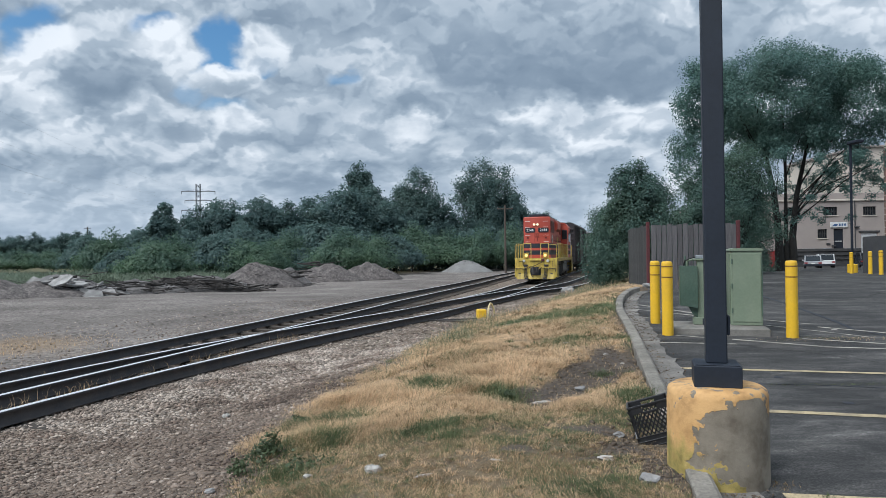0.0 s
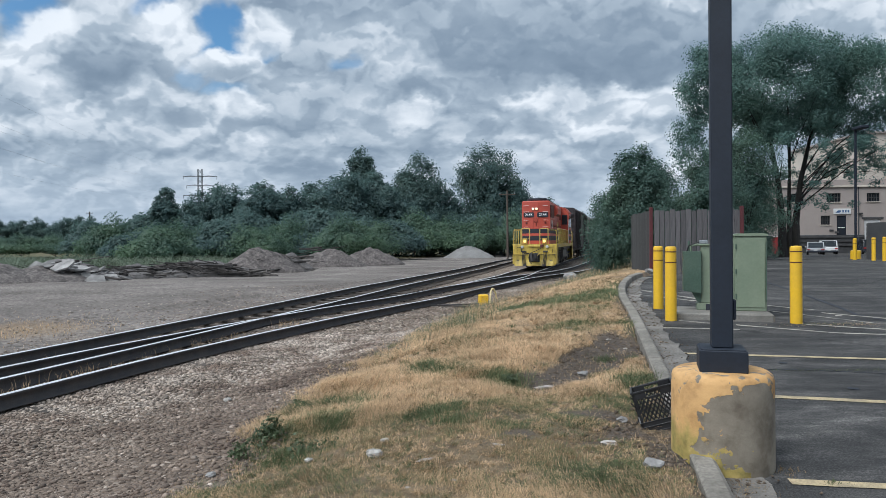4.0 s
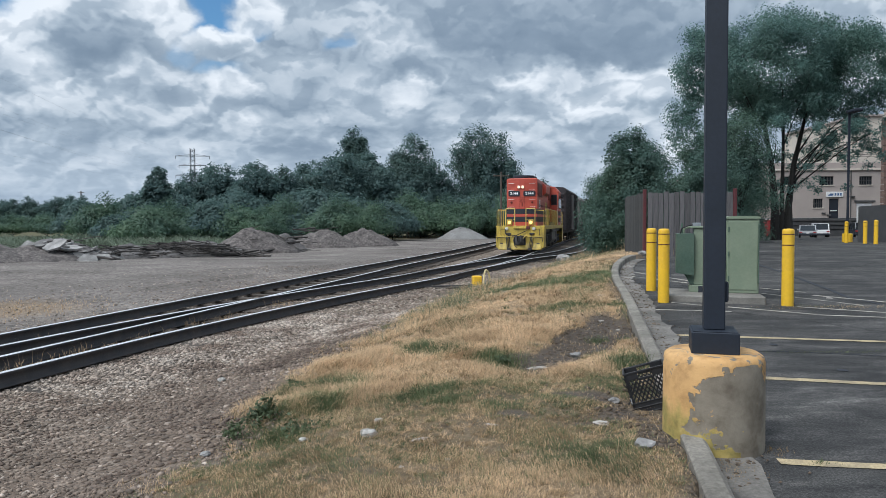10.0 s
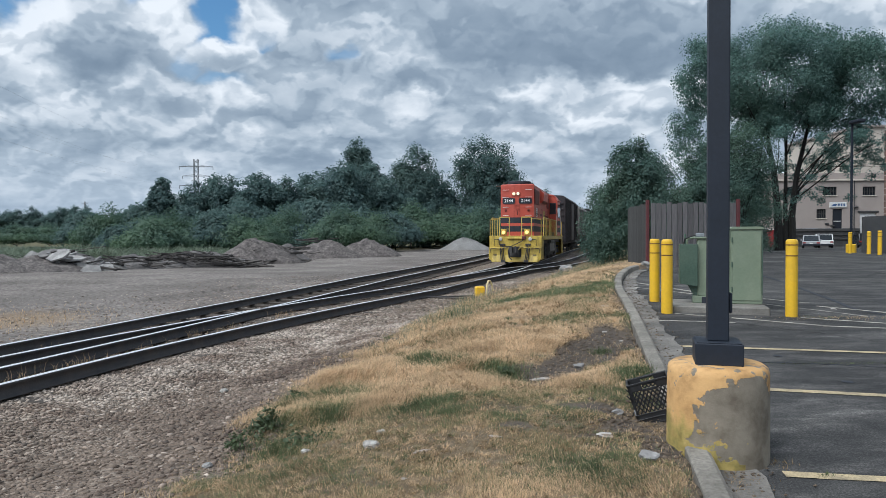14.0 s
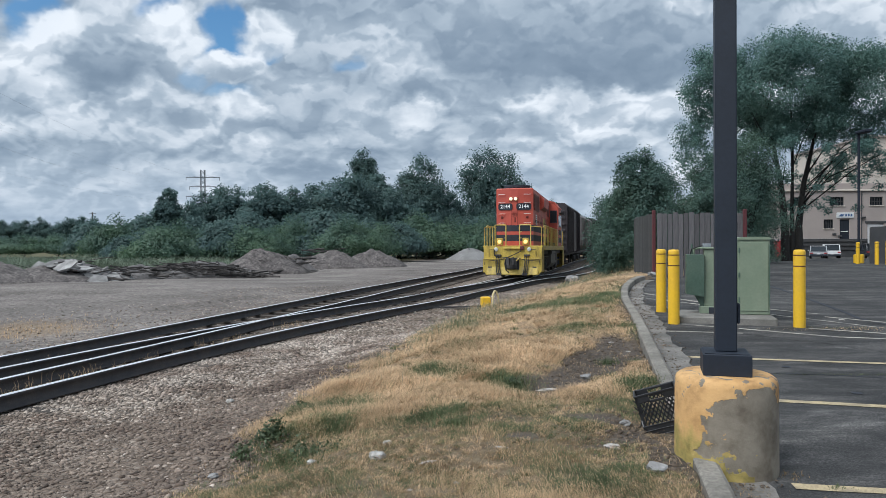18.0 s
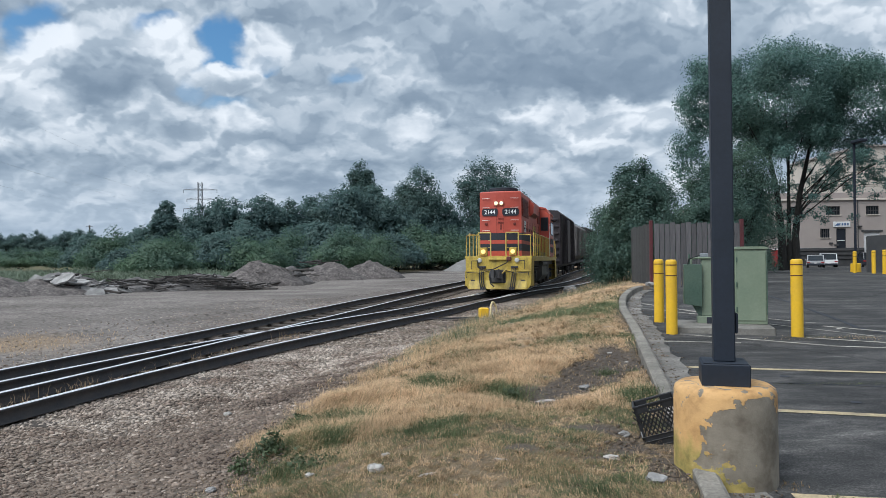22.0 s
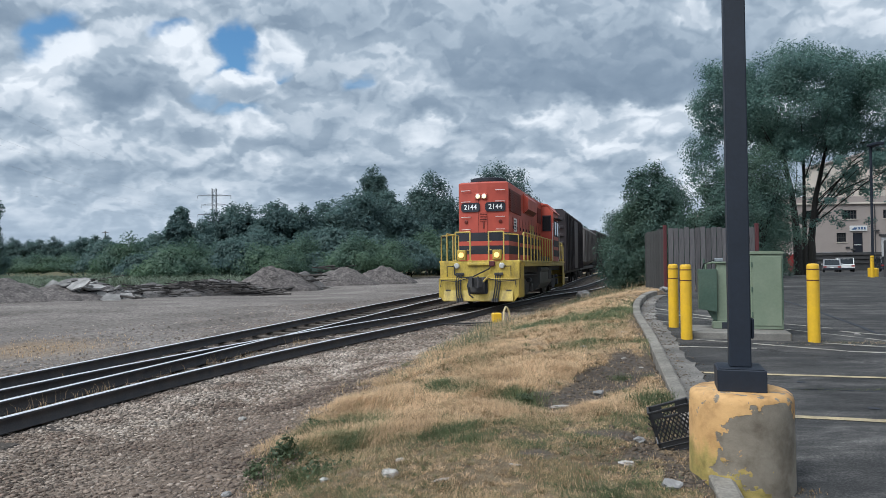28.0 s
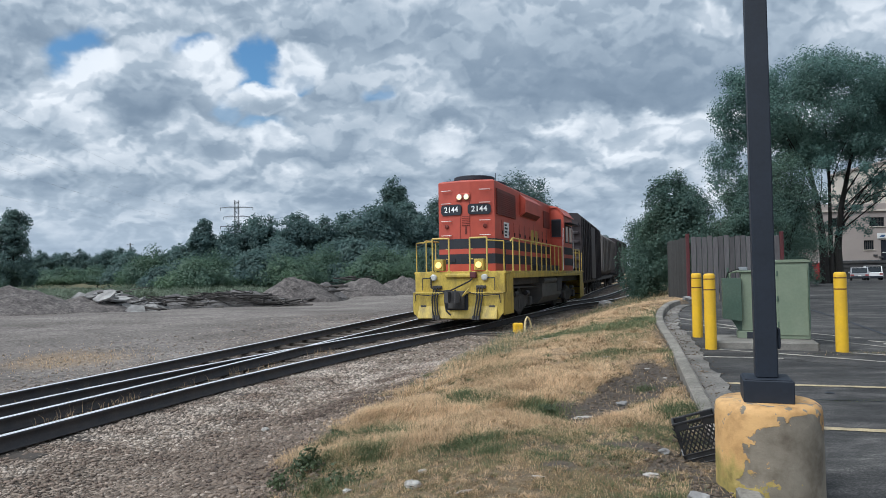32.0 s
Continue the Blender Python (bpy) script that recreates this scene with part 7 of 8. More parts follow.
make_debris(805, 92, "timber_heap", "pale broken timbers behind a gravel heap", 26, 3.5, 2.4, False, 7)
make_debris(555, 62, "timber_heap", "stacked dark timbers behind gravel heaps", 22, 2.5, 1.7, False, 8)


# ---- pylon, poles ----


def make_pylon():
    x, y = far_spot(344, 300)
    z = float(ground_z(x, y))
    H = 1.55 + (392 + 2 - 262) / 1231 * 300 - z
    root = thing("power_pylon", pose(x, y, z, 0, 0, 8), "grey steel lattice power pylon with three crossarms", "pylon")

    def half(h):
        return 0.85 + 1.5 * max(0.0, 1 - h / (H * 0.62)) ** 1.2

    levels = np.linspace(0, H, 17)
    for sx in (-1, 1):
        for sy in (-1, 1):
            part("leg", Shape().path([(sx * half(h), sy * half(h), h) for h in levels], 0.12, 5), PYLON, root)
    for f in range(4):
        br = Shape()
        for i, (a, b) in enumerate(zip(levels[:-1], levels[1:])):
            for s in (-1, 1):
                p = {0: (s * half(a), -half(a), a), 1: (s * half(a), half(a), a), 2: (-half(a), s * half(a), a), 3: (half(a), s * half(a), a)}[f]
                q = {0: (-s * half(b), -half(b), b), 1: (-s * half(b), half(b), b), 2: (-half(b), -s * half(b), b), 3: (half(b), -s * half(b), b)}[f]
                br.tube(p, q, 0.06, n=4)
        part("bracing", br, PYLON, root)
    for h, w in ((H - 3.2, 7.0), (H - 7.2, 5.6), (H - 11.4, 7.0)):
        arm = part("crossarm", Shape().tube((-w, 0, h), (w, 0, h), 0.17, n=5).tube((-w, 0, h), (-1.0, 0, h + 0.7), 0.06, n=4).tube((w, 0, h), (1.0, 0, h + 0.7), 0.06, n=4), PYLON, root)
        for s in (-1, 1):
            part("insulator", Shape().tube((s * w, 0, h), (s * w, 0, h - 1.3), 0.12, n=6), PYLON, arm)


make_pylon()


def make_power_lines():
    """Slack cables from the pylon's crossarms towards a nearer pylon out of sight."""
    x0, y0 = far_spot(344, 300)
    for h, w in ((30.0, 7.0), (26.2, 5.4), (22.2, 7.0)):
        for s in (-1, 1):
            a, b = Vector((x0 + s * w, y0, h - 1.6)), Vector((-62 + s * w, 40, h - 4))
            pts = [a.lerp(b, i / 14) - Vector((0, 0, 16 * (i / 14) * (1 - i / 14))) for i in range(15)]
            solid("power_line", Shape().path(pts, 0.008, 4), GALV, "thin grey overhead power cable", "cable", "power lines")


make_power_lines()


def make_utility_pole(x, y, h, r=0.14, label="slim wooden utility pole with a crossarm"):
    root = thing("utility_pole", ground_pose(x, y), label, "utility pole", "utility poles")
    part("pole", Shape().tube((0, 0, -0.3), (0, 0, h), r, r * 0.7, 10), WOODPOLE, root)
    part("crossarm", Shape().box(-0.9, 0.9, -0.06, 0.06, h - 0.5, h - 0.38, 0.01), WOODPOLE, root)
    for s in (-0.8, 0.0, 0.8):
        part("insulator", Shape().tube((s, 0, h - 0.38), (s, 0, h - 0.22), 0.05, n=6), GALV, root)


make_utility_pole(*far_spot(888, 78), 7.6)
make_utility_pole(*far_spot(146, 190), 11.0, 0.2)


# ---- far side of the car park ----
WALL_Y = 92.2


def make_building():
    g = float(lot_z(WALL_Y)) - 0.05
    root = thing("warehouse", pose(0, 0, 0), "beige two-storey warehouse with a dark loading-dock base", "building")
    holes = [(49.9, 51.75, 6.2, 7.35), (55.15, 56.85, 6.2, 7.3), (49.1, 50.35, 3.2, 4.4), (51.2, 52.5, 1.80, 4.4), (54.8, 57.0, 0.3, 3.9),
             (60.2, 61.9, 6.2, 7.3), (64.0, 65.7, 6.2, 7.3), (45.2, 46.9, 6.2, 7.3)]
    xs = sorted({40.0, 80.0, *[v for h in holes for v in h[:2]]})
    zs = sorted({1.85, 8.1, *[v for h in holes for v in h[2:] if v > 1.85]})
    w = Shape()
    for x0, x1 in zip(xs[:-1], xs[1:]):
        for z0, z1 in zip(zs[:-1], zs[1:]):
            if not any(a <= x0 and x1 <= b and c <= z0 + 0.06 and z1 <= d + 0.06 for a, b, c, d in holes):
                w.box(x0, x1, WALL_Y, WALL_Y + 0.35, z0, z1)
    part("wall", w, STUCCO, root, "beige painted front wall")
    part("dock_wall", Shape().box(40, 54.8, WALL_Y - 0.06, WALL_Y + 0.35, g, 1.84).box(57.0, 80, WALL_Y - 0.06, WALL_Y + 0.35, g, 1.84), DOCK, root, "dark dock base")
    for z in (0.35, 0.9, 1.45):
        part("dock_bumper", Shape().box(40, 54.7, WALL_Y - 0.16, WALL_Y - 0.06, z, z + 0.18, 0.02), UNDER, root)
    part("cornice", Shape().box(40, 80, WALL_Y - 0.22, WALL_Y + 0.4, 8.1, 8.32, 0.03), STUCCO_LIGHT, root)
    part("parapet", Shape().box(40, 80, WALL_Y + 0.0, WALL_Y + 0.36, 8.32, 9.15, 0.02), STUCCO, root)
    part("roof", Shape().box(40, 80, WALL_Y + 0.36, WALL_Y + 28, 8.6, 8.75), DOCK, root)
    part("side_wall", Shape().box(40, 40.35, WALL_Y + 0.36, WALL_Y + 28, g, 8.59), STUCCO, root)
    part("upper_storey", Shape().box(56.9, 80, WALL_Y + 3, WALL_Y + 24, 8.76, 15.6, 0.05), STUCCO_LIGHT, root, "lighter upper block")
    for x in (60, 66, 72):
        part("upper_window", Shape().box(x, x + 2.4, WALL_Y + 2.93, WALL_Y + 3, 11.0, 13.4, 0.02), GLASS, root)
    part("upper_coping", Shape().box(56.6, 80, WALL_Y + 2.7, WALL_Y + 24.2, 15.6, 15.9, 0.04), STUCCO, root)
    part("drainpipe", Shape().tube((54.0, WALL_Y - 0.08, g), (54.0, WALL_Y - 0.08, 8.1), 0.07, n=8), DOCK, root)
    for k, (x0, x1, z0, z1) in enumerate(holes):
        if k == 3:
            d = part("door", Shape().box(x0, x1, WALL_Y + 0.12, WALL_Y + 0.18, z0, z1, 0.02), CARDARK, root, "dark entrance door")
            part("push_bar", Shape().box(x0 + 0.2, x1 - 0.2, WALL_Y + 0.06, WALL_Y + 0.12, 2.75, 2.85), WHITE, d, "pale door bar")
            continue
        if k == 4:
            d = part("roller_door", Shape().box(x0, x1, WALL_Y + 0.15, WALL_Y + 0.2, z0, z1), WHITE, root, "pale roller door")
            for i in range(8):
                part("slat", Shape().box(x0, x1, WALL_Y + 0.13, WALL_Y + 0.15, z0 + i * 0.45, z0 + i * 0.45 + 0.4, 0.008), WHITE, d)
            part("door_lintel", Shape().box(x0 - 0.3, x1 + 0.3, WALL_Y - 0.08, WALL_Y + 0.02, z1, z1 + 0.25, 0.02), DOCK, root)
            continue
        win = part("window", Shape().box(x0, x1, WALL_Y + 0.18, WALL_Y + 0.24, z0, z1), GLASS, root, "small dark window")
        cols = 5
        for i in range(cols + 1):
            part("mullion", Shape().box(x0 + (x1 - x0) * i / cols - 0.03, x0 + (x1 - x0) * i / cols + 0.03, WALL_Y + 0.10, WALL_Y + 0.18, z0, z1), DOCK, win)
        for z in (z0, (z0 + z1) / 2, z1):
            part("glazing_bar", Shape().box(x0, x1, WALL_Y + 0.11, WALL_Y + 0.17, z - 0.03, z + 0.03), DOCK, win)
        part("sill", Shape().box(x0 - 0.1, x1 + 0.1, WALL_Y - 0.1, WALL_Y + 0.1, z0 - 0.12, z0, 0.02), STUCCO_LIGHT, win)
    sg = part("sign_board", Shape().box(50.75, 53.0, WALL_Y - 0.12, WALL_Y - 0.02, 4.60, 5.30, 0.02), WHITE, root, "white sign board with a blue emblem")
    part("emblem", Shape().prism([(50.95, 4.78), (51.55, 4.78), (51.75, 5.05), (51.3, 5.08)], WALL_Y - 0.13, WALL_Y - 0.121, "y"), SIGNBLUE, sg)
    for x in (51.85, 52.2, 52.55):
        part("sign_bar", Shape().box(x, x + 0.22, WALL_Y - 0.13, WALL_Y - 0.121, 4.80, 5.12), SIGNBLUE, sg)
    part("wall_lamp", Shape().box(53.9, 54.5, WALL_Y - 0.3, WALL_Y, 4.55, 4.75, 0.05), DOCK, root)
    for x, z in ((50.2, 2.35), (50.9, 2.1)):
        part("meter_box", Shape().box(x, x + 0.5, WALL_Y - 0.15, WALL_Y, z, z + 0.22, 0.02), DOCK, root)


make_building()


def make_brick_block():
    """The corner of a brick building with a pale toothed cornice."""
    y = 62.0
    x, g = 0.6335 * y, float(lot_z(62.0)) - 0.05
    root = thing("brick_building", pose(x, y, g), "brown brick building corner with a pale toothed cornice", "building")
    part("wall", Shape().prism([(0, 0), (24, 0), (34, 14), (9.4, 14)], 0, 10.6, "z"), BRICK, root, "brown brick wall")
    for k in range(18):
        part("pier_course", Shape().box(-0.06, 0.5, -0.06, 0.4, 0.3 + k * 0.57, 0.3 + k * 0.57 + 0.50, 0.01), BRICK, root)
    part("cornice", Shape().prism([(-0.35, -0.35), (24.2, -0.35), (34.2, 14), (9.1, 14)], 11.0, 11.35, "z"), STUCCO_LIGHT, root, "pale stone cornice")
    part("frieze", Shape().prism([(-0.1, -0.1), (24.1, -0.1), (34.1, 14), (9.3, 14)], 10.6, 11.0, "z"), STUCCO_LIGHT, root)
    for k in range(20):
        part("dentil", Shape().box(-0.3 + k * 0.62, 0.02 + k * 0.62, -0.3, -0.1, 10.65, 10.98, 0.02), STUCCO_LIGHT, root)
    part("roof", Shape().prism([(0, 0), (24, 0), (34, 14), (9.4, 14)], 11.35, 11.45, "z"), DOCK, root)


make_brick_block()


def make_vehicle(name, x, y, turn, label, paint, l, w, h, suv):
    root = thing(name, pose(x, y, float(lot_z(y)), 0, 0, turn), label, "car", "parked cars")
    b = 0.95 if suv else 0.80
    part("body", Shape().prism([(-l / 2, 0.35), (-l / 2, b * 0.9), (-l / 2 + 0.15, b), (l / 2 - 0.9, b), (l / 2 - 0.05, b * 0.82), (l / 2, 0.35)], -w / 2, w / 2, "x"), paint, root)
    cab = [(-l / 2 + 0.1, b), (-l / 2 + (0.35 if suv else 0.85), h - 0.04), (-l / 2 + 1.6, h), (l / 2 - 2.0, h - 0.03), (l / 2 - 1.05, b)]
    part("cabin_glass", Shape().prism(cab, -w / 2 + 0.10, w / 2 - 0.10, "x"), GLASS, root)
    part("roof", Shape().prism([(-l / 2 + (0.3 if suv else 0.8), h - 0.05), (-l / 2 + 1.6, h + 0.02), (l / 2 - 2.0, h), (l / 2 - 2.1, h - 0.05)], -w / 2 + 0.06, w / 2 - 0.06, "x"), paint, root)
    part("roof_edge", Shape().prism([(-l / 2 + (0.28 if suv else 0.82), h - 0.16), (-l / 2 + 1.6, h - 0.04), (l / 2 - 2.0, h - 0.06), (l / 2 - 1.85, h - 0.16), (l / 2 - 2.2, h - 0.12), (-l / 2 + 1.6, h - 0.12)], -w / 2 + 0.07, w / 2 - 0.07, "x"), paint, root)
    for e in (-1, 1):
        for q0, q1 in ((cab[0], cab[1]), (cab[4], cab[3]), ((0.15, b), (0.05, h - 0.06))):
            part("pillar", Shape().tube((e * (w / 2 - 0.10), q0[0], q0[1]), (e * (w / 2 - 0.12), q1[0], q1[1]), 0.055, n=6), paint, root)
    for s in (-1, 1):
        for yy in (-l / 2 + 0.85, l / 2 - 0.9):
            wh = part("wheel", Shape().tube((s * (w / 2 - 0.2), yy, 0.33), (s * (w / 2 + 0.01), yy, 0.33), 0.33, n=18), TYRE, root)
            part("rim", Shape().tube((s * (w / 2 + 0.01), yy, 0.33), (s * (w / 2 + 0.02), yy, 0.33), 0.2, n=12), STEEL, wh)
        part("tail_light", Shape().box(min(s * (w / 2 - 0.35), s * (w / 2 - 0.03)), max(s * (w / 2 - 0.35), s * (w / 2 - 0.03)), -l / 2 - 0.02, -l / 2 + 0.05, b * 0.68, b * 0.86, 0.01), REDBOX, root)
        part("wing_mirror", Shape().box(min(s * w / 2, s * (w / 2 + 0.18)), max(s * w / 2, s * (w / 2 + 0.18)), l / 2 - 1.6, l / 2 - 1.4, b, b + 0.15, 0.02), paint, root)
    part("bumper", Shape().box(-w / 2 + 0.02, w / 2 - 0.02, -l / 2 - 0.06, -l / 2 + 0.1, 0.3, 0.52, 0.03), CARDARK, root)
    part("plate_panel", Shape().box(-0.16, 0.16, -l / 2 - 0.075, -l / 2 - 0.061, 0.5, 0.6), WHITE, root)


make_vehicle("sedan", 41.2, 78.5, -27, "silver parked sedan on the far asphalt", CARSILVER, 4.4, 1.75, 1.40, False)
make_vehicle("suv", 45.8, 84.5, -24, "white parked sport utility vehicle by the warehouse", CARWHITE, 4.4, 1.85, 1.66, True)
make_vehicle("pickup", 48.6, 81.0, -20, "dark parked car partly behind a bollard", CARDARK, 4.8, 1.9, 1.7, True)
bin_ = thing("waste_skip", pose(33.4, 70, float(lot_z(70)), 0, 0, -20), "red metal waste skip on the far asphalt", "skip")
part("body", Shape().prism([(-0.8, 0.15), (0.8, 0.15), (0.95, 1.75), (-0.95, 1.75)], -0.8, 0.8, "y"), REDBOX, bin_)
part("rim", Shape().box(-1.0, 1.0, -0.86, 0.86, 1.75, 1.85, 0.02), REDBOX, bin_)
part("lid", Shape().box(-0.98, 0.98, -0.84, 0.84, 1.85, 1.93, 0.02), WHITE, bin_)
for x, y in ((19.75, 34.0), (19.45, 32.0), (18.95, 30.4)):
    make_bollard(x, y, 1.05)
scr = thing("screen_wall", pose(0, 0, 0), "dark grey metal screen around a bin store", "screen")
sz = float(lot_z(31))
part("panel", Shape().prism([(19.8, sz + 1.72), (19.8, sz), (25.0, sz), (25.0, sz + 1.95)], 33.0, 33.08, "y"), DOCK, scr)
for x in (19.85, 22.4, 24.9):
    part("post", Shape().box(x - 0.04, x + 0.04, 33.09, 33.17, sz, sz + 1.7, 0.01), UNDER, scr)
lp = thing("light_pole", pose(21.25, 36.5, float(lot_z(36.5))), "slim dark light pole on a small yellow base", "light pole")
part("concrete_base", Shape().lathe([(0.25, -0.1), (0.25, 0.42), (0.22, 0.45), (0.02, 0.46)], 20), BOLLARD, lp)
part("pole_shaft", Shape().box(-0.05, 0.05, -0.05, 0.05, 0.45, 6.8, 0.01), POLE, lp)
part("lamp_head", Shape().box(-0.2, 0.2, -0.9, 0.0, 6.7, 6.85, 0.03), POLE, lp)

# ---- grass, stones, litter ----


def blades(name, x, y, h, w, lean, material, seed, comb=0.0, height=None, turn=None):
    """Bent grass blades of two faces each, standing on the ground. comb: how far neighbours lean alike."""
    r = np.random.RandomState(seed)
    n = len(x)
    z = (height or ground_z)(*((x, y) if height is None else (y,))) - 0.01
    a = r.uniform(0, 6.283, n)
    s = np.c_[np.cos(a), np.sin(a), np.zeros(n)] * (w / 2)[:, None]
    b = r.uniform(0, 6.283, n) * (1 - comb) + comb * 3.1 * lumps(x, y, 2.6, 21)
    if turn is not None:
        b = turn + 0.5 * r.normal(size=n)
    d = np.c_[np.cos(b), np.sin(b)] * (lean * h)[:, None]
    p = np.c_[x, y, z]
    m = p + np.c_[d * 0.35, h * 0.6]
    t = p + np.c_[d, h * np.maximum(1 - 0.35 * lean, 0.35)]
    v = np.stack([p - s, p + s, m + s * 0.7, m - s * 0.7, t], 1).reshape(-1, 3)
    k = np.arange(n)[:, None] * 5
    f = np.concatenate([k + [0, 1, 2], k + [0, 2, 3], k + [3, 2, 4]])
    return soup(name, v, f, material)


def scatter(seed, n, y0, y1):
    """Places in the grass strip, with what grows there."""
    r = np.random.RandomState(seed)
    y = r.uniform(y0, y1, n)
    x0, x1 = edge_x(y) - 0.3, np.where(y < 20, kerb_x(y), edge_x(y) + 5.0) - 0.02
    x = x0 + (x1 - x0) * r.uniform(0, 1, n)
    zn = zones(x, y)
    keep = (r.uniform(size=n) > zn[:, 0] * 0.93) & (r.uniform(size=n) > 0.95 * fade(0.55, 0.9, zn[:, 1])) & (np.hypot(x - 1.875, y - 4.8) > 0.36)
    x, y, zn = x[keep], y[keep], zn[keep]
    zn[:, 2] = np.where(zn[:, 0] > 0.5, 0.05, zn[:, 2])
    return x, y, zn, r


def make_grass():
    for k, (y0, y1, n, fat) in enumerate(((3.1, 4.6, 105000, 0.0021), (4.6, 6.3, 105000, 0.0024), (6.3, 8.6, 85000, 0.0034), (8.6, 13.0, 76000, 0.0040), (13.0, 21.0, 50000, 0.0068), (21.0, 40.0, 20000, 0.012))):
        x, y, zn, r = scatter(200 + k, n, y0, y1)
        tuft = lumps(x, y, 5.0, 18) + 0.6 * lumps(x, y, 11.0, 19)
        short = turf(x, y)
        tall = np.maximum(patches(x, y, STRAW_SPOTS), 0.28 * fade(-0.2, 0.6, lumps(x, y, 0.9, 13))) * (1 - short)
        near_edge = 0.8 * np.exp(-((x - edge_x(y) - 0.5) / 0.6) ** 2) * fade(11, 15, y) * fade(19.5, 17.5, y) * fade(-0.4, 0.5, lumps(x, y, 1.6, 29))
        tall = np.maximum(tall, near_edge)
        lush = zn[:, 2] * (1 - short)
        kind = r.uniform(size=len(x))
        isg = kind < np.clip(zn[:, 2] * 1.05 * fade(-0.9, 0.4, tuft + 0.9 * lush) + 0.03 + 0.45 * near_edge, 0, 0.96)
        isb = ~isg & (r.uniform(size=len(x)) < np.clip(0.06 + 0.60 * short * fade(-0.8, 0.4, lumps(x, y, 2.3, 22)) + 0.35 * fade(0.1, 0.8, -tuft) * (1 - tall) + 0.3 * zn[:, 1], 0, 0.8))
        h = (0.022 + 0.03 * r.uniform(size=len(x)) + (0.20 * tall + 0.09 * lush) * r.uniform(0.35, 1.0, len(x))) * (0.75 + 0.5 * fade(-0.6, 0.9, tuft))
        lean = r.uniform(0.35, 1.25, len(x)) + 0.45 * tall + 0.5 * fade(7.5, 10.0, y) * (1 - near_edge)
        w = fat * r.uniform(0.7, 1.5, len(x))
        keep = r.uniform(size=len(x)) > (0.5 + 0.1 * short) * fade(0.1, -0.7, tuft) * (1 - tall) + 0.12 * short * fade(-0.2, 0.5, lumps(x, y, 3.1, 17))
        for sel, nm, material, label in ((~isg & ~isb, "dry_grass", DRY, "sun-bleached dry grass on the verge"), (isg, "green_grass", GREEN, "short green grass among dry straw"), (isb, "dead_grass", BROWN, "dead brown grass close to the soil")):
            sel = sel & keep
            tagged(new(nm, blades(nm, x[sel], y[sel], h[sel], w[sel], lean[sel], material, 300 + k, 0.6)), label, "grass", kind="stuff")
    # small tussocks whose blades fan out, thickest in the trodden turf
    r = np.random.RandomState(61)
    for n, y0, y1, big, fat in ((1500, 3.15, 6.6, 1.0, 0.0022), (900, 6.0, 10.5, 1.5, 0.0034), (420, 10.0, 18.0, 1.8, 0.006)):
        cy = r.uniform(y0, y1, n)
        cx = edge_x(cy) + (kerb_x(cy) - 0.06 - edge_x(cy)) * r.uniform(0, 1, n)
        zn = zones(cx, cy)
        ok = (zn[:, 1] < 0.62) & (np.hypot(cx - 1.875, cy - 4.8) > 0.42) & (np.hypot(cx - 1.73, cy - 5.62) > 0.3)
        cx, cy, green = cx[ok], cy[ok], zn[ok, 2]
        size = r.uniform(0.5, 1.4, len(cx)) * big
        pick = r.uniform(size=len(cx))
        kind = np.where(pick < 0.15 + 0.6 * green, 1, np.where(pick < 0.55, 2, 0))
        k = 34
        a = r.uniform(0, 6.283, (len(cx), k))
        q = np.abs(r.normal(0, 0.016, (len(cx), k))) * size[:, None]
        x, y = (cx[:, None] + q * np.cos(a)).ravel(), (cy[:, None] + q * np.sin(a)).ravel()
        h = (r.uniform(0.025, 0.065, (len(cx), k)) * size[:, None]).ravel()
        lean = r.uniform(0.4, 1.6, h.size)
        kinds = np.repeat(kind, k)
        for i, (nm, material, label) in enumerate((("dry_grass", DRY, "fanned tussocks of bleached grass"), ("green_grass", GREEN, "fanned tussocks of green grass"), ("dead_grass", BROWN, "fanned tussocks of dead brown grass"))):
            sel = kinds == i
            tagged(new(nm, blades(nm, x[sel], y[sel], h[sel], fat * r.uniform(0.7, 1.4, sel.sum()), lean[sel], material, 70 + i, turn=a.ravel()[sel])), label, "grass", kind="stuff")
    # pale single stalks over the short grass
    r = np.random.RandomState(15)
    n = 3000
    y = r.uniform(3.2, 8.5, n)
    x = edge_x(y) - 0.1 + (kerb_x(y) - 0.05 - edge_x(y) + 0.1) * r.uniform(0, 1, n)
    ok = (np.hypot(x - 1.875, y - 4.8) > 0.36) & (lumps(x, y, 2.1, 46) + 0.5 * r.normal(size=n) > 0.1)
    tagged(new("straw_stalks", blades("straw_stalks", x[ok], y[ok], r.uniform(0.04, 0.11, n)[ok], r.uniform(0.0014, 0.0026, n)[ok], r.uniform(0.8, 2.2, n)[ok], DRY, 16)), "pale single straw stalks over short grass", "grass", kind="stuff")
    # pale tall weeds by the switch stand, weeds between the rails
    r = np.random.RandomState(5)
    for k, (n, material, label) in enumerate(((1300, DRY, "tall bleached weeds beside the track"), (1700, REED, "tall grey-green weeds beside the track"), (900, GREEN, "tall green weeds beside the track"))):
        y = r.normal(14.6, 2.4, n)
        x = edge_x(y) + 0.15 + np.abs(r.normal(0, 0.55, n))
        ok = lumps(x, y, 1.3, 47) + 0.4 * r.normal(size=n) > 0.0
        tagged(new("tall_weeds", blades("tall_weeds", x[ok], y[ok], r.uniform(0.10, 0.36, n)[ok], np.full(ok.sum(), 0.0042), r.uniform(0.3, 1.1, n)[ok], material, 6 + k)), label, "weeds", kind="stuff")
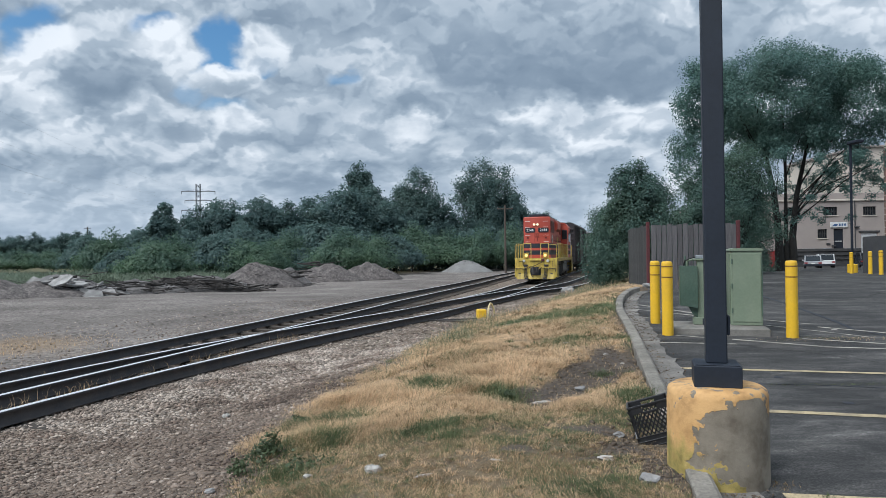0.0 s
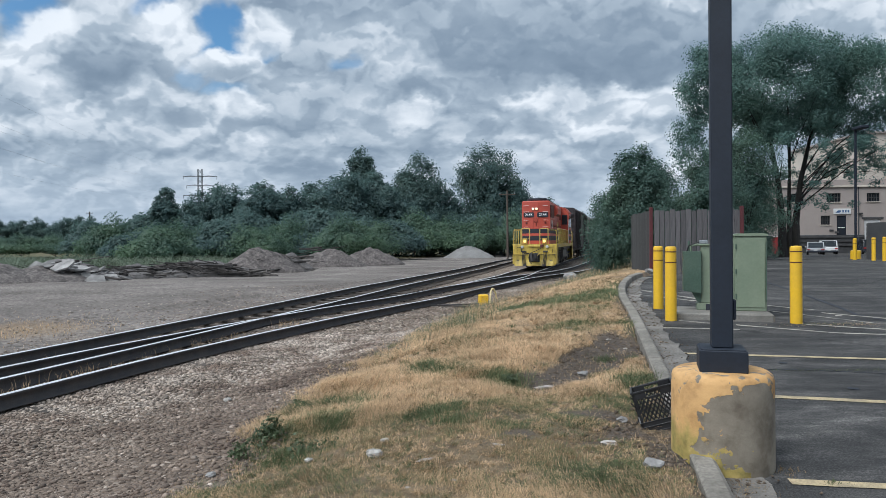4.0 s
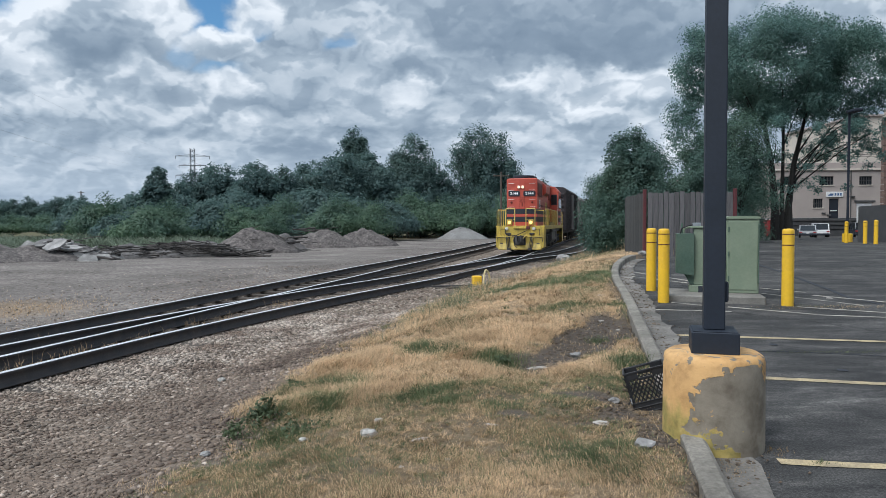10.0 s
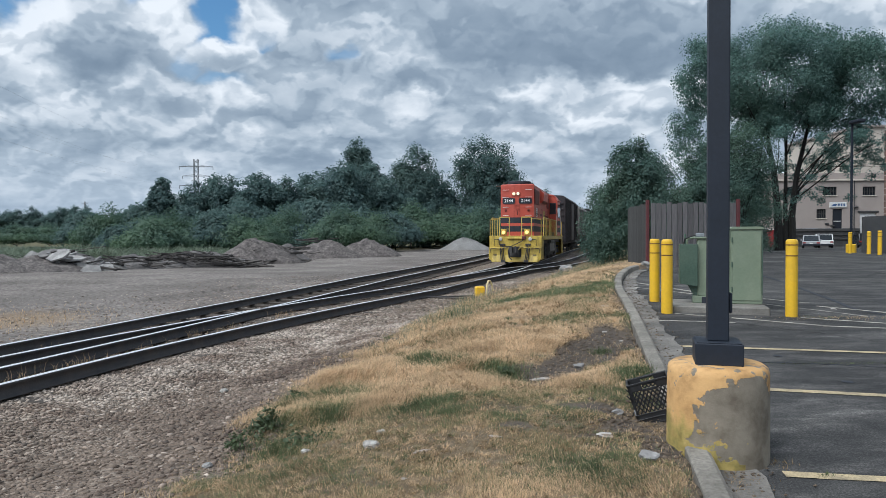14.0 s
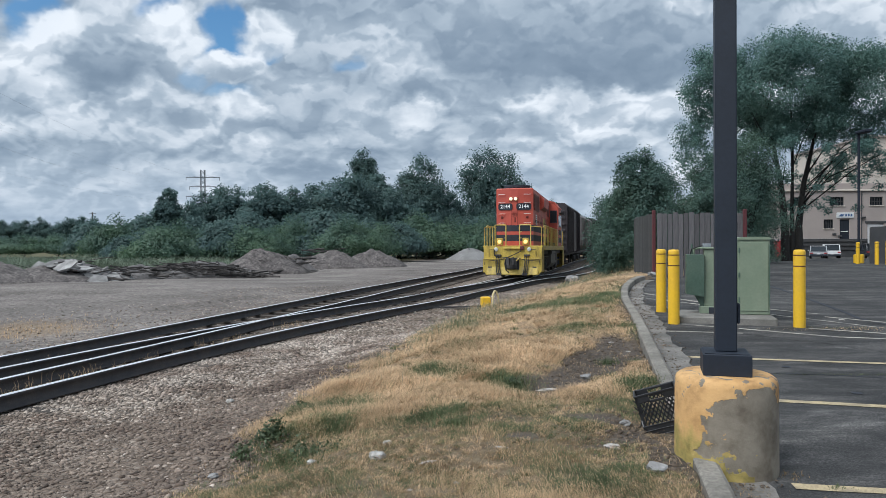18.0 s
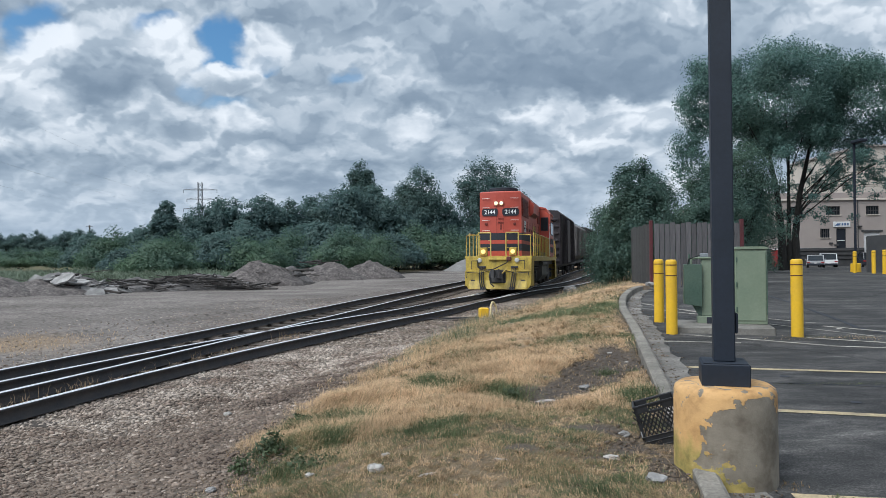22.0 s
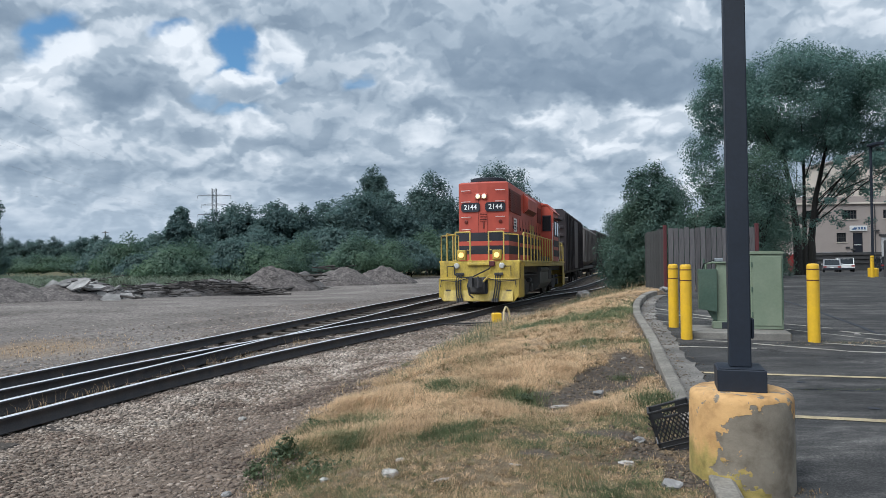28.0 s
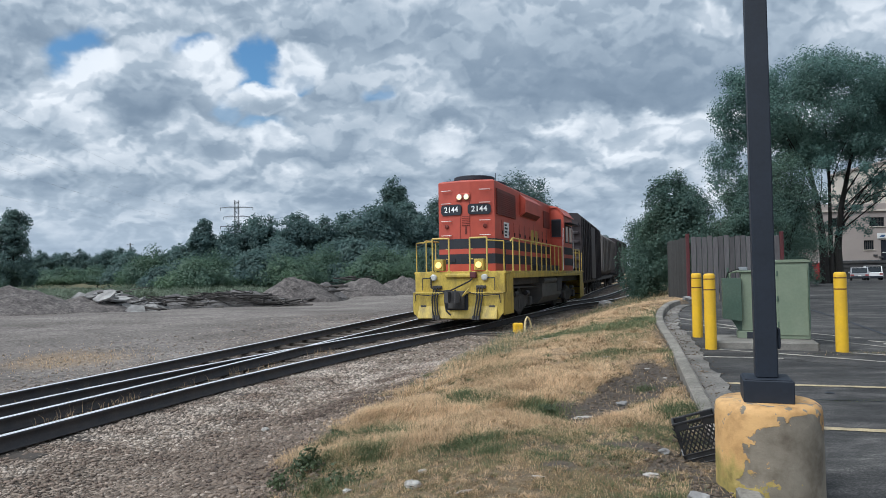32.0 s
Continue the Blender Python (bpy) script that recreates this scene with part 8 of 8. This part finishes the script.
    for k, (n, material, label) in enumerate(((2200, DRY, "bleached weeds near the fence"), (2600, REED, "grey-green weeds near the fence"))):
        y = r.uniform(20, 40, n)
        x = edge_x(y) + 0.6 + np.abs(r.normal(0, 1.5, n))
        ok = lumps(x, y, 0.7, 48) + 0.4 * r.normal(size=n) > 0.1
        tagged(new("tall_weeds", blades("tall_weeds", x[ok], y[ok], r.uniform(0.12, 0.45, n)[ok], np.full(ok.sum(), 0.009), r.uniform(0.3, 1.0, n)[ok], material, 17 + k)), label, "weeds", kind="stuff")
    n = 420
    y = np.concatenate([r.normal(c, 0.18, 42) for c in (8.9, 9.6, 10.2, 11.3, 12.6, 13.0, 15.5, 9.0, 10.6, 8.4)])
    x = b_x(y) + np.concatenate([r.normal(c, 0.10, 42) for c in (-0.2, 0.1, 0.45, -0.35, -0.3, 0.1, -0.4, -1.2, -1.1, 0.3)])
    tagged(new("track_weeds", blades("track_weeds", x, y, r.uniform(0.08, 0.26, n), np.full(n, 0.007), r.uniform(0.1, 0.7, n), DRY, 8)), "dry weeds growing between the rails", "weeds", kind="stuff")
    for cx, cy, sx, sy, k, nm, material, label in ((6.0, 10.45, 0.55, 0.10, 500, "lot_weeds", DRY, "dry weeds in a crack of the asphalt"), (5.7, 10.5, 0.4, 0.08, 300, "lot_weeds", GREEN, "green weeds in a crack of the asphalt"),
                                                   (2.42, 4.39, 0.05, 0.02, 90, "lot_weeds", GREEN, "green grass growing through a parking line"), (4.4, 7.5, 0.5, 0.025, 260, "lot_weeds", GREEN, "green weeds in a crack of the asphalt"),
                                                   (2.24, 4.62, 0.05, 0.05, 90, "lot_weeds", BROWN, "dead grass at the foot of the pole base")):
        x, y = r.normal(cx, sx, k), r.normal(cy, sy, k)
        tagged(new(nm, blades(nm, x, y, r.uniform(0.012, 0.045, k), np.full(k, 0.005), r.uniform(0.2, 1.0, k), material, 60, 0, lot_z)), label, "weeds", kind="stuff")
    # meadow behind the yard
    n = 28000
    u, d = r.uniform(-160, 500, n), r.uniform(50, 74, n)
    x, y = (u - 784) / 1231 * d, d
    tagged(new("meadow_grass", blades("meadow_grass", x, y, r.uniform(0.5, 1.3, n) * (1 + 0.45 * lumps(x, y, 0.25, 71)), np.full(n, 0.045), r.uniform(0.3, 1.3, n), REED, 9)), "tall pale green meadow grass behind the heaps", "grass", kind="stuff")
    n = 700
    x, y = r.normal(-9.6, 1.1, n), r.normal(15.6, 1.2, n)
    tagged(new("dry_grass", blades("dry_grass", x, y, r.uniform(0.03, 0.10, n), np.full(n, 0.012), r.uniform(0.2, 0.8, n), DRY, 10)), "dry grass patch on the gravel yard", "grass", kind="stuff")
    # taller green tufts, and leafy weeds by the gravel
    for cx, cy, k in ((-1.2, 7.0, 0.9), (-1.08, 6.1, 0.8), (-0.19, 6.1, 0.7), (0.0, 5.75, 0.7), (0.62, 7.3, 1.2), (0.55, 7.1, 0.8), (1.85, 8.33, 0.6), (1.82, 6.7, 1.1), (1.74, 6.5, 0.8), (-0.1, 7.9, 0.9), (-0.25, 8.2, 0.8), (0.93, 4.34, 0.5), (1.2, 4.45, 0.5), (2.6, 10.1, 0.7), (-1.3, 5.3, 0.9)):
        n = int(420 * k)
        x, y = r.normal(cx, 0.13 * k, n), r.normal(cy, 0.12 * k, n)
        tagged(new("green_tuft", blades("green_tuft", x, y, r.uniform(0.05, 0.17, n) * k, np.full(n, 0.0042), r.uniform(0.2, 1.1, n), GREEN, 40)), "coarse green grass tuft in dry grass", "grass tuft", "green tufts", "stuff")
    for cx, cy, h, w, k in ((-1.47, 5.82, 0.17, 0.13, 330), (-1.56, 5.72, 0.11, 0.12, 220), (-1.66, 5.45, 0.10, 0.12, 220), (-1.22, 5.52, 0.08, 0.2, 300), (-1.50, 6.9, 0.10, 0.14, 200), (0.62, 7.2, 0.12, 0.12, 200)):
        z = float(ground_z(cx, cy))
        c = np.c_[r.normal(0, w * 0.45, 14), r.normal(0, w * 0.45, 14), r.uniform(0.15, 1.0, 14) * h]
        weed = thing("leafy_weed", pose(cx, cy, z), "dark green broad-leaved weed at the edge of the gravel", "weed", "leafy weeds")
        stalks = Shape()
        for q in c[::2]:
            stalks.tube((q[0] * 0.3, q[1] * 0.3, -0.01), tuple(q), 0.003, 0.0015, 5, False)
        part("stalks", stalks, WEED, weed)
        part("leaves", leaf_mesh("leaves", c, np.full(14, w * 0.4), k, 0.019, WEED, int(k + cy * 10), 0.2), None, weed)


make_grass()


def stone_soup(name, x, y, z, size, seed, material, far=False):
    """Angular stones: squashed, jittered icosahedra, or octahedra where they stay far off."""
    r = np.random.RandomState(seed)
    g = (1 + 5 ** 0.5) / 2
    v0 = np.array([(-1, g, 0), (1, g, 0), (-1, -g, 0), (1, -g, 0), (0, -1, g), (0, 1, g), (0, -1, -g), (0, 1, -g), (g, 0, -1), (g, 0, 1), (-g, 0, -1), (-g, 0, 1)]) / 1.9
    f0 = np.array([(0, 11, 5), (0, 5, 1), (0, 1, 7), (0, 7, 10), (0, 10, 11), (1, 5, 9), (5, 11, 4), (11, 10, 2), (10, 7, 6), (7, 1, 8), (3, 9, 4), (3, 4, 2), (3, 2, 6), (3, 6, 8),
                   (3, 8, 9), (4, 9, 5), (2, 4, 11), (6, 2, 10), (8, 6, 7), (9, 8, 1)])
    if far:
        v0 = np.array([(1, 0, 0), (-1, 0, 0), (0, 1, 0), (0, -1, 0), (0, 0, 1), (0, 0, -1)], float)
        f0 = np.array([(0, 2, 4), (2, 1, 4), (1, 3, 4), (3, 0, 4), (2, 0, 5), (1, 2, 5), (3, 1, 5), (0, 3, 5)])
    n, c = len(x), len(v0)
    v = v0[None] * r.uniform(0.65, 1.3, (n, c, 1)) * r.uniform(0.55, 1.25, (n, 1, 3)) * size[:, None, None]
    a = r.uniform(0, 6.283, n)
    ca, sa = np.cos(a)[:, None], np.sin(a)[:, None]
    v = np.stack([v[..., 0] * ca - v[..., 1] * sa, v[..., 0] * sa + v[..., 1] * ca, v[..., 2] * 0.55], -1)
    v += np.stack([x, y, z + size * 0.15], -1)[:, None]
    f = (f0[None] + c * np.arange(n)[:, None, None]).reshape(-1, 3)
    return soup(name, v.reshape(-1, 3), f, material)


def make_stones():
    r = np.random.RandomState(77)
    for k, (y0, y1, n, s0, s1) in enumerate(((3.2, 8.0, 19000, 0.008, 0.030), (8.0, 14.0, 20000, 0.014, 0.042), (14.0, 26.0, 11000, 0.02, 0.05))):
        y = r.uniform(y0, y1, n)
        x0 = b_x(y) + 0.85 if k < 2 else a_x(y) - 2.0
        x = x0 + (edge_x(y) + 0.25 - x0) * r.uniform(0, 1, n)
        far_in = fade(1.7, 3.0, x - b_x(y)) * fade(13, 9, y)
        on = ((np.abs(x - b_x(y)) > 0.85) | (k == 2)) & (r.uniform(size=n) > 0.35 * far_in)
        x, y = x[on], y[on]
        s = s0 + (s1 - s0) * r.uniform(0, 1, len(x)) ** 2.2
        earthy = r.uniform(size=len(x)) < 0.9 * far_in[on]
        for sel, material, label in ((~earthy, STONE, "loose grey ballast stones beside the track"), (earthy, STONE_BROWN, "loose brown gravel trodden into the soil")):
            if sel.any():
                tagged(new("ballast_stones", stone_soup("ballast_stones", x[sel], y[sel], ground_z(x[sel], y[sel]), s[sel], 90 + k, material, k > 0)), label, "gravel", kind="stuff")
    y = r.uniform(6.5, 24, 7000)
    x = b_x(y) + r.uniform(-3.6, 0.62, 7000)
    s = r.uniform(0.014, 0.034, 7000)
    tagged(new("ballast_stones", stone_soup("ballast_stones", x, y, ground_z(x, y) + 0.015, s, 95, STONE, True)), "grey ballast stones between the ties", "gravel", kind="stuff")
    y = r.uniform(8, 30, 3500)
    x = a_x(y) - 1.2 - np.abs(r.normal(0, 2.5, 3500))
    s = r.uniform(0.012, 0.04, 3500)
    tagged(new("yard_stones", stone_soup("yard_stones", x, y, ground_z(x, y), s, 96, STONE, True)), "loose stones on the gravel yard", "gravel", kind="stuff")


make_stones()


def make_dirt():
    """Clods, twigs and rubble on bare soil and in the gutter."""
    r = np.random.RandomState(31)
    n = 2600
    x, y = np.r_[r.normal(1.5, 0.30, 1700), r.normal(1.38, 0.2, 900)], np.r_[r.normal(8.0, 0.9, 1700), r.normal(5.0, 0.6, 900)]
    x[:1700] += 0.45 * (y[:1700] - 8.0)
    ok = (x < kerb_x(y) - 0.03) & (np.hypot(x - 1.875, y - 4.8) > 0.36)
    x, y = x[ok], y[ok]
    tagged(new("soil_clods", stone_soup("soil_clods", x, y, ground_z(x, y), 0.006 + 0.022 * r.uniform(size=len(x)) ** 3, 41, SOIL)), "brown soil clods and small stones on bare earth", "soil", kind="stuff")
    n = 2400
    y = r.uniform(4.0, 18.5, n)
    x = kerb_x(y) + 0.2 + np.abs(r.normal(0, 0.17, n))
    ok = np.hypot(x - 1.875, y - 4.8) > 0.36
    x, y = x[ok], y[ok]
    tagged(new("gutter_rubble", stone_soup("gutter_rubble", x, y, lot_z(y) + 0.012, 0.005 + 0.02 * r.uniform(size=len(x)) ** 5, 42, SOIL, True)), "dirt and broken bits lying in the gutter", "rubble", kind="stuff")
    n = 700
    y = np.r_[r.normal(4.35, 0.16, 350), r.normal(6.4, 0.5, 350)]
    x = kerb_x(y) + 0.22 + np.abs(r.normal(0, 0.1, n))
    ok = np.hypot(x - 1.875, y - 4.8) > 0.36
    tagged(new("gutter_weeds", blades("gutter_weeds", x[ok], y[ok], r.uniform(0.02, 0.06, n)[ok], np.full(n, 0.004)[ok], r.uniform(0.4, 1.2, n)[ok], BROWN, 61, 0, lot_z)), "dead grass caught in the gutter", "weeds", kind="stuff")


make_dirt()


def make_litter():
    rng = random.Random(8)
    spots = [(1.14, 4.94, 0.065, 1.0, "crumpled white paper in short grass"), (-0.17, 4.83, 0.028, 2.6, "long pale bone-like scrap in dry grass"), (0.36, 5.08, 0.022, 2.2, "small white scrap in the grass"),
             (0.98, 7.18, 0.05, 2.2, "torn white packaging on bare soil"), (1.24, 13.6, 0.08, 1.6, "white plastic bottle lying in the grass"), (2.53, 11.18, 0.06, 1.6, "white litter in the grass"),
             (1.71, 9.98, 0.055, 1.0, "white litter in green grass"), (3.1, 14.0, 0.07, 1.2, "white litter near the kerb"), (-0.27, 4.33, 0.02, 1.0, "small white scrap in the grass"), (0.02, 4.42, 0.022, 1.2, "small white scrap in the grass"),
             (2.12, 9.3, 0.035, 1.2, "white scrap on bare soil"), (6.3, 11.3, 0.05, 1.0, "white scrap on asphalt"), (2.25, 8.9, 0.03, 1.0, "white scrap near the kerb"), (0.1, 7.3, 0.03, 0.8, "small white scrap in dry grass"),
             (2.38, 8.2, 0.05, 1.3, "white scrap in the gutter"), (-0.55, 6.9, 0.03, 0.9, "small white scrap in dry grass")]
    for i, (x, y, s, long, label) in enumerate(spots):
        s *= 0.62
        bm = bmesh.new()
        bmesh.ops.create_icosphere(bm, subdivisions=3, radius=s)
        for v in bm.verts:
            q = v.co / s
            v.co = v.co * (1 + 0.5 * noise.noise(q * 1.4 + Vector((i * 5.0, 0, 0))) + 0.35 * noise.noise(q * 3.3 + Vector((i, 2, 0))))
            v.co.z *= 0.45
            v.co.x *= 1.4 * long
        me = bpy.data.meshes.new("litter")
        bm.to_mesh(me)
        bm.free()
        me.materials.append(LITTER)
        z = max(float(ground_z(x, y)), float(lot_z(y)) if x > float(kerb_x(y)) else -9)
        tagged(new("litter", me), label, "litter", "scraps of litter").matrix_world = pose(x, y, z + s * 0.25, 0, 0, rng.uniform(-30, 30))
    for i, (x, y, r, material, label) in enumerate(((-0.54, 4.99, 0.058, PALE_STONE, "pale whitish stone lying in short grass"), (-0.50, 5.31, 0.032, PALE_STONE, "small pale stone in the grass"), (1.30, 4.46, 0.060, SLAB, "flat grey stone on bare soil"),
                                              (1.39, 5.63, 0.042, SLAB, "grey stone beside the crate"), (1.46, 7.59, 0.055, SLAB, "grey stone on bare soil"), (5.9, 33.8, 0.35, SLAB, "pale stone beside the track"), (-2.59, 8.07, 0.045, PALE_STONE, "white stone on the gravel"),
                                              (-1.05, 5.15, 0.035, PALE_STONE, "small pale stone in the grass"), (-1.75, 5.05, 0.04, SLAB, "small grey stone on the gravel"))):
        solid("stone", rock_mesh(i + 11, r, material), None, label, "rock", at=ground_pose(x, y, 40 * i, r * 0.3))


make_litter()


def motions():
    move_train()


motions()
